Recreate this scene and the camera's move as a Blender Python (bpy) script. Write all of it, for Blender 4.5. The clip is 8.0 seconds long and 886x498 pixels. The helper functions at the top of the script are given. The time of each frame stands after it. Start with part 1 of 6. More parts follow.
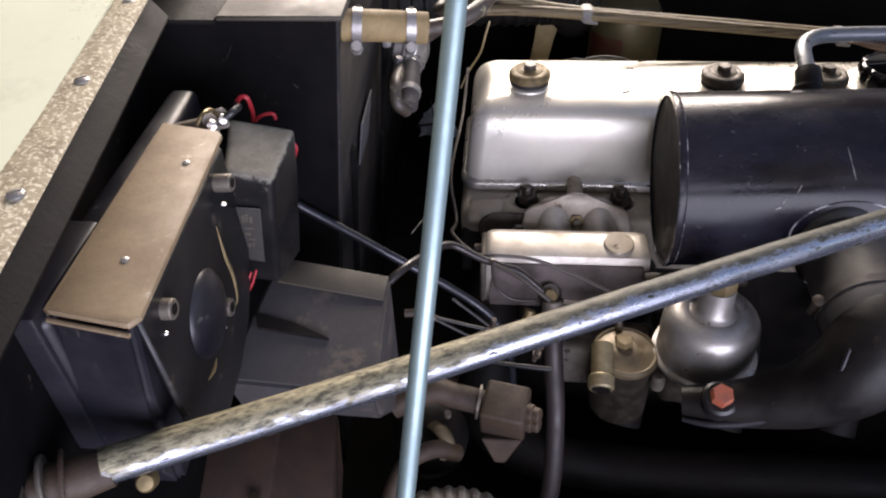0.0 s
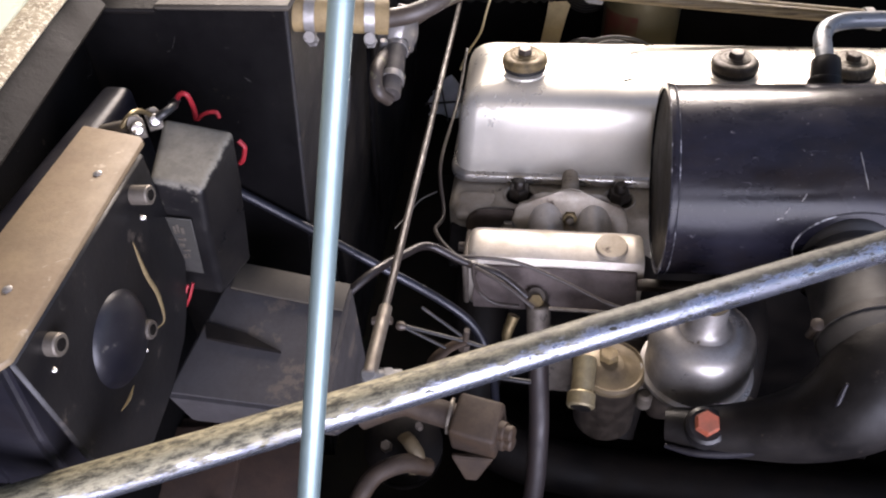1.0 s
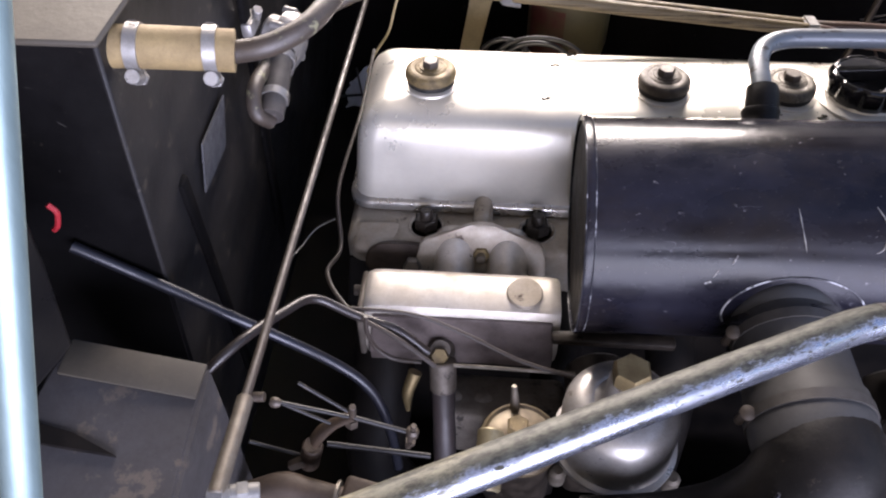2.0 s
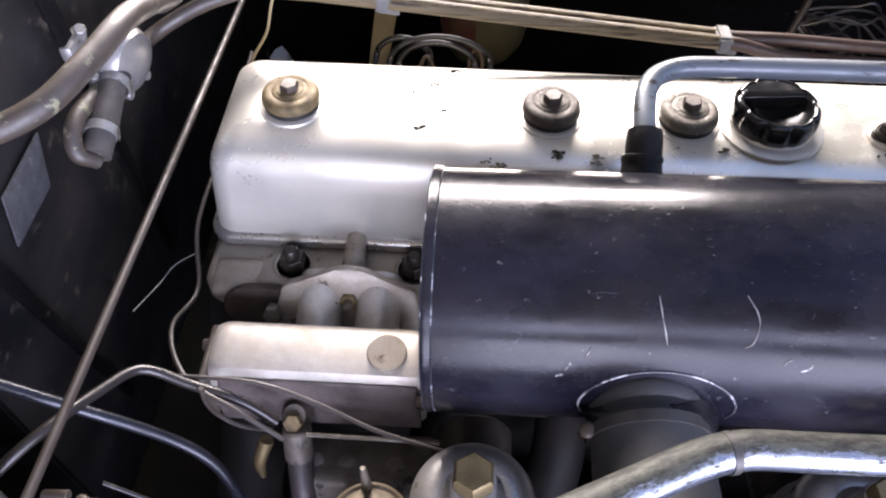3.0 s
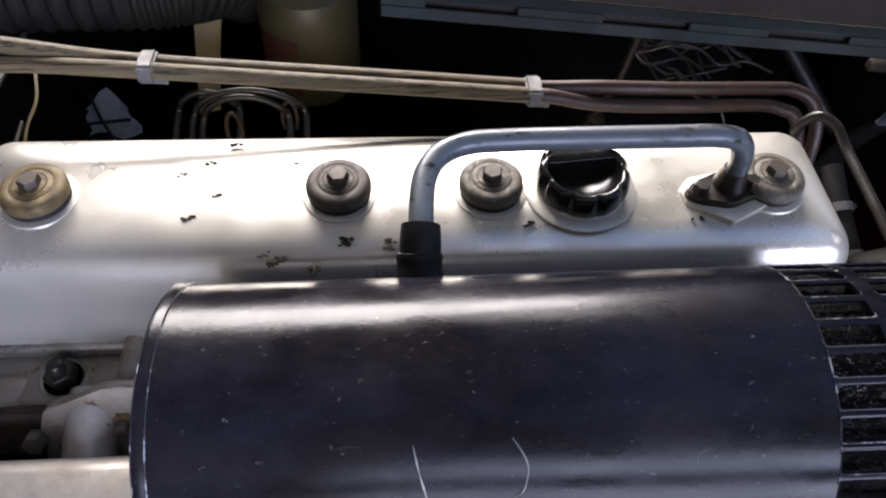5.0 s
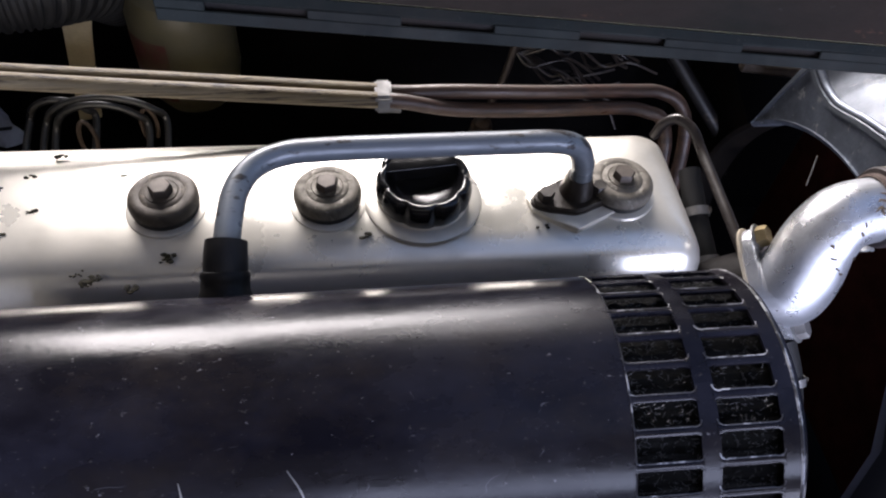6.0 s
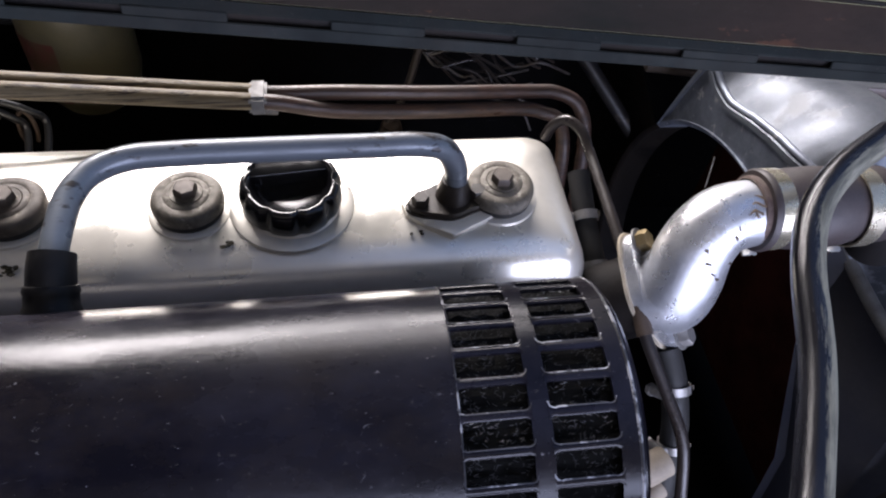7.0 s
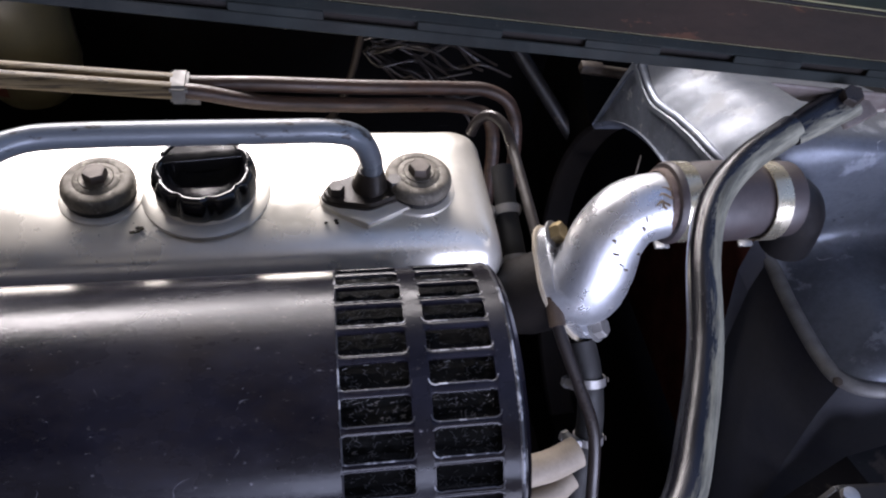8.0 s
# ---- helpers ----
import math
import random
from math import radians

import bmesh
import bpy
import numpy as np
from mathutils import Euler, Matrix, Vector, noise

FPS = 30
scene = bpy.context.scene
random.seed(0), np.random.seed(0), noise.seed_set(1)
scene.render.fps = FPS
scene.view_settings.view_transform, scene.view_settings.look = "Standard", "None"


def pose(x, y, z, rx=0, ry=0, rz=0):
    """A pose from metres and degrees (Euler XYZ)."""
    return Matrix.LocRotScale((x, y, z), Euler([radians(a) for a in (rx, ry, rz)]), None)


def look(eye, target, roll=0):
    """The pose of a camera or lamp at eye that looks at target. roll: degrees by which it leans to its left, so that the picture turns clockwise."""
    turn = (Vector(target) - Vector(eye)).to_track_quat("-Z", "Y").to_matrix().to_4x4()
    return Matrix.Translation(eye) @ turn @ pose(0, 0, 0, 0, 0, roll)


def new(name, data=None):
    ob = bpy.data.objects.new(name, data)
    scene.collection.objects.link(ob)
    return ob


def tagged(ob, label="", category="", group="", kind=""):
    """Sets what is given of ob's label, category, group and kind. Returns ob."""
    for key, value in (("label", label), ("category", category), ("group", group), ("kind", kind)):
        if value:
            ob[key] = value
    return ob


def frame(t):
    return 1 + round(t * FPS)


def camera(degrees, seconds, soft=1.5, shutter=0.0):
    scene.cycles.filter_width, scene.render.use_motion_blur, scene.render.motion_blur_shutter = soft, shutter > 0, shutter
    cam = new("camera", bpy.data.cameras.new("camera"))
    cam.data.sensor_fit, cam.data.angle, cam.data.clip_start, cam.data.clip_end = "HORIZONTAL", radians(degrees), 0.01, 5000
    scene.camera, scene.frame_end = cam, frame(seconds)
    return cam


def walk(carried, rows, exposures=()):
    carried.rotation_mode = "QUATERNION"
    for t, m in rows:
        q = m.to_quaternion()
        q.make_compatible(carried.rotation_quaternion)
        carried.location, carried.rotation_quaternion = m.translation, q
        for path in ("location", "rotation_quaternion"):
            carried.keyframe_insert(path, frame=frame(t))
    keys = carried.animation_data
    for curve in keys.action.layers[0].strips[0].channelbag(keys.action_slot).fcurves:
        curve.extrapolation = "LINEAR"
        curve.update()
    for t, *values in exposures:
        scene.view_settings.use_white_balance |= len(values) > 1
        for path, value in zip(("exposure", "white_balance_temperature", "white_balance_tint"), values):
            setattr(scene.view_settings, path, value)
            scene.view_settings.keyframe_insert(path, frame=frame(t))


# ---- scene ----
cam = camera(61.6, 8.0, soft=2.1)
PATH = [
    (0, (-0.026, -0.76, 1.296), (-0.184, 0.731, -0.027), -2.5),
    (0.5, (0.033, -0.735, 1.289), (-0.243, 0.727, -0.047), -3.9),
    (1, (0.023, -0.7, 1.287), (-0.229, 0.721, -0.098), -4.1),
    (1.2, (0.02, -0.673, 1.288), (-0.214, 0.736, -0.112), -5.5),
    (2.3, (0.081, -0.553, 1.27), (0.011, 0.789, -0.211), 1.1),
    (2.5, (0.101, -0.532, 1.274), (0.024, 0.788, -0.226), 1.6),
    (3, (0.144, -0.467, 1.282), (0.095, 0.781, -0.28), 1.0),
    (3.5, (0.163, -0.427, 1.284), (0.147, 0.782, -0.309), 1.8),
    (4, (0.188, -0.385, 1.29), (0.225, 0.83, -0.297), 2.5),
    (4.2, (0.199, -0.38, 1.284), (0.249, 0.851, -0.292), 2.0),
    (5.3, (0.272, -0.362, 1.281), (0.442, 0.857, -0.295), 4.8),
    (5.5, (0.29, -0.36, 1.279), (0.48, 0.86, -0.294), 5.3),
    (6, (0.339, -0.353, 1.274), (0.571, 0.863, -0.296), 6.1),
    (6.5, (0.375, -0.346, 1.272), (0.645, 0.871, -0.292), 7.5),
    (7, (0.41, -0.344, 1.264), (0.717, 0.866, -0.298), 8.2),
    (7.5, (0.448, -0.344, 1.259), (0.782, 0.864, -0.3), 8.4),
    (8, (0.452, -0.364, 1.258), (0.816, 0.871, -0.272), 10.5),
]
walk(cam, [(t, look(eye, target, roll)) for t, eye, target, roll in PATH],
     [(0.0, 0.55, 7100, 19.0), (0.5, 0.92, 7050, 20.0), (1.0, 0.96, 7050, 21.0), (2.5, 1.28, 6550, 21.0), (3.3, 1.40, 6450, 21.0), (4.0, 0.86, 6450, 20.0), (5.5, 0.50, 6300, 18.0), (8.0, 0.58, 6250, 20.0)])

# ---- light ----
world = bpy.data.worlds.new("sky")
scene.world = world
world.use_nodes = True
wn = world.node_tree.nodes
sky = wn.new("ShaderNodeTexSky")
sky.sky_type = "NISHITA"
sky.sun_disc = False
sky.sun_elevation, sky.sun_rotation = radians(48), radians(200)
wn["Background"].inputs["Strength"].default_value = 0.15
world.node_tree.links.new(sky.outputs["Color"], wn["Background"].inputs["Color"])


def opening(name, centre, towards, wide, high, watts, colour):
    """Daylight that enters by an opening of the garage."""
    lamp = new(name, bpy.data.lights.new(name, "AREA"))
    lamp.data.shape, lamp.data.size, lamp.data.size_y = "RECTANGLE", wide, high
    lamp.data.energy, lamp.data.color = watts, colour
    lamp.matrix_world = look(centre, towards)
    return lamp


opening("high_window_light", (-0.10, 3.16, 2.62), (-0.10, 0.0, 2.05), 2.7, 1.35, 325, (1.0, 0.955, 0.88))
opening("door_light", (1.6, -2.78, 1.15), (1.6, 0.0, 1.15), 3.3, 2.2, 172, (0.70, 0.77, 1.0))


# ---- materials ----
def material(name, base, rough=0.5, metal=0.0, second=None, scale=40.0, amount=0.5, grain=0.15, bump=0.1, coat=0.0,
             spots=None, spot_scale=30.0, spot_size=0.35, spot_rough=None, stretch=(1, 1, 1), spec=0.5,
             scratch=None, scratch_scale=14.0, side_film=None, side=(0, 0, 1), side_film_at=(0.95, 1.40), dirt=0.45, uneven=0.15, space="Object",
             crust=0.75, rear_reflection=None):
    """A painted, cast or rubber surface: two colours mixed by broad noise, fine grain, spots of a third, uneven gloss
    and relief.
    scratch: the colour of thin wandering scratches; side_film: the colour laid on the side that faces that way;
    crust: how dark its darker patches are; rear_reflection: the reflected colour painted in at the start of a tube's
    skin."""
    m = bpy.data.materials.new(name)
    m.use_nodes = True
    n, l = m.node_tree.nodes, m.node_tree.links
    bsdf = n["Principled BSDF"]
    coord = n.new("ShaderNodeTexCoord")
    mapping = n.new("ShaderNodeMapping")
    mapping.inputs["Scale"].default_value = stretch
    l.new(coord.outputs[space], mapping.inputs["Vector"])

    def noise_of(sc, detail, rough_n=0.6):
        t = n.new("ShaderNodeTexNoise")
        t.inputs["Scale"].default_value = sc
        t.inputs["Detail"].default_value = detail
        t.inputs["Roughness"].default_value = rough_n
        l.new(mapping.outputs["Vector"], t.inputs["Vector"])
        return t.outputs["Fac"]

    def ramp_of(fac, a, b):
        r = n.new("ShaderNodeMapRange")
        r.inputs["From Min"].default_value, r.inputs["From Max"].default_value = a, b
        l.new(fac, r.inputs["Value"])
        return r.outputs["Result"]

    def mixed(fac, a, b):
        x = n.new("ShaderNodeMix")
        x.data_type = "RGBA"
        l.new(fac, x.inputs["Factor"])
        for value, socket in ((a, x.inputs["A"]), (b, x.inputs["B"])):
            if isinstance(value, tuple):
                socket.default_value = (*value, 1)
            else:
                l.new(value, socket)
        return x.outputs["Result"]

    second = second or tuple(c * 0.7 for c in base)
    broad = noise_of(scale, 6)
    fine = noise_of(scale * 14, 4, 0.7)
    k = n.new("ShaderNodeMath")
    k.operation = "MULTIPLY"
    l.new(ramp_of(broad, 0.42, 0.72), k.inputs[0])
    k.inputs[1].default_value = amount
    colour = mixed(k.outputs[0], base, second)
    g = n.new("ShaderNodeMath")
    g.operation = "MULTIPLY"
    l.new(ramp_of(fine, 0.45, 0.8), g.inputs[0])
    g.inputs[1].default_value = grain
    colour = mixed(g.outputs[0], colour, tuple(c * 0.35 for c in base))
    # old dirt in broad patches, and specks of dust on dark surfaces
    stain = n.new("ShaderNodeMath")
    stain.operation = "MULTIPLY"
    patches = noise_of(scale * 0.45 + 6, 9, 0.72)
    l.new(ramp_of(patches, 0.50, 0.68), stain.inputs[0])
    stain.inputs[1].default_value = dirt
    dark = sum(base) < 0.15
    colour = mixed(stain.outputs[0], colour, tuple(c * 0.5 + d for c, d in zip(base, (0.012, 0.009, 0.007) if dark else (0.0, 0.0, 0.0))))
    if dark:
        dust = n.new("ShaderNodeMath")
        dust.operation = "MULTIPLY"
        l.new(ramp_of(noise_of(420, 3, 0.6), 0.66, 0.76), dust.inputs[0])
        dust.inputs[1].default_value = dirt * 0.5
        colour = mixed(dust.outputs[0], colour, (0.10, 0.092, 0.085))
    rr = n.new("ShaderNodeMapRange")
    rr.inputs["From Min"].default_value, rr.inputs["From Max"].default_value = 0.3, 0.7
    rr.inputs["To Min"].default_value, rr.inputs["To Max"].default_value = max(0.03, rough - uneven), min(1, rough + uneven)
    l.new(broad, rr.inputs["Value"])
    rough_out = rr.outputs["Result"]
    if spots:
        s = ramp_of(noise_of(spot_scale, 7, 0.68), 1 - spot_size, 1.05 - spot_size)
        colour = mixed(s, colour, spots)
        if spot_rough is not None:
            x = n.new("ShaderNodeMix")
            l.new(s, x.inputs["Factor"])
            l.new(rough_out, x.inputs["A"])
            x.inputs["B"].default_value = spot_rough
            rough_out = x.outputs["Result"]
            if metal:
                y = n.new("ShaderNodeMapRange")
                y.inputs["To Min"].default_value, y.inputs["To Max"].default_value = metal, 0.0
                l.new(s, y.inputs["Value"])
                l.new(y.outputs["Result"], bsdf.inputs["Metallic"])
    if scratch:
        line = n.new("ShaderNodeMath")
        line.operation = "SUBTRACT"
        l.new(noise_of(scratch_scale, 3, 0.5), line.inputs[0])
        line.inputs[1].default_value = 0.5
        thin = n.new("ShaderNodeMath")
        thin.operation = "ABSOLUTE"
        l.new(line.outputs[0], thin.inputs[0])
        here = n.new("ShaderNodeMath")
        here.operation = "MULTIPLY"
        l.new(ramp_of(thin.outputs[0], 0.0022, 0.0006), here.inputs[0])
        l.new(ramp_of(noise_of(scratch_scale * 2.3, 4), 0.60, 0.66), here.inputs[1])
        colour = mixed(here.outputs[0], colour, scratch)
    if side_film:
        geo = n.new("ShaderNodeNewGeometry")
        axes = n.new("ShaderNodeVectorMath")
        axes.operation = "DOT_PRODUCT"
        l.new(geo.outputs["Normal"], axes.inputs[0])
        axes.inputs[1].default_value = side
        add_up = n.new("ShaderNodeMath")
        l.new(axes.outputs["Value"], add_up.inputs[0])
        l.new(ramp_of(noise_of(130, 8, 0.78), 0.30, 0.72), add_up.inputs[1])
        mask = ramp_of(add_up.outputs[0], *side_film_at)
        film = side_film
        # cream that the tube reflects at its rear end, painted into the colour
        if rear_reflection:
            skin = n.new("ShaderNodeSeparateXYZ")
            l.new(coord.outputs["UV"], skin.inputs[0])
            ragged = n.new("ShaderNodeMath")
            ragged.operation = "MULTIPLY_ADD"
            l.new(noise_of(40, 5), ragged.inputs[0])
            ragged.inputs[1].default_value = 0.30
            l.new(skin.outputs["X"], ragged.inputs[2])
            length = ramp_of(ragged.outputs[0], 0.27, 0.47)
            film = mixed(length, rear_reflection, side_film)
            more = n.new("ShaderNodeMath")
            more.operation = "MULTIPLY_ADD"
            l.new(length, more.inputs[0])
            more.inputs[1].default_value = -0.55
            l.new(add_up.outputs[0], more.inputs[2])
            mask = ramp_of(more.outputs[0], side_film_at[0] - 0.55, side_film_at[1] - 0.55)
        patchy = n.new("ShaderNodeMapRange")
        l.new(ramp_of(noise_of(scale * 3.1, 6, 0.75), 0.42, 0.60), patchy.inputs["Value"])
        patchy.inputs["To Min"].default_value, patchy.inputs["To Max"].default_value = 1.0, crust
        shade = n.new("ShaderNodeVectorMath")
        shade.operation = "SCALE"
        if rear_reflection:
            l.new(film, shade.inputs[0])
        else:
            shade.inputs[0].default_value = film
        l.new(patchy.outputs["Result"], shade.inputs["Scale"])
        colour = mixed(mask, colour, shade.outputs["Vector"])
        x = n.new("ShaderNodeMix")
        l.new(mask, x.inputs["Factor"])
        l.new(rough_out, x.inputs["A"])
        x.inputs["B"].default_value = 0.62
        rough_out = x.outputs["Result"]
        y = n.new("ShaderNodeMapRange")
        y.inputs["To Min"].default_value, y.inputs["To Max"].default_value = metal, metal * 0.3
        l.new(mask, y.inputs["Value"])
        l.new(y.outputs["Result"], bsdf.inputs["Metallic"])
    l.new(colour, bsdf.inputs["Base Color"])
    l.new(rough_out, bsdf.inputs["Roughness"])
    if not bsdf.inputs["Metallic"].is_linked:
        bsdf.inputs["Metallic"].default_value = metal
    bsdf.inputs["Coat Weight"].default_value = coat
    bsdf.inputs["Coat Roughness"].default_value = 0.15
    bsdf.inputs["Specular IOR Level"].default_value = spec
    b = n.new("ShaderNodeBump")
    b.inputs["Strength"].default_value = bump
    b.inputs["Distance"].default_value = 0.001
    add = n.new("ShaderNodeMath")
    l.new(broad, add.inputs[0])
    l.new(fine, add.inputs[1])
    l.new(add.outputs[0], b.inputs["Height"])
    l.new(b.outputs["Normal"], bsdf.inputs["Normal"])
    return m


M_SILVER = material("silver_paint", (0.71, 0.68, 0.61), 0.36, 0.64, (0.575, 0.54, 0.47), 14, 0.6, 0.05, 0.03, dirt=0.12)
M_RUNNER = material("bright_cast_aluminium", (0.62, 0.575, 0.51), 0.44, 0.45, (0.40, 0.345, 0.28), 40, 0.8, 0.2, 0.2,
                    spots=(0.13, 0.10, 0.075), spot_scale=70, spot_size=0.34, spot_rough=0.7)
M_CAST = material("cast_aluminium", (0.36, 0.32, 0.265), 0.48, 0.45, (0.19, 0.145, 0.10), 30, 0.9, 0.3, 0.25,
                  spots=(0.06, 0.042, 0.032), spot_scale=60, spot_size=0.37, spot_rough=0.75)
M_DULL = material("dirty_casting", (0.14, 0.12, 0.10), 0.6, 0.4, (0.06, 0.045, 0.035), 35, 0.9, 0.4, 0.4,
                  spots=(0.025, 0.02, 0.016), spot_scale=40, spot_size=0.42, spot_rough=0.85)
M_BLACK = material("black_gloss_enamel", (0.0038, 0.0036, 0.0065), 0.25, 0.0, (0.015, 0.0145, 0.0225), 17, 1.0, 0.3, 0.10,
                   spots=(0.11, 0.105, 0.115), spot_scale=240, spot_size=0.345, uneven=0.12, stretch=(0.6, 1, 1), coat=0.0, spec=0.19, scratch=(0.08, 0.078, 0.09), scratch_scale=21, dirt=0.8)
M_CHIP = material("chipped_enamel_edge", (0.03, 0.03, 0.036), 0.42, 0.2, (0.08, 0.08, 0.085), 60, 0.8, 0.2, 0.1,
                  spots=(0.36, 0.36, 0.38), spot_scale=60, spot_size=0.46)
M_SATIN = material("black_satin_paint", (0.008, 0.0075, 0.008), 0.42, 0.0, (0.014, 0.013, 0.013), 14, 0.8, 0.3, 0.15,
                   spots=(0.04, 0.033, 0.028), spot_scale=60, spot_size=0.40, spec=0.32, scratch=(0.06, 0.055, 0.05), scratch_scale=15)
M_CASE = material("blue_black_enamel", (0.009, 0.0088, 0.0125), 0.40, 0.0, (0.017, 0.016, 0.020), 18, 0.9, 0.3, 0.12,
                  spots=(0.06, 0.055, 0.05), spot_scale=70, spot_size=0.36, spec=0.35, scratch=(0.09, 0.085, 0.08), scratch_scale=17)
M_SIDE = material("dusty_black_side_panel", (0.012, 0.0115, 0.0125), 0.5, 0.0, (0.024, 0.021, 0.019), 12, 0.9, 0.4, 0.25,
                  spots=(0.05, 0.042, 0.034), spot_scale=55, spot_size=0.40, spec=0.2, scratch=(0.09, 0.08, 0.075), scratch_scale=12)
M_WALL = material("black_bulkhead_paint", (0.0045, 0.0042, 0.0045), 0.62, 0.0, (0.009, 0.0085, 0.0085), 10, 0.8, 0.4, 0.25,
                  spots=(0.03, 0.025, 0.02), spot_scale=60, spot_size=0.34, spec=0.03, dirt=0.1, scratch=(0.05, 0.046, 0.042), scratch_scale=12)
M_RUBBER = material("black_rubber", (0.010, 0.010, 0.010), 0.65, 0.0, (0.024, 0.022, 0.020), 60, 0.6, 0.3, 0.2, spec=0.35)
M_HOSE = material("old_rubber_hose", (0.034, 0.025, 0.024), 0.55, 0.0, (0.016, 0.013, 0.014), 40, 0.8, 0.3, 0.2)
M_CLIP = material("dull_zinc_clip", (0.135, 0.132, 0.126), 0.6, 0.1, (0.07, 0.066, 0.060), 60, 0.8, 0.3, 0.15)
M_BRIGHTCLIP = material("bright_clip_steel", (0.32, 0.31, 0.30), 0.38, 0.6, (0.19, 0.178, 0.16), 90, 0.8, 0.4, 0.15)
M_DASH = material("worn_polished_aluminium", (0.38, 0.365, 0.35), 0.38, 0.7, (0.24, 0.22, 0.20), 35, 0.9, 0.3, 0.15,
                  spots=(0.10, 0.08, 0.06), spot_scale=70, spot_size=0.34)
M_GREYRUBBER = material("brown_grey_rubber", (0.060, 0.052, 0.047), 0.65, 0.0, (0.028, 0.024, 0.022), 60, 1.0, 0.4, 0.25,
                        spots=(0.14, 0.125, 0.11), spot_scale=90, spot_size=0.34)
M_COLLAR = material("dusty_grey_rubber", (0.030, 0.0295, 0.030), 0.6, 0.0, (0.017, 0.016, 0.0155), 30, 0.7, 0.3, 0.15)
M_PIPE = material("brown_painted_pipe", (0.115, 0.086, 0.044), 0.5, 0.0, (0.20, 0.16, 0.098), 260, 1.0, 0.5, 0.3,
                  spots=(0.030, 0.020, 0.012), spot_scale=300, spot_size=0.48, stretch=(0.03, 1.1, 1.4), dirt=0.6, spec=0.25)
M_FRONTPIPE = material("purple_brown_pipe", (0.064, 0.036, 0.026), 0.40, 0.0, (0.016, 0.010, 0.008), 200, 1.0, 0.4, 0.2, stretch=(0.05, 0.9, 0.9),
                      spots=(0.22, 0.205, 0.18), spot_scale=110, spot_size=0.28)
M_DARKPIPE = material("dark_brown_pipe", (0.024, 0.019, 0.0175), 0.34, 0.2, (0.012, 0.010, 0.009), 40, 0.8, 0.3, 0.15)
M_KHAKI = material("khaki_hose", (0.23, 0.165, 0.075), 0.75, 0.0, (0.13, 0.09, 0.045), 60, 0.8, 0.4, 0.3)
# crusty grime on its upper side; towards the rear, reflected cream is painted in
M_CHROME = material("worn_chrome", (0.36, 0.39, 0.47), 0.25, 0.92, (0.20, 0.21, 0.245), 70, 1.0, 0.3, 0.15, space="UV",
                    spots=(0.045, 0.043, 0.032), spot_scale=190, spot_size=0.44, spot_rough=0.6, stretch=(0.38, 1, 1), side_film=(0.060, 0.061, 0.049), side=(0.0, 0.8, 0.6), side_film_at=(0.42, 0.74),
                    crust=0.18, rear_reflection=(0.30, 0.27, 0.175))
# near-black tube with a paler tone on the side that faces right
M_STAY = material("two_tone_black_tube", (0.006, 0.006, 0.009), 0.24, 0.0, (0.014, 0.015, 0.022), 60, 0.9, 0.3, 0.12, space="UV",
                  spots=(0.04, 0.04, 0.044), spot_scale=260, spot_size=0.34, stretch=(0.14, 1, 1), side_film=(0.150, 0.145, 0.110), side=(0.85, -0.41, 0.33), side_film_at=(0.85, 1.05), spec=0.5, crust=0.35)
M_ZINC = material("zinc_plated_steel", (0.23, 0.315, 0.32), 0.46, 0.6, (0.14, 0.195, 0.205), 20, 0.7, 0.2, 0.08, stretch=(1, 1, 0.15))
M_STEEL = material("bright_steel", (0.58, 0.56, 0.53), 0.33, 0.9, (0.35, 0.32, 0.28), 60, 0.6, 0.2, 0.1)
M_DIRTSTEEL = material("dirty_steel", (0.16, 0.14, 0.115), 0.5, 0.55, (0.07, 0.055, 0.04), 80, 0.8, 0.4, 0.2)
M_BLUEPIPE = material("blue_grey_painted_pipe", (0.105, 0.120, 0.138), 0.36, 0.2, (0.085, 0.095, 0.11), 40, 0.8, 0.2, 0.1,
                      spots=(0.020, 0.018, 0.018), spot_scale=75, spot_size=0.45, stretch=(0.45, 1, 1))
M_WASHER = material("tarnished_cup_washer", (0.17, 0.120, 0.050), 0.55, 0.2, (0.075, 0.054, 0.028), 110, 1.0, 0.5, 0.45, spots=(0.25, 0.19, 0.095), spot_scale=150, spot_size=0.42)
M_WASHER2 = material("dull_cup_washer", (0.062, 0.048, 0.034), 0.52, 0.15, (0.028, 0.021, 0.015), 110, 1.0, 0.5, 0.45, spots=(0.15, 0.125, 0.09), spot_scale=150, spot_size=0.42)
M_BOLT = material("brown_bolt_head", (0.065, 0.050, 0.038), 0.5, 0.3, (0.03, 0.023, 0.018), 90, 0.8, 0.4, 0.2)
M_FLAKE = material("bared_dark_primer", (0.016, 0.015, 0.012), 0.75, 0.0, (0.045, 0.038, 0.018), 90, 0.8, 0.3, 0.1, spec=0.1)
M_BAKELITE = material("black_bakelite", (0.005, 0.005, 0.006), 0.16, 0.0, (0.010, 0.010, 0.010), 30, 0.5, 0.1, 0.02, spec=0.45, dirt=0.2)
M_BRASS = material("tarnished_brass", (0.24, 0.185, 0.095), 0.45, 0.75, (0.14, 0.10, 0.05), 90, 0.8, 0.3, 0.15)
M_LIDBROWN = material("stained_brown_metal", (0.135, 0.105, 0.062), 0.45, 0.4, (0.06, 0.042, 0.026), 60, 0.9, 0.3, 0.2)
M_RUST = material("rusty_steel", (0.046, 0.028, 0.016), 0.65, 0.1, (0.020, 0.012, 0.008), 50, 0.9, 0.5, 0.4)
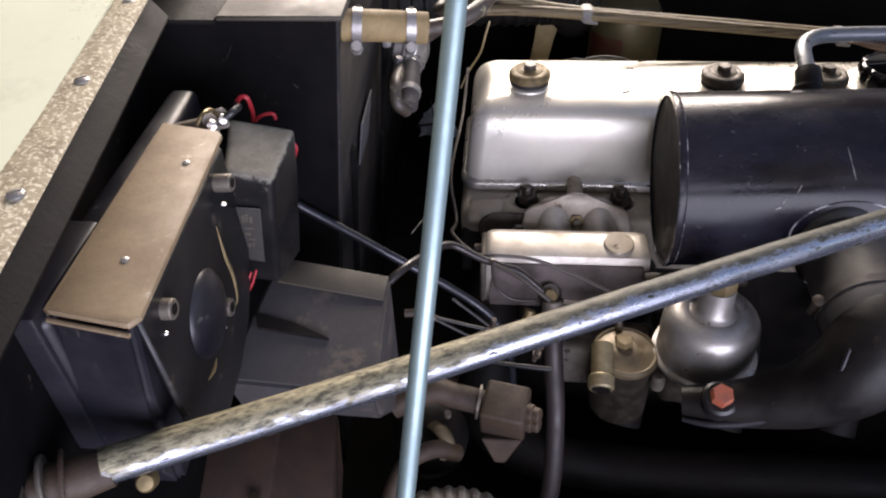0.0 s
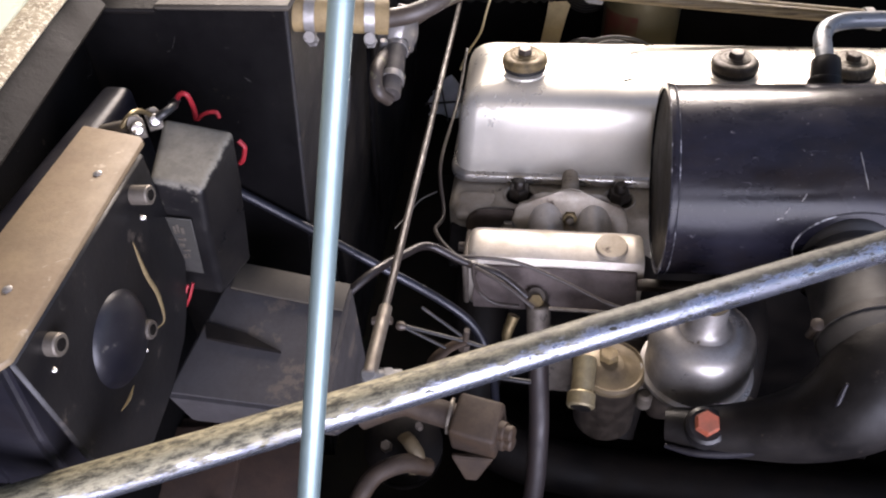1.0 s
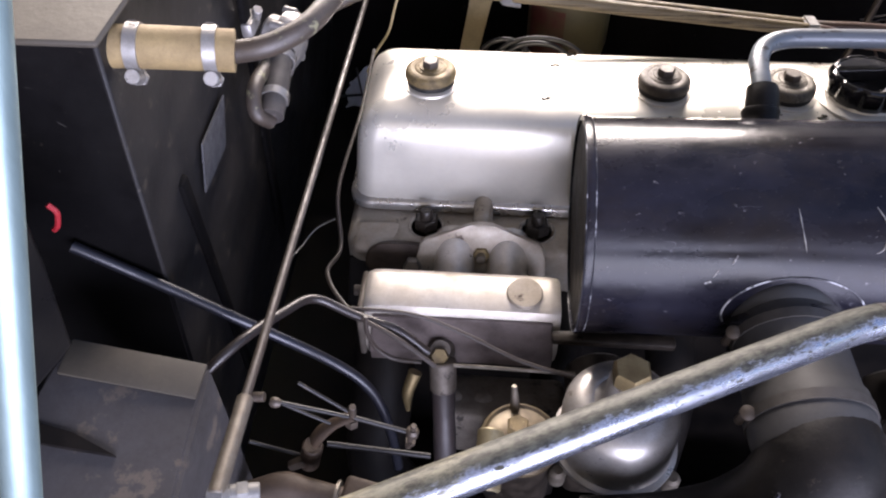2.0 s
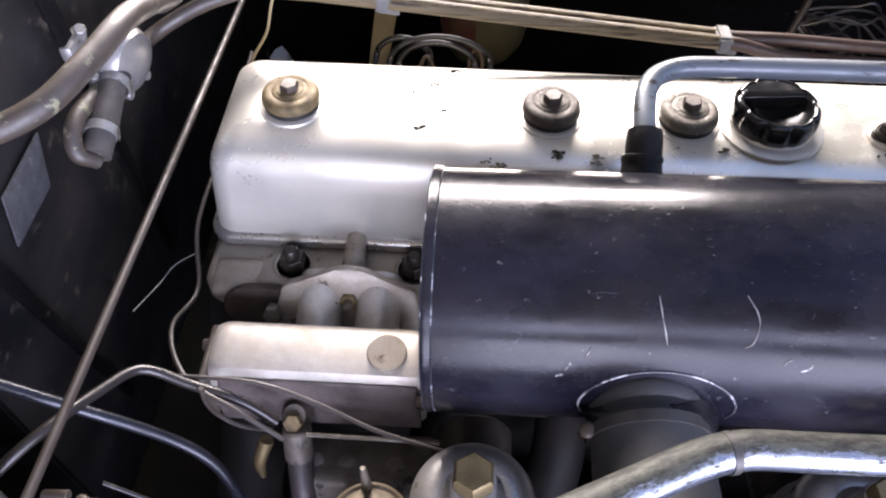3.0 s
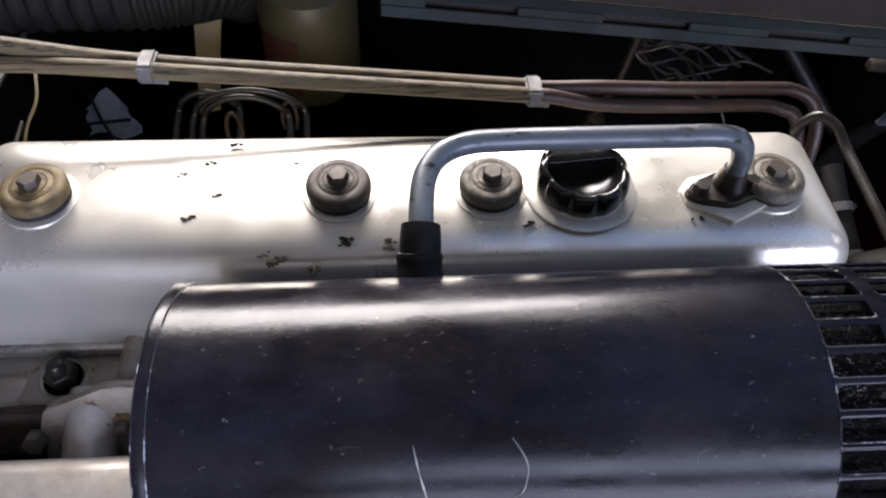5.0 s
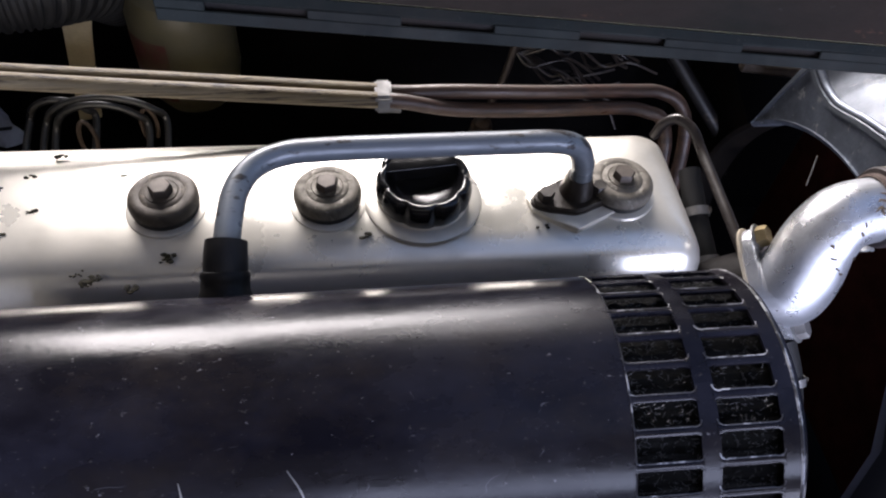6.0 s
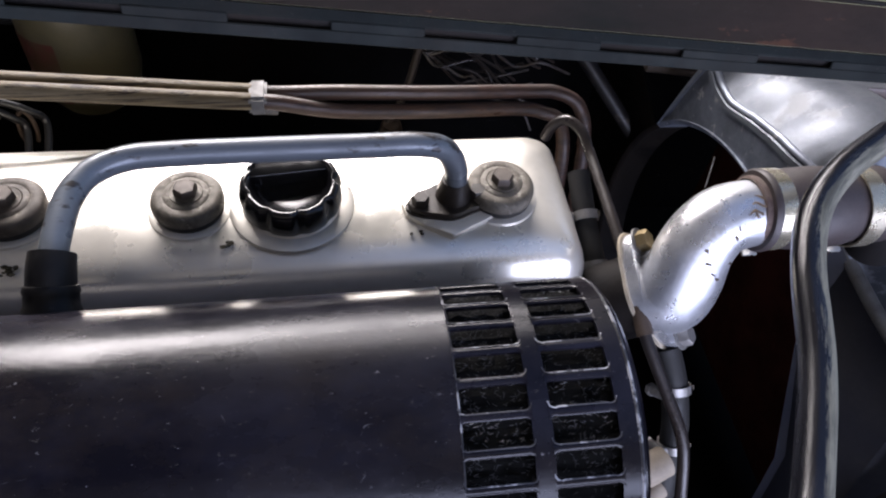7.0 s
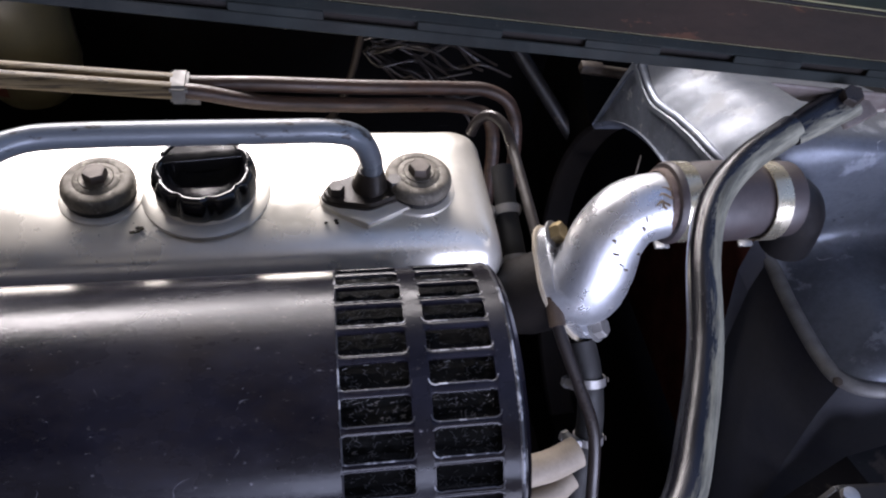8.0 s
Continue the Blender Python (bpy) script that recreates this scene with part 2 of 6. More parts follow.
M_REDRUST = material("rusty_red_paint", (0.30, 0.07, 0.035), 0.65, 0.0, (0.12, 0.05, 0.03), 90, 0.8, 0.4, 0.3)
M_BROWNTOP = material("dusty_brown_plate", (0.205, 0.150, 0.088), 0.6, 0.0, (0.130, 0.086, 0.048), 22, 0.9, 0.3, 0.18,
                      spots=(0.28, 0.23, 0.165), spot_scale=60, spot_size=0.38, scratch=(0.34, 0.30, 0.24), scratch_scale=16)
# dust on the upper faces, paled further for the light that falls there
M_DUSTBLACK = material("dusty_black_plastic", (0.008, 0.0075, 0.008), 0.40, 0.0, (0.017, 0.015, 0.014), 30, 0.7, 0.25, 0.1, spec=0.3, side_film=(0.20, 0.185, 0.15), side_film_at=(0.75, 1.15))
M_DUCT = material("dusty_grey_sheet", (0.048, 0.045, 0.046), 0.6, 0.0, (0.030, 0.026, 0.025), 25, 0.8, 0.3, 0.15,
                  spots=(0.085, 0.07, 0.058), spot_scale=20, spot_size=0.42, spec=0.3)
M_CREAM = material("pale_green_cream_paint", (0.58, 0.61, 0.48), 0.35, 0.0, (0.49, 0.52, 0.40), 8, 0.6, 0.05, 0.03, coat=0.2)
M_STRIP = material("woven_welt", (0.34, 0.285, 0.19), 0.8, 0.0, (0.19, 0.15, 0.095), 120, 0.9, 0.5, 0.8,
                   spots=(0.58, 0.53, 0.40), spot_scale=420, spot_size=0.48)
M_SHELF = material("dirty_khaki_paint", (0.055, 0.046, 0.033), 0.65, 0.0, (0.04, 0.033, 0.025), 18, 0.9, 0.3, 0.2)
M_GREEN = material("dark_green_paint", (0.010, 0.020, 0.015), 0.55, 0.0, (0.020, 0.020, 0.017), 8, 0.9, 0.2, 0.08,
                   spots=(0.045, 0.030, 0.030), spot_scale=12, spot_size=0.45, spec=0.25)
M_BROWNBAND = material("worn_brown_green_paint", (0.052, 0.036, 0.028), 0.65, 0.0, (0.024, 0.023, 0.019), 16, 1.0, 0.3, 0.15,
                       spots=(0.11, 0.055, 0.035), spot_scale=50, spot_size=0.37, stretch=(0.35, 1, 1), spec=0.2)
M_HINGE = material("dark_grey_hinge", (0.0105, 0.0130, 0.0125), 0.6, 0.0, (0.007, 0.0078, 0.0078), 25, 0.8, 0.3, 0.1, spec=0.07)
M_SHROUD = material("faded_silver_blue_sheet", (0.20, 0.22, 0.255), 0.42, 0.35, (0.10, 0.115, 0.15), 19, 1.0, 0.3, 0.14,
                    spots=(0.29, 0.315, 0.36), spot_scale=20, spot_size=0.43, spot_rough=0.45, scratch=(0.55, 0.55, 0.57), scratch_scale=13, dirt=0.8)
M_SHROUDNECK = material("worn_dark_silver_neck", (0.25, 0.28, 0.34), 0.40, 0.45, (0.075, 0.082, 0.105), 17, 1.0, 0.3, 0.15,
                        spots=(0.42, 0.43, 0.45), spot_scale=70, spot_size=0.41, dirt=0.8)
M_HORN = material("oily_black_horn", (0.006, 0.0055, 0.0055), 0.48, 0.0, (0.014, 0.012, 0.011), 22, 1.0, 0.4, 0.25,
                  spots=(0.035, 0.028, 0.022), spot_scale=80, spot_size=0.36, spec=0.15)
M_GALLERYFRONT = material("dark_brown_casting", (0.125, 0.100, 0.092), 0.6, 0.2, (0.06, 0.045, 0.042), 45, 1.0, 0.4, 0.3)
M_CORE = material("dark_red_core", (0.11, 0.036, 0.030), 0.85, 0.0, (0.04, 0.016, 0.014), 20, 0.7, 0.4, 0.3, spec=0.05, dirt=0.1)
M_DARKBLUE = material("dark_blue_black_rod", (0.018, 0.019, 0.026), 0.35, 0.3, (0.011, 0.011, 0.014), 30, 0.7, 0.2, 0.05)
M_REDWIRE = material("red_insulation", (0.36, 0.022, 0.03), 0.45, 0.0, (0.22, 0.02, 0.022), 60, 0.4, 0.1, 0.05)
M_BLACKWIRE = material("black_cable", (0.014, 0.014, 0.014), 0.4, 0.0, (0.03, 0.03, 0.03), 60, 0.5, 0.1, 0.05)
M_BROWNWIRE = material("old_brown_cable", (0.036, 0.027, 0.022), 0.5, 0.0, (0.025, 0.02, 0.016), 60, 0.7, 0.3, 0.1)
M_PALEWASHER = material("pale_steel_washer", (0.125, 0.110, 0.086), 0.5, 0.25, (0.045, 0.036, 0.025), 130, 1.0, 0.5, 0.45, spots=(0.27, 0.25, 0.21), spot_scale=150, spot_size=0.43)
M_PLATE = material("grey_metal_label", (0.085, 0.085, 0.092), 0.5, 0.3, (0.045, 0.045, 0.048), 70, 0.9, 0.5, 0.15,
                  spots=(0.17, 0.17, 0.18), spot_scale=150, spot_size=0.40)
M_LABEL = material("worn_paper_label", (0.036, 0.034, 0.029), 0.7, 0.0, (0.020, 0.018, 0.016), 60, 0.8, 0.3, 0.1)
M_WHITE = material("bluish_white_cloth", (0.62, 0.66, 0.74), 0.8, 0.0, (0.5, 0.54, 0.62), 60, 0.5, 0.2, 0.2)
M_JAR = material("yellowed_plastic", (0.08, 0.07, 0.038), 0.4, 0.0, (0.05, 0.044, 0.026), 20, 0.7, 0.15, 0.05)
M_YELLOWSTRAP = material("yellowed_strap", (0.50, 0.41, 0.24), 0.7, 0.0, (0.36, 0.28, 0.15), 20, 0.7, 0.2, 0.1)
M_GROUND = material("concrete_floor", (0.20, 0.19, 0.175), 0.8, 0.0, (0.13, 0.12, 0.11), 3, 0.8, 0.3, 0.2)
M_PLASTER = material("grey_plaster", (0.30, 0.285, 0.26), 0.85, 0.0, (0.23, 0.22, 0.20), 2, 0.7, 0.2, 0.2)
M_ROOF = material("dark_boards", (0.10, 0.095, 0.09), 0.8, 0.0, (0.07, 0.065, 0.06), 3, 0.7, 0.2, 0.2)
M_BLOCK = material("oily_black_iron", (0.0045, 0.004, 0.004), 0.6, 0.0, (0.013, 0.010, 0.008), 20, 0.9, 0.4, 0.4, spec=0.12, dirt=0.2)
M_OILBLACK = material("oily_black_steel", (0.020, 0.016, 0.013), 0.4, 0.2, (0.045, 0.034, 0.025), 80, 0.8, 0.3, 0.2)
M_GREYBLOCK = material("scuffed_grey_paint", (0.19, 0.18, 0.165), 0.55, 0.1, (0.09, 0.082, 0.074), 40, 0.8, 0.3, 0.15, spots=(0.34, 0.32, 0.29), spot_scale=50, spot_size=0.36)
M_BROWNPANEL = material("red_brown_primer", (0.068, 0.040, 0.028), 0.65, 0.0, (0.032, 0.020, 0.015), 30, 0.9, 0.4, 0.3)
M_BLUEBLACK = material("blue_black_paint", (0.034, 0.036, 0.048), 0.42, 0.0, (0.055, 0.055, 0.062), 12, 1.0, 0.3, 0.12, spec=0.5)
M_STUB = material("yellowed_zinc", (0.26, 0.22, 0.13), 0.42, 0.6, (0.14, 0.11, 0.07), 90, 0.9, 0.3, 0.15)
M_GASKET = material("buff_gasket_paper", (0.36, 0.31, 0.23), 0.8, 0.0, (0.22, 0.18, 0.12), 60, 0.8, 0.3, 0.1)
M_REARPIPE = material("grey_brown_pipe", (0.050, 0.038, 0.029), 0.48, 0.0, (0.024, 0.018, 0.015), 60, 1.0, 0.4, 0.2,
                     spots=(0.15, 0.14, 0.085), spot_scale=60, spot_size=0.42)
M_BAND = material("dark_clip_band", (0.055, 0.050, 0.046), 0.5, 0.3, (0.028, 0.025, 0.022), 60, 0.8, 0.4, 0.2)
M_BEIGE = material("beige_ribbed_hose", (0.24, 0.20, 0.15), 0.75, 0.0, (0.14, 0.11, 0.08), 40, 0.8, 0.3, 0.2)


# ---- building blocks ----
def part(name, bm, mat, parent=None, label="", sharp=38):
    """Links a bmesh, given in the place's own metres, as one mesh object under a thing or a part."""
    me = bpy.data.meshes.new(name)
    bmesh.ops.recalc_face_normals(bm, faces=bm.faces)
    bm.to_mesh(me)
    bm.free()
    me.materials.append(mat)
    me.shade_smooth()
    me.set_sharp_from_angle(angle=radians(sharp))
    ob = new(name, me)
    if parent:
        root = parent
        while root.parent:
            root = root.parent
        me.transform(Matrix.Translation(-root.location))
        ob.parent = parent
    if label:
        ob["label"] = label
    return ob


def thing(name, base, label, category, group="", kind=""):
    ob = new(name)
    ob.location = base
    ob.empty_display_size = 0.02
    return tagged(ob, label, category, group, kind)


def single(name, bm, mat, label, category, group="", kind="", sharp=38):
    return tagged(part(name, bm, mat, None, "", sharp), label, category, group, kind)


def V(*a):
    return Vector(a)


def faces_of(bm, rings, closed=True, cap0=True, cap1=True):
    """Skins a list of rings, each a list of points."""
    vs = [[bm.verts.new(p) for p in ring] for ring in rings]
    n = len(vs[0])
    for a, b in zip(vs, vs[1:]):
        for i in range(n if closed else n - 1):
            j = (i + 1) % n
            bm.faces.new((a[i], a[j], b[j], b[i]))
    if cap0:
        bm.faces.new(vs[0][::-1])
    if cap1:
        bm.faces.new(vs[-1])
    return bm


def frame_of(d):
    d = Vector(d).normalized()
    up = Vector((0, 0, 1)) if abs(d.z) < 0.9 else Vector((1, 0, 0))
    x = d.cross(up).normalized()
    return x, x.cross(d).normalized(), d


def lathe(profile, origin=(0, 0, 0), axis=(0, 0, 1), seg=32, bm=None, lobes=0, depth=0.0, cap=True, flip=0.0):
    """Turns a profile of (radius, height) about an axis."""
    bm = bm or bmesh.new()
    x, y, d = frame_of(axis)
    o = Vector(origin)
    rings = []
    for r, h in profile:
        ring = []
        for i in range(seg):
            a = 2 * math.pi * i / seg + flip
            k = r * (1 + depth * math.cos(lobes * a)) if lobes else r
            ring.append(o + d * h + (x * math.cos(a) + y * math.sin(a)) * k)
        rings.append(ring)
    return faces_of(bm, rings, cap0=cap, cap1=cap)


def rod(p0, p1, r, r1=None, seg=16, bm=None, bevel=0.0):
    p0, p1 = Vector(p0), Vector(p1)
    h = (p1 - p0).length
    r1 = r if r1 is None else r1
    b = bevel or min(r, h) * 0.12
    return lathe([(r - b, 0), (r, b), (r1, h - b), (r1 - b, h)], p0, p1 - p0, seg, bm)


def hexagon(p0, p1, r, bm=None, spin=0.0):
    p0, p1 = Vector(p0), Vector(p1)
    h = (p1 - p0).length
    return lathe([(r, 0), (r, h * 0.82), (r * 0.86, h)], p0, p1 - p0, 6, bm, flip=spin)


def smooth_path(pts, steps=8):
    pts = [Vector(p) for p in pts]
    if len(pts) < 3:
        return pts
    out = []
    e = [pts[0] * 2 - pts[1]] + pts + [pts[-1] * 2 - pts[-2]]
    for i in range(1, len(e) - 2):
        a, b, c, d = e[i - 1:i + 3]
        for s in range(steps):
            t = s / steps
            out.append(0.5 * (2 * b + (c - a) * t + (2 * a - 5 * b + 4 * c - d) * t * t + (3 * b - a - 3 * c + d) * t ** 3))
    return out + [pts[-1]]


def tube(pts, r, seg=14, steps=8, bm=None, smooth=True, squash=1.0, radii=None, unrolled=False):
    """A pipe of radius r along points, rounded between them; radii gives one radius a point. unrolled: lay out its skin in metres, along and around."""
    bm = bm or bmesh.new()
    path = smooth_path(pts, steps) if smooth else [Vector(p) for p in pts]
    rings, x = [], None
    for i, p in enumerate(path):
        d = (path[min(i + 1, len(path) - 1)] - path[max(i - 1, 0)]).normalized()
        x = (x - d * x.dot(d)).normalized() if x else frame_of(d)[0]
        y = d.cross(x)
        k = r
        if radii:
            f = i / (len(path) - 1) * (len(radii) - 1)
            j = min(int(f), len(radii) - 2)
            k = radii[j] + (radii[j + 1] - radii[j]) * (f - j)
        rings.append([p + (x * math.cos(2 * math.pi * a / seg) + y * math.sin(2 * math.pi * a / seg) * squash) * k for a in range(seg)])
    faces_of(bm, rings)
    if unrolled:
        along = [0.0]
        for p, q in zip(path, path[1:]):
            along.append(along[-1] + (q - p).length)
        layer = bm.loops.layers.uv.new("skin")
        bm.verts.index_update()
        for face in bm.faces:
            turns = [v.index % seg for v in face.verts]
            wraps = len(turns) == 4 and 0 in turns and seg - 1 in turns
            for loop, k in zip(face.loops, turns):
                loop[layer].uv = (along[loop.vert.index // seg], (seg if wraps and k == 0 else k) * 2 * math.pi * r / seg)
    return bm


def box(c, s, rot=(0, 0, 0), bevel=0.002, bm=None, seg=2):
    """A block of size s about c, turned by degrees, with rounded edges."""
    b = bmesh.new()
    bmesh.ops.create_cube(b, size=1.0, matrix=Matrix.Diagonal((*s, 1)))
    if bevel:
        bmesh.ops.bevel(b, geom=b.edges[:], offset=min(bevel, min(s) * 0.45), segments=seg, affect="EDGES", profile=0.5)
    b.transform(pose(*c, *rot))
    return merged(b, bm)


def merged(b, bm):
    if bm is None:
        return b
    me = bpy.data.meshes.new("tmp")
    b.to_mesh(me)
    b.free()
    bm.from_mesh(me)
    bpy.data.meshes.remove(me)
    return bm


def prism(outline, thick, matrix, bevel=0.001, bm=None, seg=1):
    """A flat plate of an outline (x, y), of a thickness along its z, laid by a matrix."""
    b = bmesh.new()
    lo = [b.verts.new((x, y, 0)) for x, y in outline]
    hi = [b.verts.new((x, y, thick)) for x, y in outline]
    n = len(outline)
    b.faces.new(lo[::-1])
    b.faces.new(hi)
    for i in range(n):
        b.faces.new((lo[i], lo[(i + 1) % n], hi[(i + 1) % n], hi[i]))
    if bevel:
        bmesh.ops.bevel(b, geom=b.edges[:], offset=bevel, segments=seg, affect="EDGES", profile=0.5)
    b.transform(matrix)
    return merged(b, bm)


def sheet(pts, thick, bm=None):
    """A plate with the corners pts, of a thickness against its normal."""
    b = bmesh.new()
    pts = [Vector(p) for p in pts]
    nrm = (pts[1] - pts[0]).cross(pts[2] - pts[0]).normalized()
    faces_of(b, [[p - nrm * thick for p in pts], pts])
    bmesh.ops.bevel(b, geom=b.edges[:], offset=min(0.0015, thick * 0.4), segments=1, affect="EDGES")
    return merged(b, bm)


def rounded_rect(x0, x1, y0, y1, r, z, n=6):
    out = []
    for cx, cy, a0 in ((x1 - r, y1 - r, 0), (x0 + r, y1 - r, 90), (x0 + r, y0 + r, 180), (x1 - r, y0 + r, 270)):
        for i in range(n + 1):
            a = radians(a0 + 90 * i / n)
            out.append(Vector((cx + r * math.cos(a), cy + r * math.sin(a), z)))
    return out


def clamp_band(centre, axis, r, width, bm=None, thick=0.0012, seg=28):
    return lathe([(r, -width / 2), (r + thick, -width / 2), (r + thick, width / 2), (r, width / 2), (r, -width / 2)], centre, axis, seg, bm, cap=False)


def hose_clamp(centre, axis, r, parent, width=0.011, screw=(0, 0, -1), mat=None):
    """A worm-drive clip round a hose: band with slits and the screw housing."""
    mat = mat or M_STEEL
    a = Vector(axis).normalized()
    band = part("clamp_band", clamp_band(centre, a, r, width), mat, parent)
    side = Vector(screw)
    side = (side - a * side.dot(a)).normalized()
    across = a.cross(side)
    p = Vector(centre) + side * (r + 0.004)
    bm = rod(p - across * 0.007, p + across * 0.007, 0.0042, seg=10)
    hexagon(p + across * 0.007, p + across * 0.011, 0.0048, bm)
    part("clamp_screw", bm, mat, band)
    top = Vector(centre) - side * (r + 0.0014)
    bm = bmesh.new()
    for i in range(5):
        q = top + a * (i - 2) * 0.0 + across * (i - 2) * 0.0028
        bx = bmesh.new()
        bmesh.ops.create_cube(bx, size=1.0)
        m = Matrix((a * width * 0.55, across * 0.0011, side * 0.0006)).transposed().to_4x4()
        m.translation = q
        bx.transform(m)
        merged(bx, bm)
    part("slits", bm, M_DULL, band)
    return band


# ---- the setting: floor, bulkhead, wings, bonnet ----
single("ground", sheet([(-30, -30, 0), (30, -30, 0), (30, 30, 0), (-30, 30, 0)], 0.05), M_GROUND,
       "bare grey concrete floor under the car", "floor", kind="structure")


def bulkhead():
    root = thing("bulkhead", (-0.2, 0.0, 0.4), "black painted steel bulkhead with a stepped footwell", "bulkhead", kind="structure")
    # front of the footwell box, its side wall, and the recess beside it
    part("front_panel", sheet([(-0.46, -0.200, 0.40), (-0.234, -0.200, 0.40), (-0.1465, -0.262, 1.070), (-0.46, -0.262, 1.070)], 0.004), M_WALL, root)
    part("side_panel", sheet([(-0.235, -0.200, 0.40), (-0.245, 0.70, 0.40), (-0.165, 0.70, 1.070), (-0.146, -0.262, 1.070)], 0.004), M_SIDE, root)
    part("top_panel", sheet([(-0.235, -0.268, 1.075), (-0.142, -0.268, 1.075), (-0.150, 0.70, 1.085), (-0.235, 0.70, 1.085)], 0.004), M_SHELF, root,
         "dirty khaki painted top of the bulkhead")
    part("top_panel", sheet([(-0.60, -0.266, 1.071), (-0.236, -0.266, 1.071), (-0.236, 0.70, 1.081), (-0.60, 0.70, 1.081)], 0.004), M_BLOCK, root)
    # outer end of the recess, below the welt
    part("recess_side", sheet([(-0.250, -0.70, 0.40), (-0.320, -0.262, 0.40), (-0.297, -0.262, 1.085), (-0.232, -0.70, 1.085)], 0.004), M_WALL, root)
    part("flange", box((-0.176, 0.02, 0.80), (0.006, 0.016, 0.44), (14, 7.4, 0), 0.002), M_WALL, root)
    part("flange", box((-0.192, -0.14, 0.72), (0.006, 0.012, 0.40), (14, 7.4, 0), 0.002), M_WALL, root)
    return root


bulkhead()


def scuttle():
    root = thing("scuttle_panel", (-0.4, -0.4, 1.0), "pale cream-green painted scuttle edged with a woven welt", "car body", kind="structure")
    part("skin", sheet([(-0.232, -0.72, 1.086), (-0.294, -0.262, 1.098), (-0.330, 0.60, 1.100), (-1.2, 0.60, 1.16), (-1.2, -0.72, 1.16)], 0.004), M_CREAM, root)
    # the welt: a padded strip along the panel's edge
    bm = bmesh.new()
    rings = []
    for i in range(41):
        f = i / 40
        y = -0.72 + f * 0.62
        c = V(-0.243 - 0.037 * (f / 0.72) + 0.01 * f * f, y, 1.088 + 0.011 * f)
        c.x += 0.0095 - 0.035 * (f - 0.35)
        half = 0.0148 - 0.010 * (f - 0.35)
        rings.append([c + V(half * math.cos(a) - 0.003, 0, 0.0035 * math.sin(a) + 0.0015) for a in [2 * math.pi * k / 14 for k in range(14)]])
    faces_of(bm, rings)
    welt = part("welt", bm, M_STRIP, root, "frayed woven beige welt held by screws")
    for x, y, z in ((-0.2475, -0.506, 1.0975), (-0.2625, -0.4035, 1.099), (-0.277, -0.300, 1.100)):
        bm = lathe([(0.0042, -0.003), (0.0042, 0), (0.0030, 0.0010), (0.0002, 0.0014)], (x, y, z), (0, 0, 1), 16)
        part("screw", bm, M_BRIGHTCLIP, welt)
        part("slot", box((x, y, z + 0.0010), (0.0066, 0.0009, 0.0010), (0, 0, 35), 0.0), M_DULL, welt)
    # gutter below the welt
    part("gutter", sheet([(-0.216, -0.70, 1.060), (-0.270, -0.262, 1.072), (-0.285, -0.262, 1.092), (-0.232, -0.70, 1.082)], 0.003), M_BLOCK, root)
    return root


scuttle()


def hinge_z(x):
    return 1.027 - 0.10 * (x - 0.5)


def bonnet():
    root = thing("bonnet_half", (0.3, 0.0, 1.03), "dark green bonnet half standing open on its hinge, worn brown along its edge", "bonnet", kind="structure")
    x0, x1 = 0.245, 1.06
    rise = V(0, math.cos(radians(36)), math.sin(radians(36)))
    out = V(0, -math.sin(radians(36)), math.cos(radians(36)))

    def row(dy, dz):
        return V(x0, -0.021 + dy, hinge_z(x0) + dz), V(x1, -0.021 + dy, hinge_z(x1) + dz)

    def up(s, o=0.0):
        """The line across the bonnet at s along its slope, o out from its inner face."""
        a, b = row(0.006, 0.0065)
        return [a + rise * s + out * o, b + rise * s + out * o]

    def skin(stations):
        bm = bmesh.new()
        faces_of(bm, [up(s, o) for s, o in stations], closed=False, cap0=False, cap1=False)
        bmesh.ops.solidify(bm, geom=bm.faces[:], thickness=0.002)
        return bm
    # hinge leaf with a row of slots between two rails
    leaf = part("hinge_leaf", sheet([row(-0.001, -0.0095)[0], row(-0.001, -0.0095)[1], row(0, -0.0025)[1], row(0, -0.0025)[0]], 0.0015), M_HINGE, root,
                "slotted dark grey hinge strip")
    starts = [0.466 + 0.0985 * i for i in range(-9, 7)]
    edges = [x0] + [v for s in starts if s > x0 and s + 0.05 < x1 for v in (s, s + 0.05)] + [x1]
    for a, b in zip(edges[::2], edges[1::2]):
        part("knuckle", sheet([V(a, -0.0212, hinge_z(a) - 0.0026), V(b, -0.0212, hinge_z(b) - 0.0026), V(b, -0.0205, hinge_z(b) + 0.0026), V(a, -0.0205, hinge_z(a) + 0.0026)], 0.0015), M_HINGE, leaf)
    part("slot_backing", sheet([row(0.004, -0.008)[0], row(0.004, -0.008)[1], row(0.005, 0.005)[1], row(0.005, 0.005)[0]], 0.0015), M_BLOCK, leaf)
    part("hinge_rail", sheet([row(0.001, 0.0024)[0], row(0.001, 0.0024)[1], row(0.006, 0.0065)[1], row(0.006, 0.0065)[0]], 0.002), M_HINGE, root)
    part("edge_band", skin([(0.0, 0.0), (0.0292, 0.0)]), M_BROWNBAND, root, "worn brown edge band of the bonnet")
    part("seam_bead", tube(up(0.0308, 0.001), 0.0016, seg=8, smooth=False), M_BLOCK, root)
    part("skin", skin([(0.0325 + 0.50 * i / 11, 0.003 - 0.05 * (i / 11) ** 2) for i in range(12)]), M_GREEN, root)
    part("outer_skin", skin([(0.002 + 0.53 * i / 11, -0.006 - 0.05 * (i / 11) ** 2) for i in range(12)]), M_CREAM, root, "pale cream-green outer paint on the far face")
    return root


bonnet()


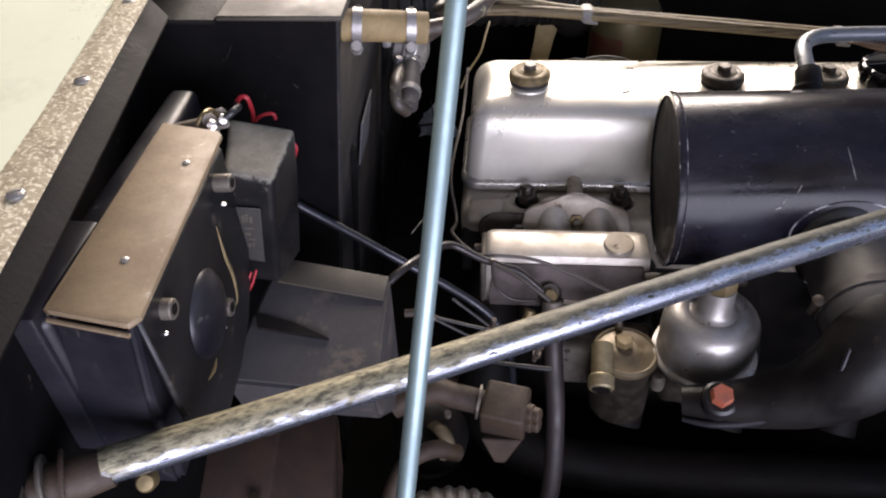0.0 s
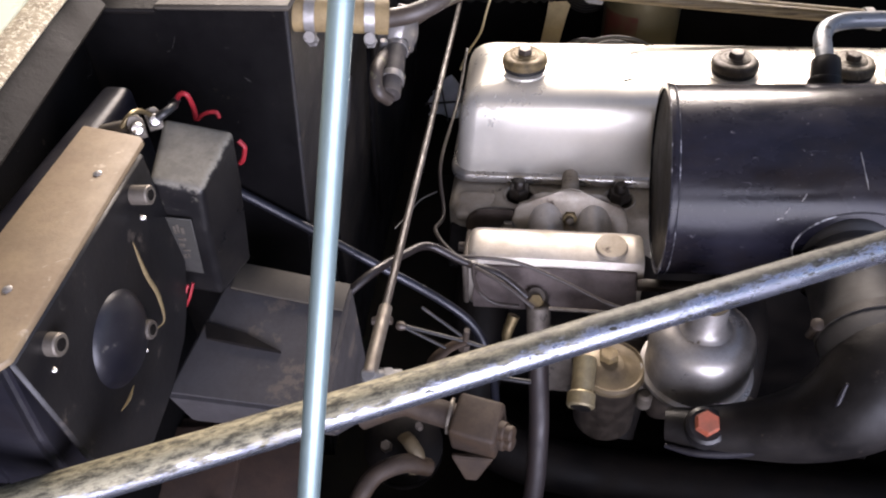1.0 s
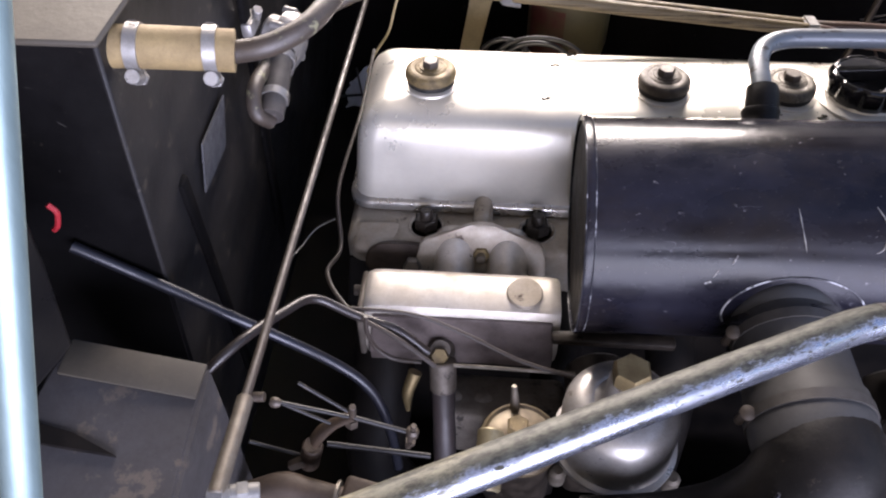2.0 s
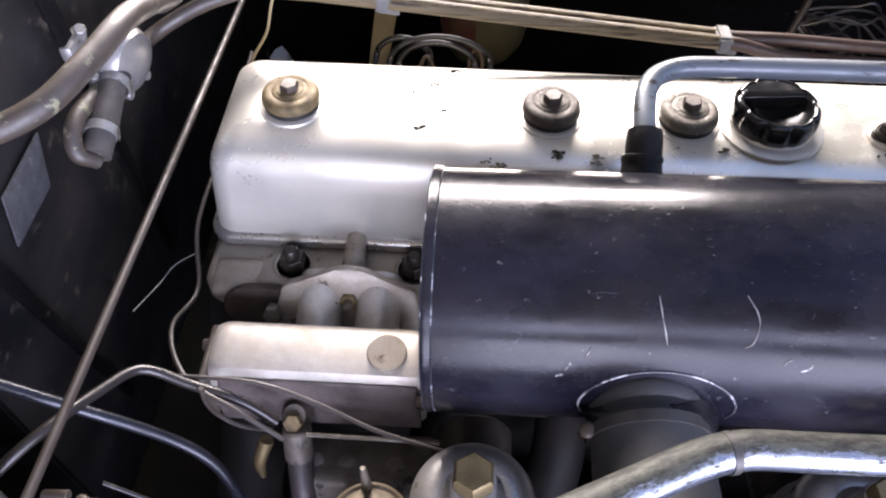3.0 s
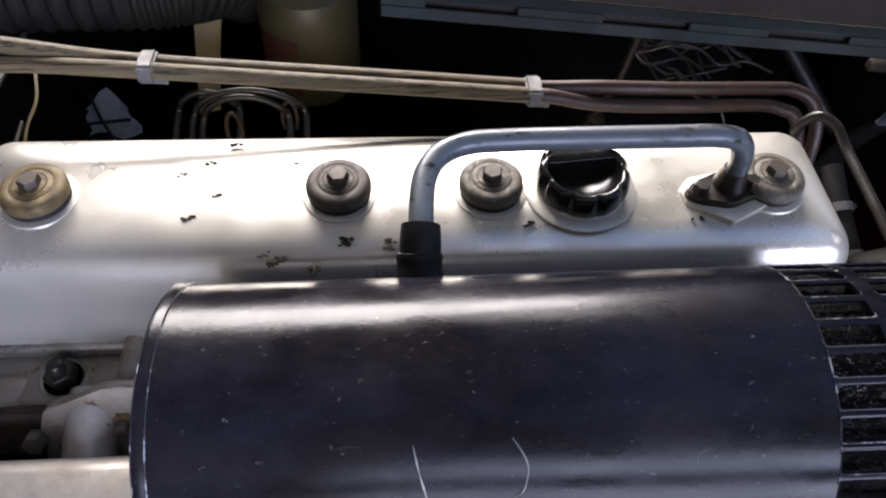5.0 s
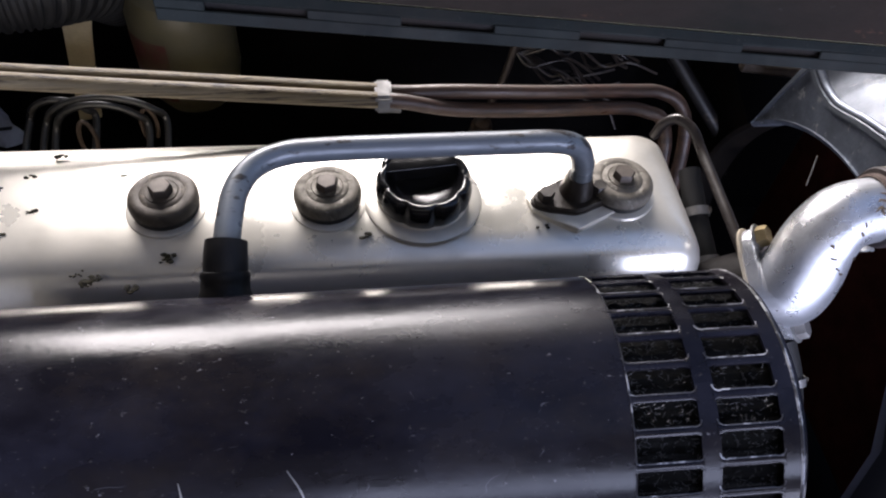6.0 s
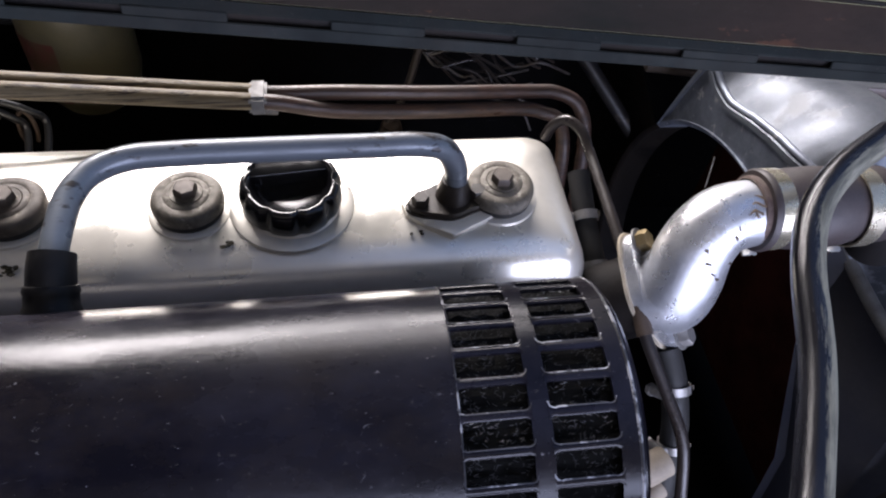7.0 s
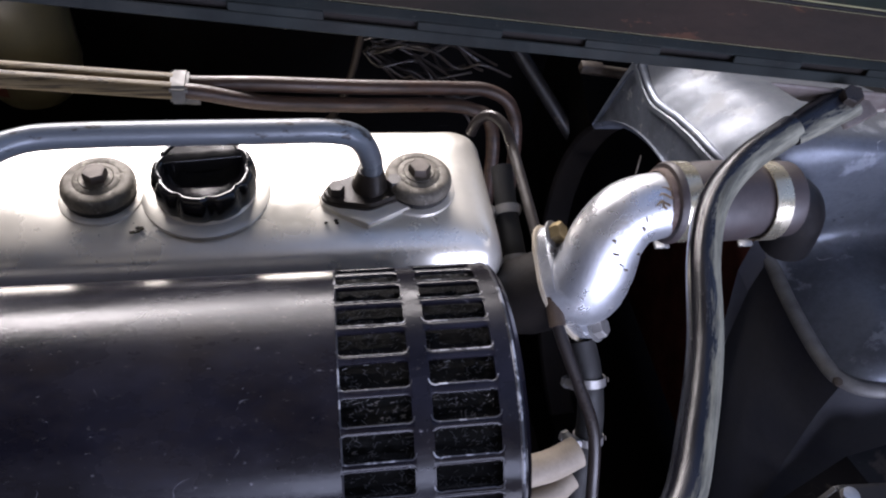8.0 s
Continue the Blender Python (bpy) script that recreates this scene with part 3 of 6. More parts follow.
def bay_sides():
    """Inner wings, undertray and front panel, which shut the bay off from the light."""
    bm = bmesh.new()
    rings = []
    for i in range(13):
        t = radians(90 * i / 12)
        y, z = 0.56 + 0.36 * math.sin(t), 1.045 - 0.34 * (1 - math.cos(t))
        rings.append([V(-1.2, y, z), V(1.3, y - 0.10, z - 0.06)])
    rings.append([V(-1.2, 0.94, 0.25), V(1.3, 0.84, 0.25)])
    faces_of(bm, rings, closed=False, cap0=False, cap1=False)
    bmesh.ops.solidify(bm, geom=bm.faces[:], thickness=0.003)
    single("far_wing", bm, M_CREAM, "pale cream-green painted wing on the far side", "car body", kind="structure")
    single("far_inner_wing", sheet([(-0.5, 0.56, 0.1), (1.2, 0.46, 0.1), (1.2, 0.46, 0.985), (-0.5, 0.56, 1.042)], 0.004), M_WALL,
           "black inner wing on the far side of the bay", "car body", kind="structure")
    single("bay_tray", sheet([(-0.6, -0.75, 0.30), (1.3, -0.75, 0.30), (1.3, 0.6, 0.30), (-0.6, 0.6, 0.30)], 0.004), M_BLOCK,
           "oily black undertray at the bottom of the bay", "car body", kind="structure")
    single("near_inner_wing", sheet([(1.3, -0.74, 0.1), (-0.6, -0.74, 0.1), (-0.6, -0.74, 0.72), (1.3, -0.62, 0.72)], 0.004), M_WALL,
           "black inner wing on the near side of the bay", "car body", kind="structure")
    single("front_panel", sheet([(1.28, 0.6, 0.1), (1.28, -0.74, 0.1), (1.28, -0.74, 0.95), (1.28, 0.6, 0.95)], 0.004), M_WALL,
           "black panel ahead of the radiator", "car body", kind="structure")


bay_sides()


def near_wing():
    """The painted wing outside the near edge of the bay, and the low side of the car."""
    bm = bmesh.new()
    rings = []
    for i in range(13):
        t = radians(90 * i / 12)
        y, z = -0.70 - 0.30 * math.sin(t), 0.72 - 0.20 * (1 - math.cos(t))
        rings.append([V(-1.2, y, z), V(1.4, y + 0.05, z - 0.05)])
    rings.append([V(-1.2, -1.01, 0.25), V(1.4, -0.96, 0.25)])
    faces_of(bm, rings, closed=False, cap0=False, cap1=False)
    bmesh.ops.solidify(bm, geom=bm.faces[:], thickness=0.003)
    single("near_wing", bm, M_CREAM, "pale cream-green painted wing on the near side", "car body", kind="structure")


near_wing()


def garage():
    """Plain walls and a roof that stops over the car's nose, open to the sky in front, with a door and a high window."""
    def wall(name, boxes, label):
        bm = bmesh.new()
        for c, s in boxes:
            box(c, s, bevel=0.0, bm=bm)
        single(name, bm, M_PLASTER, label, "wall", kind="structure")
    wall("wall_south", [((-2.05, -2.92, 2.3), (3.9, 0.2, 4.6)), ((3.8, -2.92, 2.3), (1.0, 0.2, 4.6)), ((1.6, -2.92, 3.45), (3.4, 0.2, 2.3))], "plain plastered garage wall with an open door")
    wall("wall_north", [((0.15, 3.3, 0.95), (8.3, 0.2, 1.9)), ((0.15, 3.3, 3.98), (8.3, 0.2, 1.24)), ((-2.75, 3.3, 3.05), (2.5, 0.2, 2.3)), ((2.8, 3.3, 3.05), (3.0, 0.2, 2.3))], "plain plastered garage wall with a high window")
    wall("wall_west", [((-4.1, -0.1, 2.3), (0.2, 7.0, 4.6))], "plain plastered garage end wall")
    bm = box((-1.80, -0.1, 4.7), (4.8, 7.2, 0.2), bevel=0.0)
    single("ceiling", bm, M_ROOF, "dark boarded garage ceiling", "ceiling", kind="structure")


garage()


# ---- engine: head and block ----
def engine():
    root = thing("engine", (0.26, 0.0, 0.3), "straight engine with a dirty cast head on an oily black block", "engine")
    bm = bmesh.new()
    faces_of(bm, [rounded_rect(-0.060, 0.590, -0.10, 0.11, 0.02, 0.32), rounded_rect(-0.060, 0.590, -0.10, 0.11, 0.02, 0.70)])
    part("block", bm, M_BLOCK, root)
    bm = bmesh.new()
    faces_of(bm, [rounded_rect(-0.074, 0.602, -0.112, 0.115, 0.018, z) for z in (0.70, 0.748, 0.764)]
             + [rounded_rect(-0.072, 0.600, -0.110, 0.113, 0.018, 0.769), rounded_rect(-0.066, 0.594, -0.104, 0.107, 0.016, 0.774)])
    head = part("cylinder_head", bm, M_CAST, root, "dirty cast aluminium cylinder head")
    # stud bosses and nuts along the near edge
    for x in (0.001, 0.105, 0.215, 0.315, 0.43, 0.53):
        part("boss", lathe([(0.0195, 0), (0.0190, 0.004), (0.0165, 0.0062), (0.0145, 0.0050)], (x, -0.086, 0.769), (0, 0, 1), 24), M_CAST, head)
        nut = part("nut", hexagon((x, -0.086, 0.7745), (x, -0.086, 0.786), 0.0118, spin=x * 9), M_OILBLACK, head, "black oily nut")
        part("stud", lathe([(0.0062, 0), (0.0062, 0.007), (0.0048, 0.009)], (x, -0.086, 0.786), (0, 0, 1), 14), M_OILBLACK, nut)
    # rib that runs from the cover to the port, with a soft round top
    part("rib", tube([(0.054, -0.062, 0.786), (0.054, -0.075, 0.7865), (0.054, -0.092, 0.783), (0.054, -0.106, 0.776)], 0.009, seg=16, radii=[0.0085, 0.009, 0.010, 0.011]), M_CAST, head)
    part("boss", box((-0.045, -0.098, 0.766), (0.045, 0.036, 0.018), (8, 0, 0), 0.008, seg=3), M_CAST, head)
    return root


engine()


def rocker_cover():
    root = thing("rocker_cover", (0.266, 0.0, 0.775), "satin silver painted rocker cover with chips and smudges", "engine cover")
    # (z, how far the outline is drawn in)
    steps = [(0.786, -0.0015), (0.797, -0.0005), (0.836, 0.0030), (0.850, 0.0046), (0.8580, 0.0069), (0.8640, 0.0100), (0.8684, 0.0140), (0.8718, 0.0190), (0.8743, 0.0250), (0.8762, 0.0325), (0.8774, 0.0415), (0.8780, 0.0515)]
    bm = bmesh.new()
    faces_of(bm, [rounded_rect(-0.0695 + d, 0.5965 - d, -0.0625 + d, 0.0825 - d, max(0.020 - 0.2 * d, 0.009), z, 8) for z, d in steps])
    shell = part("shell", bm, M_SILVER, root, sharp=60)
    bm = bmesh.new()
    faces_of(bm, [rounded_rect(-0.0695 - d, 0.5965 + d, -0.0625 - d, 0.0825 + d, 0.021, z, 8) for z, d in
                  ((0.7755, 0.004), (0.777, 0.0062), (0.7835, 0.0062), (0.7855, 0.005), (0.7872, 0.002), (0.7880, 0.0))])
    part("flange", bm, M_STEEL, root, "bright rolled flange at the foot of the cover")
    return root


rocker_cover()


def paint_chips():
    """Small dark flakes where the silver paint has lifted."""
    rng = random.Random(11)
    bm = bmesh.new()
    spots = ((0.171, -0.054, 4), (0.166, -0.057, 5), (0.196, -0.062, 3), (0.160, -0.050, 2), (0.247, -0.043, 2), (0.247, -0.049, 2), (0.216, -0.042, 2), (0.345, -0.031, 2), (0.131, 0.052, 3), (0.097, 0.021, 2), (0.115, 0.033, 2), (0.123, 0.0, 2), (0.106, -0.020, 2), (0.215, -0.044, 2), (0.176, 0.031, 1), (0.300, 0.04, 1), (0.47, -0.03, 1))
    for x, y, n in spots:
        for k in range(n * 3):
            cx, cy = x + rng.uniform(-0.004, 0.004), y + rng.uniform(-0.002, 0.002)
            size = rng.uniform(0.0004, 0.0018)
            edge = min(cy + 0.0625, 0.048)
            z = 0.8783 if edge > 0.040 else 0.8783 - 0.0008 * ((0.040 - edge) / 0.010) - (0.0022 * ((0.022 - edge) / 0.010) if edge < 0.022 else 0)
            pts = [V(cx + size * 1.5 * rng.uniform(0.5, 1.1) * math.cos(t), cy + size * rng.uniform(0.5, 1.1) * math.sin(t), z) for t in [2 * math.pi * i / 7 for i in range(7)]]
            faces_of(bm, [[p - V(0, 0, 0.001) for p in pts], pts])
    ob = part("paint_chips", bm, M_FLAKE, None)
    tagged(ob, "small dark chips in the silver paint of the cover", "paint chips", kind="stuff")


paint_chips()


def cover_nut(x, mat, label):
    root = thing("cover_nut", (x, 0, 0.8780), label, "fastener", group="cover nuts on the rocker cover")
    part("seat", lathe([(0.0272, -0.001), (0.0268, 0.0008), (0.025, 0.0014)], (x, 0, 0.8778), (0, 0, 1), 36), M_SILVER, root)
    part("grommet", lathe([(0.0212, 0), (0.0224, 0.001), (0.0226, 0.004), (0.0218, 0.006)], (x, 0, 0.8785), (0, 0, 1), 36), M_RUBBER, root, "black rubber grommet")
    part("cup_washer", lathe([(0.0224, 0), (0.0234, 0.0008), (0.0236, 0.0040), (0.0230, 0.0066), (0.0214, 0.0086), (0.0190, 0.0096), (0.0160, 0.0099), (0.0148, 0.0094), (0.0138, 0.0102), (0.0112, 0.0106), (0.0105, 0.0098)],
                             (x, 0, 0.8836), (0, 0, 1), 40), mat, root)
    bolt = part("bolt", hexagon((x, 0, 0.8935), (x, 0, 0.9005), 0.0078, spin=x * 7), M_BOLT, root)
    part("washer", lathe([(0.0105, 0), (0.0108, 0.0006), (0.0105, 0.0014), (0.007, 0.0016)], (x, 0, 0.8932), (0, 0, 1), 24), mat, bolt)
    return root


cover_nut(0.0, M_WASHER, "tarnished yellow-brown cup washer and bolt on a rubber grommet")
cover_nut(0.211, M_WASHER2, "dull brown cup washer and bolt on a rubber grommet")
cover_nut(0.321, M_PALEWASHER, "grey steel cup washer and bolt on a rubber grommet")
cover_nut(0.532, M_PALEWASHER, "grey steel cup washer and bolt beside the breather flange")


def oil_cap():
    c = V(0.388, 0.001, 0.8775)
    root = thing("oil_filler_cap", c, "glossy black scalloped oil filler cap on a silver collar", "filler cap")
    part("collar", lathe([(0.0425, -0.0005), (0.0420, 0.0012), (0.039, 0.0024), (0.033, 0.0030), (0.031, 0.006)], c, (0, 0, 1), 48), M_SILVER, root)
    # skirt with ten scallops, rolled over a raised rim into a dished top: (radius, height, depth of the scallops)
    prof = [(0.0300, 0.0030, 0.0), (0.0325, 0.0050, 0.4), (0.0335, 0.0090, 0.8), (0.0338, 0.0140, 1.0), (0.0332, 0.0185, 1.0), (0.0318, 0.0222, 0.9), (0.0298, 0.0240, 0.7),
            (0.0278, 0.0240, 0.4), (0.0262, 0.0222, 0.15), (0.0248, 0.0188, 0.0), (0.0225, 0.0158, 0.0), (0.0185, 0.0132, 0.0), (0.0130, 0.0115, 0.0), (0.0060, 0.0108, 0.0)]
    bm = bmesh.new()
    rings = []
    for r, h, k in prof:
        ring = []
        for i in range(120):
            t = 2 * math.pi * i / 120
            w = r * (1.01 - 0.10 * k * max(0.0, math.cos(9 * t)) ** 2)
            ring.append(c + V(w * math.cos(t), w * math.sin(t), h))
        rings.append(ring)
    faces_of(bm, rings)
    cap = part("cap", bm, M_BAKELITE, root, sharp=60)
    # half-moon bridge that leaves a dished hollow on the near side
    out = [(0.0268 * math.cos(radians(a)), 0.0268 * math.sin(radians(a))) for a in range(10, 171, 10)]
    part("bridge", prism(out, 0.0125, Matrix.Translation(c + V(0, 0.003, 0.0108)) @ Matrix.Rotation(radians(6), 4, "Z"), 0.002, seg=3), M_BAKELITE, cap)
    return root


oil_cap()


def breather():
    root = thing("breather_pipe", (0.497, -0.004, 0.873), "blue-grey painted breather pipe bent between the cover and the air cleaner", "pipe")
    bm = tube([(0.499, -0.004, 0.876), (0.4985, -0.005, 0.896), (0.4955, -0.007, 0.918), (0.486, -0.010, 0.936), (0.468, -0.013, 0.9435), (0.44, -0.014, 0.9445), (0.38, -0.014, 0.944), (0.325, -0.014, 0.943),
               (0.297, -0.017, 0.943), (0.279, -0.027, 0.9425), (0.270, -0.043, 0.941), (0.267, -0.062, 0.9385), (0.2655, -0.086, 0.9338)], 0.0078, seg=18)
    part("pipe", bm, M_BLUEPIPE, root)
    part("boot", tube([(0.2658, -0.079, 0.9358), (0.2653, -0.088, 0.9310), (0.2645, -0.102, 0.919)], 0.0125, seg=20, radii=[0.0120, 0.0126, 0.0128]), M_HORN, root, "black rubber boot on the end of the pipe")
    part("boot_foot", lathe([(0.0152, -0.006), (0.0154, 0.000), (0.0140, 0.004), (0.0137, 0.009), (0.0144, 0.0115), (0.0138, 0.0140), (0.0124, 0.015)], (0.2643, -0.104, 0.917), (0.02, 0.75, 0.60), 20), M_HORN, root)
    # diamond flange with two bolts on a silver plinth
    base = [(-0.036, 0.002), (-0.034, -0.010), (-0.020, -0.021), (-0.004, -0.030), (0.036, -0.010), (0.030, 0.012), (0.0, 0.020), (-0.026, 0.014)]
    part("plinth", prism(base, 0.0055, pose(0.498, -0.006, 0.8755), 0.0016, seg=2), M_SILVER, root, "silver painted plinth under the flange")
    ring = []
    for i in range(48):
        t = 2 * math.pi * i / 48
        r = 0.0165 + 0.0125 * abs(math.cos(t)) ** 6
        ring.append((r * math.cos(t), r * math.sin(t) * 0.90))
    for z, h, k in ((0.8805, 0.0022, 1.06), (0.8825, 0.0045, 1.0)):
        flange = part("flange", prism([(x * k, y * k) for x, y in ring], h, pose(0.4945, -0.008, z, 0, 0, 6), 0.0008), M_OILBLACK, root, "dark oily flange")
    part("socket", lathe([(0.0125, 0), (0.0118, 0.004), (0.0098, 0.012), (0.0088, 0.016)], (0.4975, -0.005, 0.8865), (0, 0, 1), 24), M_OILBLACK, root)
    for dx, dy in ((-0.0205, -0.0030), (0.0195, 0.0020)):
        part("bolt", hexagon((0.4945 + dx, -0.008 + dy, 0.8868), (0.4945 + dx, -0.008 + dy, 0.8935), 0.0060, spin=dx * 20), M_OILBLACK, root)
    return root


breather()


# ---- air cleaner ----
AC = V(0, -0.1763, 0.8790)
AR = 0.0815


def air_cleaner():
    root = thing("air_cleaner", (0.33, AC.y, AC.z - AR), "long black enamelled drum air cleaner, scratched, with a slotted end", "air cleaner")
    root.rotation_euler = (0, radians(-2.37), radians(-1.21))
    o = (0.1285, AC.y, AC.z)
    x_ax = (1, 0, 0)
    # drum, open at the slotted end; rolled rim and dished lid at the other
    body = part("drum", lathe([(AR - 0.0016, 0.004), (AR, 0.006), (AR, 0.3430), (AR - 0.002, 0.3430), (AR - 0.002, 0.004)], o, x_ax, 96, cap=False), M_BLACK, root)
    part("rim", lathe([(AR - 0.003, 0.0), (AR + 0.0012, 0.0006), (AR + 0.0016, 0.003), (AR + 0.0006, 0.0062), (AR - 0.003, 0.0062), (AR - 0.003, 0.0)], o, x_ax, 96, cap=False), M_BLACK, body,
         "chipped rolled rim")
    part("lid", lathe([(AR - 0.0032, 0.0015), (AR - 0.006, 0.009), (AR - 0.010, 0.0125), (0.040, 0.0135), (0.032, 0.0105), (0.002, 0.0105)], o, x_ax, 64, cap=True), M_BLOCK, root, "dished black end lid")
    # slotted end: three hoops joined by bars, with dark gauze inside
    for a, b in ((0.3745, 0.3838), (0.4140, 0.4225)):
        part("hoop", lathe([(AR - 0.002, a), (AR, a), (AR, b), (AR - 0.002, b), (AR - 0.002, a)], o, x_ax, 96, cap=False), M_BLACK, body)
    rng = random.Random(8)
    for k in range(32):
        ang = radians(11.25 * k + 97.7)
        for a, b in ((0.3420, 0.3755), (0.3828, 0.4150)):
            # each bar flares where it meets the hoops, which rounds the slots' corners
            stations, flare = [], 0.0030
            for d in (0.0, 0.0005, 0.0012, 0.0022, 0.0034, 0.0048):
                w = 0.0019 + (flare - math.sqrt(max(0.0, flare * flare - max(0.0, flare - d) ** 2)) if d < flare else 0.0)
                stations.append((d, w + 0.0003 * rng.uniform(-1, 1) * (d > 0.003)))
            cols = [(a + d, w) for d, w in stations] + [(b - d, w) for d, w in reversed(stations)]
            bm = bmesh.new()
            faces_of(bm, [[V(o[0] + x, AC.y + r * math.cos(t), AC.z + r * math.sin(t)) for r, t in
                           ((AR - 0.002, ang - w / AR), (AR - 0.0003, ang - w / AR), (AR + 0.0003, ang - 0.5 * w / AR), (AR + 0.0003, ang + 0.5 * w / AR), (AR - 0.0003, ang + w / AR), (AR - 0.002, ang + w / AR))] for x, w in cols])
            bar = part("bar", bm, M_BLACK, root)
            # pale line on one edge of the bar: worn enamel with its glint painted in
            bm = bmesh.new()
            for side in (-1,):
                tube([V(o[0] + x, AC.y + (AR - 0.0002) * math.cos(ang + side * w / AR), AC.z + (AR - 0.0002) * math.sin(ang + side * w / AR)) for x, w in cols], 0.00042, seg=5, smooth=False, bm=bm)
            part("worn_glint_edge", bm, M_CHIP, bar)
    part("end_ring", lathe([(AR, 0.4223), (AR - 0.0006, 0.4255), (AR - 0.004, 0.4280), (AR - 0.012, 0.4286), (0.002, 0.4286)], o, x_ax, 96, cap=True), M_BLACK, root)
    for x, r in ((0.0004, AR + 0.0010), (0.0066, AR + 0.0002), (0.3427, AR - 0.0001)):
        part("worn_glint_edge", lathe([(r, x - 0.0005), (r + 0.0005, x), (r, x + 0.0005), (r, x - 0.0005)], o, x_ax, 96, cap=False), M_CHIP, body)
    part("end_bead", lathe([(AR - 0.0002, 0.4222), (AR + 0.0006, 0.4232), (AR - 0.0002, 0.4243), (AR - 0.0002, 0.4222)], o, x_ax, 96, cap=False), M_CHIP, body)
    # gauze: a creased sleeve
    bm = bmesh.new()
    rings = []
    for i in range(20):
        x = o[0] + 0.336 + 0.088 * i / 19
        ring = []
        for j in range(160):
            t = 2 * math.pi * j / 160
            r = AR - 0.0065 + 0.0026 * noise.noise(V(x * 160, math.cos(t) * 12, math.sin(t) * 12)) + 0.0010 * (j % 2)
            ring.append(V(x, AC.y + r * math.cos(t), AC.z + r * math.sin(t)))
        rings.append(ring)
    faces_of(bm, rings)
    part("gauze", bm, M_GAUZE, root, "dark crumpled gauze behind the slots", sharp=20)
    rng = random.Random(21)
    bm = bmesh.new()
    for i in range(3600):
        t, x, r = radians(rng.uniform(20, 250)), o[0] + rng.uniform(0.341, 0.413), AR - rng.uniform(0.0030, 0.0060)
        p = V(x, AC.y + r * math.cos(t), AC.z + r * math.sin(t))
        d = (V(0, -math.sin(t), math.cos(t)) * rng.uniform(-1, 1) + V(rng.uniform(-1.4, 1.4), 0, 0) + V(0, math.cos(t), math.sin(t)) * rng.uniform(-0.3, 0.3)).normalized() * rng.uniform(0.0008, 0.0030)
        w = d.cross(V(0, math.cos(t), math.sin(t))).normalized() * 0.00014
        n = V(0, math.cos(t), math.sin(t)) * 0.00014
        faces_of(bm, [[p + w, p - w, p + n], [p + d + w, p + d - w, p + d + n]], cap0=False, cap1=False)
    ob = part("gauze_fibre", bm, M_STRAND, root, "fine grey wire strands")
    ob["kind"] = "stuff"
    # saddles: a pressed seam on the drum and a domed neck that runs into the collar
    for x in (0.2695, 0.502):
        bm = bmesh.new()
        tube([V(x + 0.046 * math.cos(t), AC.y + (AR + 0.0004) * math.cos(radians(179) - 0.38 * math.sin(t)), AC.z + (AR + 0.0004) * math.sin(radians(179) - 0.38 * math.sin(t)))
              for t in [-0.35 + (math.pi + 0.7) * i / 32 for i in range(33)]], 0.0007, seg=6, smooth=False, bm=bm)
        part("saddle_seam", bm, M_CHIP, root)
        rings = []
        for f in range(7):
            k = f / 6
            ring = []
            for i in range(40):
                t = 2 * math.pi * i / 40
                ang = radians(188) - 0.36 * math.sin(t)
                p = V(x + 0.040 * math.cos(t), AC.y + (AR - 0.001) * math.cos(ang), AC.z + (AR - 0.001) * math.sin(ang))
                q = V(x - 0.005 + 0.036 * math.cos(t), -0.272, 0.866 + 0.036 * math.sin(t))
                ring.append(p.lerp(q, k) + V(0, -0.008 * math.sin(math.pi * k), 0.006 * math.sin(math.pi * k) * math.sin(t)))
            rings.append(ring)
        bm = bmesh.new()
        faces_of(bm, rings)
        part("neck", bm, M_NECK, root, "domed glossy black neck")
    # old gouges that show bright metal
    for pts in ([(0.3110, 56.3), (0.3166, 49.8), (0.3183, 44.4), (0.3157, 37.6), (0.3117, 35.2)], [(0.2630, 54.7), (0.2657, 45.1), (0.2692, 35.0)], [(0.2130, 21.0), (0.2150, 23.5), (0.2160, 25.0)], [(0.2240, 28.0), (0.2262, 31.0), (0.2270, 32.5)], [(0.3340, 28.5), (0.3360, 30.5), (0.3385, 31.0)], [(0.3440, 26.0), (0.3480, 27.2), (0.3500, 29.5)], [(0.2080, 17.5), (0.2100, 18.5), (0.2125, 18.8)]):
        bm = tube([V(x, AC.y - (AR + 0.0001) * math.cos(radians(a)), AC.z + (AR + 0.0001) * math.sin(radians(a))) for x, a in pts], 0.0007, seg=6,
                  radii=[0.0002, 0.0006, 0.0002, 0.0007, 0.0002])
        part("gouge", bm, M_BRIGHTCLIP, root)
    return root


M_NECK = material("black_gloss_neck", (0.010, 0.010, 0.012), 0.22, 0.0, (0.02, 0.02, 0.022), 30, 0.6, 0.2, 0.05)
M_STRAND = material("grey_wire", (0.060, 0.060, 0.066), 0.45, 0.4, (0.02, 0.02, 0.02), 60, 0.8, 0.2, 0.0)
M_GAUZE = material("dark_gauze", (0.003, 0.003, 0.003), 0.7, 0.0, (0.007, 0.007, 0.007), 200, 0.6, 0.5, 1.0, spec=0.1, dirt=0.1, spots=(0.03, 0.03, 0.03), spot_scale=520, spot_size=0.31, stretch=(0.3, 1, 1))
air_cleaner()


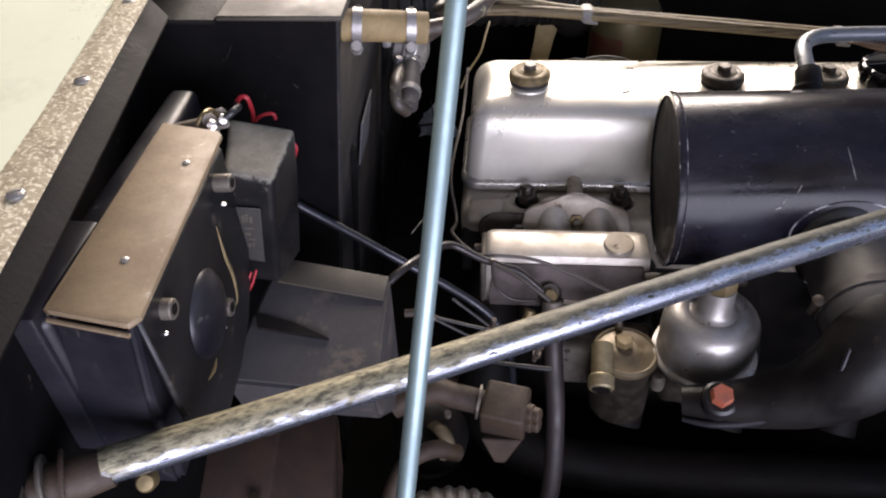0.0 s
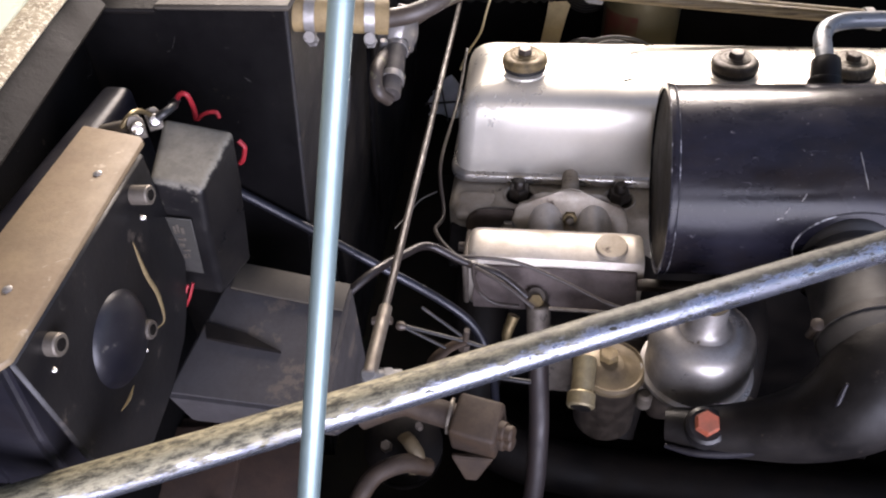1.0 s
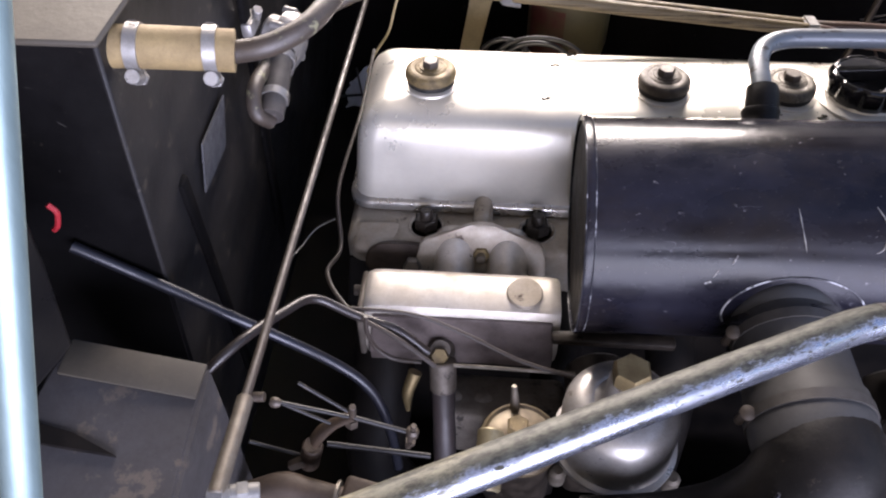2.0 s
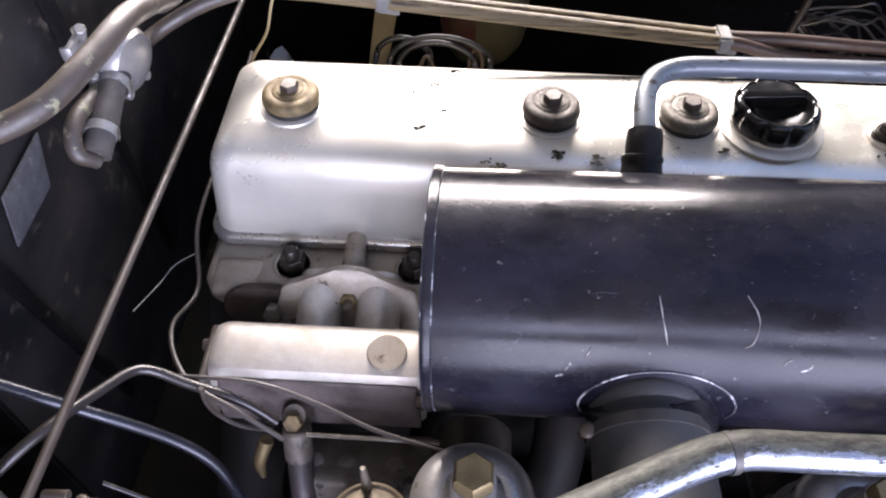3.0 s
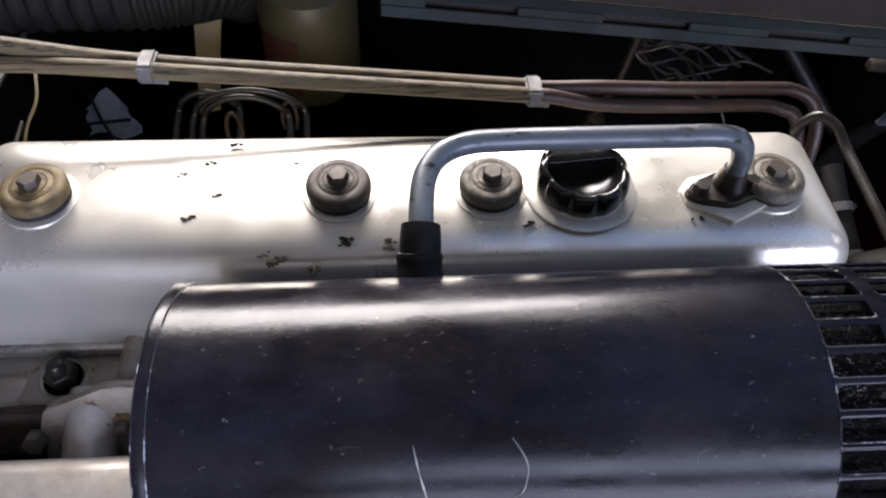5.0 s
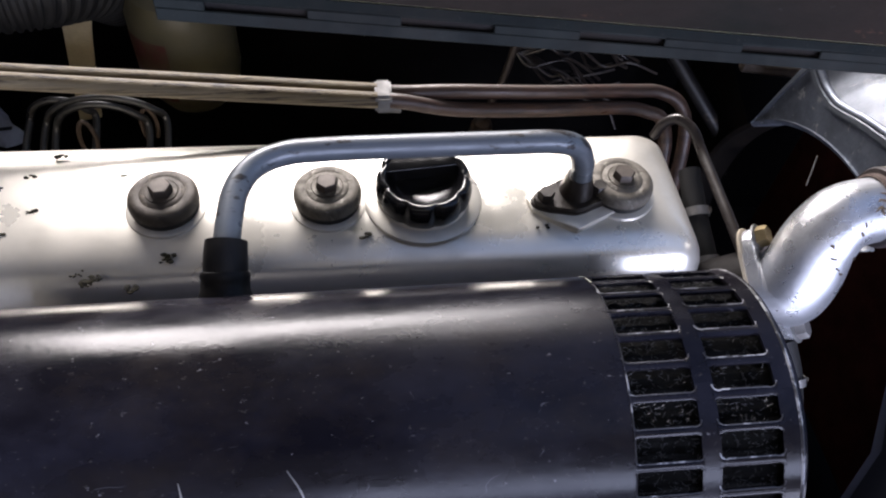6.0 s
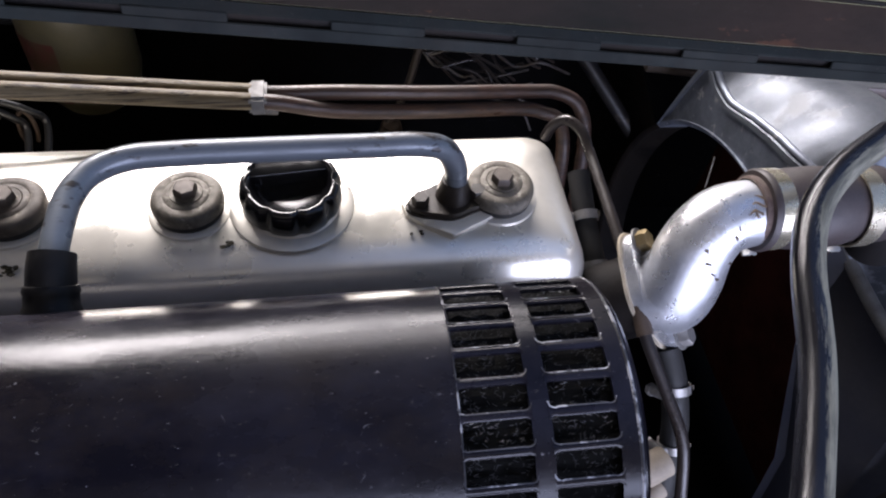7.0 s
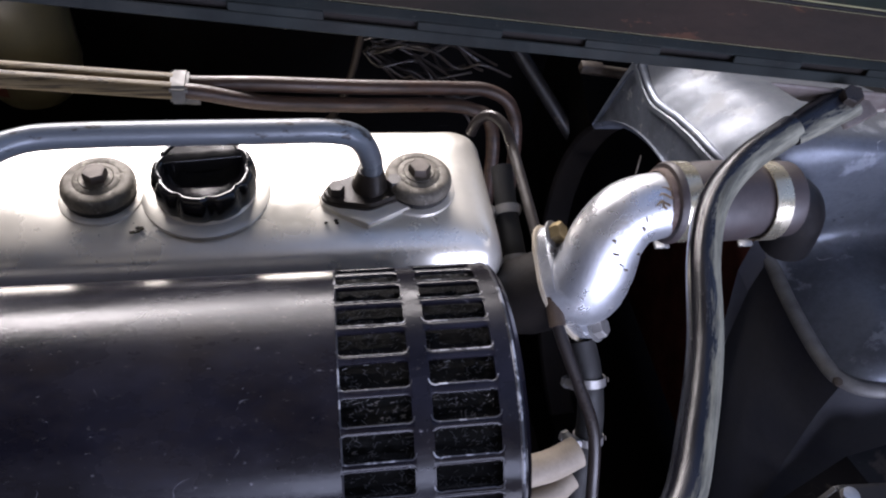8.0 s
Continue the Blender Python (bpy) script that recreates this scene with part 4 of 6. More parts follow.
def intake(x, name_label):
    """Rubber collar with two clips, and the black cast elbow that leads to the carburettor."""
    root = thing("intake_elbow", (x, -0.31, 0.70), name_label, "intake pipe", group="intake elbows below the air cleaner")
    a, b = V(x, -0.225, 0.871), V(x + 0.002, -0.350, 0.862)
    d = (b - a).normalized()
    L = (b - a).length
    prof = [(0.030, 0), (0.0325, 0.020), (0.0345, 0.023), (0.0345, 0.031), (0.0325, 0.034), (0.0335, 0.040), (0.0352, 0.043), (0.0352, 0.050), (0.0345, 0.054), (0.0355, L - 0.034), (0.0375, L - 0.031), (0.0375, L - 0.008), (0.036, L)]
    part("collar", lathe(prof, a, d, 48), M_COLLAR, root, "ribbed dusty grey rubber collar")
    for h, r in ((0.047, 0.0353), (L - 0.020, 0.0376)):
        c = a + d * h
        band = part("clip_band", clamp_band(c, d, r, 0.007), M_BAND, root)
        p = c + V(-r - 0.002, 0.0, 0.004)
        bm = rod(p + V(0, 0.004, -0.014), p + V(0, 0, 0.004), 0.0032, seg=10)
        lathe([(0.0048, 0), (0.0048, 0.003), (0.003, 0.0042)], p + V(0, -0.001, 0.003), (-0.3, -0.3, 0.9), 14, bm)
        part("clip_screw", bm, M_BOLT, band)
    pts = [b - d * 0.010, b + d * 0.008, (x - 0.014, -0.374, 0.842), (x - 0.038, -0.374, 0.813), (x - 0.070, -0.370, 0.793), (x - 0.100, -0.366, 0.783), (x - 0.130, -0.360, 0.776)]
    elbow = part("elbow", tube(pts, 0.05, seg=32, radii=[0.0355, 0.0370, 0.0345, 0.0280, 0.0220, 0.0180, 0.0130]), M_HORN, root, "black painted cast elbow")
    # rolled lip along the elbow's near edge
    part("lip", tube([(x - 0.034, -0.386, 0.878), (x - 0.038, -0.392, 0.846), (x - 0.050, -0.390, 0.817), (x - 0.080, -0.387, 0.789), (x - 0.110, -0.383, 0.777), (x - 0.132, -0.376, 0.772)], 0.0035, seg=12, radii=[0.001, 0.003, 0.004, 0.004, 0.0035, 0.002]), M_CASE, elbow)
    c = V(x - 0.106, -0.373, 0.7985)
    part("boss", lathe([(0.016, -0.012), (0.0145, 0), (0.012, 0.002)], c, (-0.1, -0.35, 0.9), 20), M_SATIN, elbow)
    part("bolt", hexagon(c + V(0, 0, 0.001), c + V(-0.001, -0.0045, 0.012), 0.0092), M_REDRUST, elbow, "rust-red bolt head")
    return root


intake(0.260, "black intake elbow on a dusty grey rubber collar")
intake(0.500, "second black intake elbow below the drum")


def carburettor(x, label):
    y, z = -0.296, 0.748
    root = thing("carburettor", (x, y, z - 0.06), label, "carburettor", group="carburettors")
    dome = [(0.0440, 0.016), (0.0462, 0.018), (0.0462, 0.0215), (0.0425, 0.0235), (0.0420, 0.030), (0.0418, 0.054), (0.0408, 0.0625), (0.0375, 0.0690), (0.0310, 0.0735), (0.0225, 0.0755), (0.0205, 0.0748), (0.0175, 0.0765), (0.0148, 0.0800), (0.014, 0.100), (0.0135, 0.103)]
    part("dashpot", lathe(dome, (x, y, z), (-0.03, -0.01, 1), 48), M_DASH, root, "dull polished aluminium dashpot dome")
    part("cap_nut", hexagon((x - 0.003, y - 0.001, z + 0.102), (x - 0.0035, y - 0.001, z + 0.1150), 0.0135), M_BRASS, root, "tarnished brass cap nut")
    bm = box((x, y + 0.010, z - 0.012), (0.074, 0.060, 0.050), (0, 0, 0), 0.01, seg=3)
    rod((x, y - 0.01, z - 0.022), (x, y + 0.09, z - 0.022), 0.030, seg=28, bm=bm)
    part("body", bm, M_OILBLACK, root)
    for dx, dy in ((-0.042, -0.022), (0.042, -0.022), (0.0, -0.048)):
        part("screw", lathe([(0.0065, -0.004), (0.0065, 0.009), (0.004, 0.011)], (x + dx, y + dy, z - 0.002), (0, 0, 1), 14), M_DIRTSTEEL, root)
    return root


carburettor(0.161, "carburettor with a dull aluminium dashpot and brass cap nut")
carburettor(0.405, "second carburettor with an aluminium dashpot")


def float_bowl():
    c = V(0.090, -0.300, 0.764)
    root = thing("float_bowl", (c.x, c.y, 0.69), "oily float bowl with a stained brown lid and pipe stub", "carburettor")
    part("bowl", lathe([(0.024, -0.075), (0.027, -0.07), (0.027, -0.008), (0.0285, -0.004), (0.0285, 0.0)], c, (0, 0, 1), 36), M_OILBLACK, root)
    part("lid", lathe([(0.0295, -0.001), (0.0302, 0.001), (0.030, 0.004), (0.0275, 0.006), (0.0255, 0.0045), (0.016, 0.0055), (0.012, 0.008), (0.010, 0.0085)], c, (0, 0, 1), 40), M_LIDBROWN, root, "stained brown lid with a rim")
    part("nut", hexagon(c + V(-0.002, 0.006, 0.006), c + V(-0.002, 0.006, 0.015), 0.0088), M_WASHER, root)
    part("tickler", rod(c + V(-0.004, 0.026, 0.004), c + V(-0.006, 0.030, 0.028), 0.004, 0.0022, seg=12), M_DIRTSTEEL, root)
    bm = rod(c + V(-0.022, 0.000, 0.013), c + V(-0.0250, -0.036, 0.002), 0.0100, 0.0092, seg=20)
    rod(c + V(-0.0247, -0.030, 0.0045), c + V(-0.0255, -0.042, 0.0000), 0.0116, 0.0116, seg=20, bm=bm)
    part("stub", bm, M_STUB, root, "yellowed steel pipe stub")
    part("hole", rod(c + V(-0.0254, -0.0415, 0.0002), c + V(-0.0256, -0.0428, -0.0003), 0.0085, seg=16), M_BLOCK, root)
    return root


float_bowl()


def manifold():
    root = thing("inlet_manifold", (0.1, -0.18, 0.70), "cast aluminium inlet manifold gallery with a round plug", "manifold")
    # gallery: rounded bar with a sloping top
    prof = [(-0.152, 0.778), (-0.155, 0.788), (-0.160, 0.7935), (-0.168, 0.7958), (-0.192, 0.7940), (-0.1985, 0.7915), (-0.2015, 0.7860), (-0.2060, 0.765), (-0.2085, 0.745), (-0.203, 0.728), (-0.165, 0.724), (-0.152, 0.74)]
    bm = bmesh.new()
    rings = []
    cy, cz = -0.184, 0.762
    for x, k in ((-0.044, 0.80), (-0.0415, 0.93), (-0.037, 0.985), (-0.030, 1.0), (0.112, 1.0), (0.120, 0.97), (0.1225, 0.9)):
        rings.append([V(x, cy + (y - cy) * k, cz + (z - cz) * k) for y, z in prof])
    faces_of(bm, rings)
    body = part("gallery", bm, M_RUNNER, root)
    # front face as its own sheet, coloured darker and browner than the top
    part("dark_front", sheet([(-0.038, -0.2110, 0.732), (0.119, -0.2110, 0.732), (0.119, -0.2105, 0.747), (0.116, -0.2045, 0.7850), (-0.034, -0.2045, 0.7850), (-0.038, -0.2105, 0.747)], 0.003), M_GALLERYFRONT, root, "darker brown front face")
    part("end_plate", box((-0.0445, -0.184, 0.762), (0.006, 0.050, 0.056), (0, 0, 0), 0.006, seg=3), M_DULL, root)
    part("end_screw", rod((-0.055, -0.170, 0.775), (-0.046, -0.170, 0.775), 0.005, seg=12), M_DULL, root)
    part("plug", lathe([(0.0152, -0.004), (0.0152, 0.0035), (0.0142, 0.0050), (0.0120, 0.0052), (0.002, 0.0046)], (0.092, -0.181, 0.793), (0, -0.15, 1), 36), M_CAST, root)
    # ports: two bulging runners below an arched flange
    for x0 in (0.054,):
        outline = [(-0.060, -0.030), (0.060, -0.030), (0.059, -0.002), (0.056, 0.013), (0.050, 0.0185), (0.030, 0.0245), (0.010, 0.0325), (0.004, 0.034), (-0.004, 0.034), (-0.010, 0.0325), (-0.030, 0.0245), (-0.050, 0.0185), (-0.056, 0.013), (-0.059, -0.002)]
        m = Matrix.Translation((x0, -0.118, 0.770)) @ Matrix.Rotation(radians(62), 4, "X")
        fl = part("port_flange", prism(outline, 0.010, m, 0.0022, seg=2), M_CAST, root)
        for dx in (-0.024, 0.024):
            part("runner", tube([(x0 + dx, -0.100, 0.777), (x0 + dx, -0.125, 0.771), (x0 + dx, -0.155, 0.760), (x0 + dx, -0.18, 0.75)], 0.0185, seg=28), M_RUNNER, fl)
        part("stud", rod((x0, -0.114, 0.774), (x0, -0.134, 0.7815), 0.0042, seg=12), M_DIRTSTEEL, fl)
        part("nut", hexagon((x0, -0.1185, 0.7755), (x0, -0.127, 0.779), 0.0085), M_BRASS, fl)
    # exhaust port flange beside it
    oval = [(0.033 * math.cos(t), (0.017 + 0.006 * math.cos(t) ** 2) * math.sin(t)) for t in [2 * math.pi * k / 36 for k in range(36)]]
    part("side_flange", prism(oval, 0.012, Matrix.Translation((-0.020, -0.116, 0.760)) @ Matrix.Rotation(radians(60), 4, "X"), 0.003, seg=3), M_RUST, root, "dark rusty exhaust port flange")
    part("nut", hexagon((-0.008, -0.129, 0.766), (-0.008, -0.139, 0.7715), 0.0085), M_DIRTSTEEL, root)
    part("union", lathe([(0.012, 0), (0.012, 0.008), (0.009, 0.012), (0.0085, 0.018)], (0.024, -0.211, 0.748), (0, -0.5, 0.8), 20), M_DULL, root)
    part("banjo", hexagon((0.024, -0.219, 0.752), (0.024, -0.229, 0.766), 0.0078), M_WASHER, root)
    part("support_bar", box((0.165, -0.212, 0.778), (0.100, 0.010, 0.009), (10, 0, 0), 0.002), M_OILBLACK, root)
    bm = box((0.078, -0.234, 0.690), (0.112, 0.052, 0.050), (-12, 0, 0), 0.008, seg=3)
    for x in (0.036, 0.062, 0.100):
        lathe([(0.0085, -0.004), (0.0075, 0.0025), (0.002, 0.004)], (x, -0.236, 0.714), (0, -0.2, 1), 16, bm)
    part("lower_casting", bm, M_DULL, root, "grey-brown pitted casting under the gallery")
    part("cross_rod", rod((0.036, -0.236, 0.765), (0.135, -0.236, 0.763), 0.0018, seg=10), M_DIRTSTEEL, root)
    return root


manifold()


# ---- pipes and rods ----
def pipe_bundle():
    root = thing("heater_pipes", (0.3, 0.1, 0.78), "pair of brown painted heater pipes held by silver clips", "pipe")

    def line_at(x):
        return V(x, 0.1005 - 0.001 * x, 0.918 - 0.090 * (x - 0.067))
    upper, lower = V(0, 0.0064, -0.0044), V(0, -0.0064, -0.0026)
    p = [(-0.100, -0.231, 1.047), (-0.086, -0.229, 1.048), (-0.068, -0.226, 1.051), (-0.050, -0.211, 1.055), (-0.039, -0.182, 1.058), (-0.034, -0.138, 1.054), (-0.045, -0.060, 1.015), (-0.085, 0.000, 0.967), (-0.104, 0.045, 0.944), (-0.094, 0.088, 0.938), (-0.066, 0.103, 0.935), (-0.034, 0.105, 0.931)]
    part("rear_pipe", tube([V(*q) for q in p], 0.00645, seg=16), M_REARPIPE, root, "grey-brown rear bend of the pipe")
    part("pipe", tube([V(*p[-2]), V(*p[-1])] + [line_at(x) + upper for x in (0.05, 0.2, 0.30, 0.366)], 0.0064, seg=16), M_PIPE, root)
    part("front_pipe", tube([line_at(0.364) + upper, line_at(0.38) + upper, V(0.425, 0.1095, 0.8830), V(0.50, 0.119, 0.8725), V(0.585, 0.137, 0.8570), V(0.615, 0.140, 0.852), V(0.636, 0.133, 0.840), V(0.642, 0.115, 0.81), V(0.642, 0.09, 0.72)], 0.0060, seg=16), M_FRONTPIPE, root, "purple-brown front run of the pipe")
    p = [(-0.129, -0.084, 0.888), (-0.138, -0.090, 0.902), (-0.141, -0.070, 0.915), (-0.138, -0.020, 0.908), (-0.128, 0.050, 0.900), (-0.091, 0.077, 0.914), (-0.053, 0.096, 0.920)]
    part("rear_pipe", tube([V(*q) for q in p], 0.00645, seg=16), M_REARPIPE, root)
    part("pipe", tube([V(*p[-2]), V(*p[-1])] + [line_at(x) + lower for x in (0.05, 0.2, 0.30, 0.366)], 0.0064, seg=16), M_PIPE, root)
    part("front_pipe", tube([line_at(0.364) + lower, line_at(0.38) + lower, V(0.425, 0.0985, 0.8740), V(0.50, 0.108, 0.8630), V(0.575, 0.124, 0.8495), V(0.600, 0.124, 0.844), V(0.614, 0.118, 0.838), V(0.618, 0.100, 0.81), V(0.618, 0.08, 0.72)], 0.0060, seg=16), M_FRONTPIPE, root)
    for x in (0.067, 0.365):
        c = line_at(x)
        bm = bmesh.new()
        rings = []
        for px in (x - 0.0065, x + 0.0065):
            rings.append([V(px, c.y + y, c.z + z) for y, z in ((-0.0140, -0.0100), (0.0128, -0.0118), (0.0140, -0.0090), (0.0140, 0.0010), (0.0120, 0.0036), (-0.0115, 0.0052), (-0.0140, 0.0020))])
        faces_of(bm, rings)
        bmesh.ops.bevel(bm, geom=bm.edges[:], offset=0.002, segments=2, affect="EDGES")
        clip = part("clip", bm, M_CLIP, root, "dull silver pipe clip")
        part("tail", box((x + 0.006, c.y - 0.006, c.z - 0.0118), (0.016, 0.004, 0.005), (0, 6, 0), 0.001), M_CLIP, clip)
    return root


pipe_bundle()


def heater_hose():
    root = thing("heater_hose", (-0.12, -0.235, 1.02), "khaki rubber hose with two worm-drive clips", "hose")
    part("hose", tube([(-0.152, -0.242, 1.057), (-0.120, -0.237, 1.054), (-0.087, -0.230, 1.049)], 0.0118, seg=22), M_KHAKI, root)
    hose_clamp((-0.138, -0.2400, 1.0558), (1, 0.12, -0.12), 0.0120, root, width=0.007, screw=(0.1, -0.7, -1), mat=M_BRIGHTCLIP)
    hose_clamp((-0.099, -0.2325, 1.0512), (1, 0.16, -0.1), 0.0120, root, width=0.007, screw=(0.1, -0.7, -1), mat=M_BRIGHTCLIP)
    return root


heater_hose()


def heater_valve():
    root = thing("heater_valve", (-0.125, 0.0, 0.86), "cast aluminium heater valve with a clipped rubber hose", "valve")
    body = part("body", lathe([(0.016, 0), (0.019, 0.003), (0.019, 0.012), (0.026, 0.016), (0.027, 0.024), (0.024, 0.030), (0.010, 0.036)], (-0.150, 0.010, 0.915), (1, -0.25, -0.15), 26), M_DASH, root)
    for k in range(6):
        t = radians(60 * k)
        c = V(-0.128, 0.004, 0.912) + V(0.2, 0.9, 0).normalized() * 0.026 * math.cos(t) + V(0, 0, 1) * 0.026 * math.sin(t)
        part("screw", rod(c - V(0.008, -0.002, 0), c + V(0.004, -0.001, -0.001), 0.0042, seg=10), M_DASH, body)
    part("bracket", box((-0.155, -0.012, 0.938), (0.010, 0.030, 0.014), (0, 0, 0), 0.003), M_DASH, root)
    part("bracket_screw", rod((-0.152, -0.004, 0.940), (-0.148, -0.007, 0.949), 0.0045, seg=10), M_DASH, root)
    part("hose", tube([(-0.131, 0.000, 0.912), (-0.130, -0.030, 0.909), (-0.128, -0.060, 0.902), (-0.128, -0.084, 0.894)], 0.0105, seg=18), M_GREYRUBBER, root, "grey-brown rubber hose")
    hose_clamp((-0.130, -0.022, 0.909), (0.05, -1, -0.15), 0.0107, root, width=0.0075, screw=(-1, 0, 0.3), mat=M_BRIGHTCLIP)
    hose_clamp((-0.128, -0.066, 0.901), (0.0, -1, -0.25), 0.0107, root, width=0.0075, screw=(-1, 0, 0.3), mat=M_BRIGHTCLIP)
    return root


heater_valve()

# diamond-shaped data plate riveted to the bulkhead
def on_side_wall(y, z, out):
    """A point on the footwell's side, a little way out from it."""
    return V(-0.146 - 0.1328 * (1.070 - z) - 0.004 * (y + 0.262) + out, y, z)


bm = bmesh.new()
faces_of(bm, [[on_side_wall(y, z, d) for y, z in ((-0.083, 0.9130), (-0.092, 0.8665), (-0.151, 0.8660), (-0.1445, 0.9105))] for d in (0.0015, 0.003)])
single("data_plate", bm, M_PLATE, "blank grey diamond-shaped metal plate on the black bulkhead", "plate")


def brace():
    root = thing("brace_tube", (0.0, -0.45, 0.93), "pitted chrome brace tube bent across the engine bay", "brace")
    pts = [(-0.224, -0.566, 0.969), (-0.10, -0.5035, 0.9625), (0.03, -0.4365, 0.956), (0.15, -0.3748, 0.950), (0.235, -0.3320, 0.946), (0.262, -0.3190, 0.9448), (0.285, -0.3125, 0.944), (0.32, -0.311, 0.944), (0.40, -0.310, 0.944),
           (0.50, -0.306, 0.945), (0.575, -0.294, 0.947), (0.612, -0.268, 0.949), (0.634, -0.232, 0.951), (0.655, -0.186, 0.955), (0.672, -0.135, 0.960), (0.692, -0.098, 0.964), (0.722, -0.070, 0.968), (0.760, -0.049, 0.974)]
    pts = [(x, y, z + (0.0018 if x < 0.3 else 0.0)) for x, y, z in pts]
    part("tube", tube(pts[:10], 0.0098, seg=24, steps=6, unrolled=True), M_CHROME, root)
    part("front_tube", tube([(0.497, -0.306, 0.945), (0.500, -0.306, 0.945)] + [(x - 0.005, y, z) for x, y, z in pts[10:]], 0.0092, seg=24, steps=6, unrolled=True), M_STAY, root, "dark front end of the tube, paler along one side")
    part("collar", tube([(0.274, -0.3150, 0.9460), (0.278, -0.3140, 0.9458)], 0.0104, seg=24, smooth=False), M_BAND, root)
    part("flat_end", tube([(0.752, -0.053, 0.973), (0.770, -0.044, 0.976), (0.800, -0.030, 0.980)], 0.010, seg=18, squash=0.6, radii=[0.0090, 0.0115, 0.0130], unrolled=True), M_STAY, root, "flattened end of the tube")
    part("bolt", hexagon((0.797, -0.034, 0.984), (0.795, -0.037, 0.993), 0.007), M_OILBLACK, root)
    return root


brace()


def brace_mount():
    root = thing("brace_mount", (-0.25, -0.57, 0.90), "rusty lug, washers and grey block that hold the brace tube", "bracket")
    a = V(-0.224, -0.566, 0.969)
    d = V(-0.124, -0.0625, 0.0065).normalized()
    part("lug", tube([a - d * 0.004, a + d * 0.010, a + d * 0.030, a + d * 0.058], 0.013, seg=20, squash=0.9, radii=[0.0106, 0.0122, 0.0112, 0.0105]), M_RUST, root, "rusty brown forged lug")
    part("block", box(a + d * 0.074 + V(0, 0.002, -0.004), (0.030, 0.040, 0.034), (0, 0, 27), 0.005, seg=3), M_GREYBLOCK, root, "scuffed grey block")
    for k, s in enumerate((0.020, 0.0275, 0.050)):
        part("washer", lathe([(0.0100, -0.0014), (0.0158, -0.0012), (0.0164, 0.0), (0.0158, 0.0012), (0.0100, 0.0014)], a + d * s, d + V(0, 0, 0.25 - 0.2 * k), 28, cap=False), M_DIRTSTEEL if k == 1 else M_RUST, root)
    part("nut", hexagon(a + d * 0.034, a + d * 0.045, 0.0150, spin=0.3), M_BOLT, root)
    part("screw", lathe([(0.0055, -0.006), (0.0055, 0.002), (0.0042, 0.004), (0.001, 0.0046)], a - d * 0.016 + V(0.002, -0.004, -0.015), (0.2, -0.6, 0.6), 16), M_BRASS, root, "small brass screw")
    return root


brace_mount()

prop_foot, prop_head = V(-0.0824, -0.6415, 0.850), V(-0.0438, -0.4566, 1.200)
bm = tube([prop_foot.lerp(prop_head, f) for f in (-0.45, 0.0, 1.0, 1.35)], 0.0046, seg=16, smooth=False)
single("bonnet_prop", bm, M_ZINC, "thin zinc-plated steel bonnet prop rod across the bay", "prop rod")


def throttle_rod():
    root = thing("throttle_rod", (-0.09, -0.40, 0.86), "thin brown steel throttle rod with ball joints", "linkage")
    a, b = V(-0.0845, -0.402, 0.884), V(-0.0962, 0.25, 0.8346)
    part("rod", tube([a, a.lerp(b, 0.5), b], 0.0032, seg=10, smooth=False), M_BROWNWIRE, root)
    part("sleeve", rod(a.lerp(b, -0.015), a.lerp(b, 0.085), 0.0052, seg=12), M_DIRTSTEEL, root)
    part("ball_joint", lathe([(0.004, -0.006), (0.0062, -0.003), (0.0066, 0.001), (0.0045, 0.006)], a - V(0, 0.008, 0.002), (0, -0.4, 0.9), 14), M_CLIP, root)
    bm = rod(a + V(0.001, -0.005, -0.008), a + V(0.020, 0.000, -0.012), 0.0055, seg=12)
    hexagon(a + V(0.008, -0.003, -0.010), a + V(0.014, -0.001, -0.011), 0.0070, bm)
    part("pin", bm, M_CLIP, root)
    return root


throttle_rod()


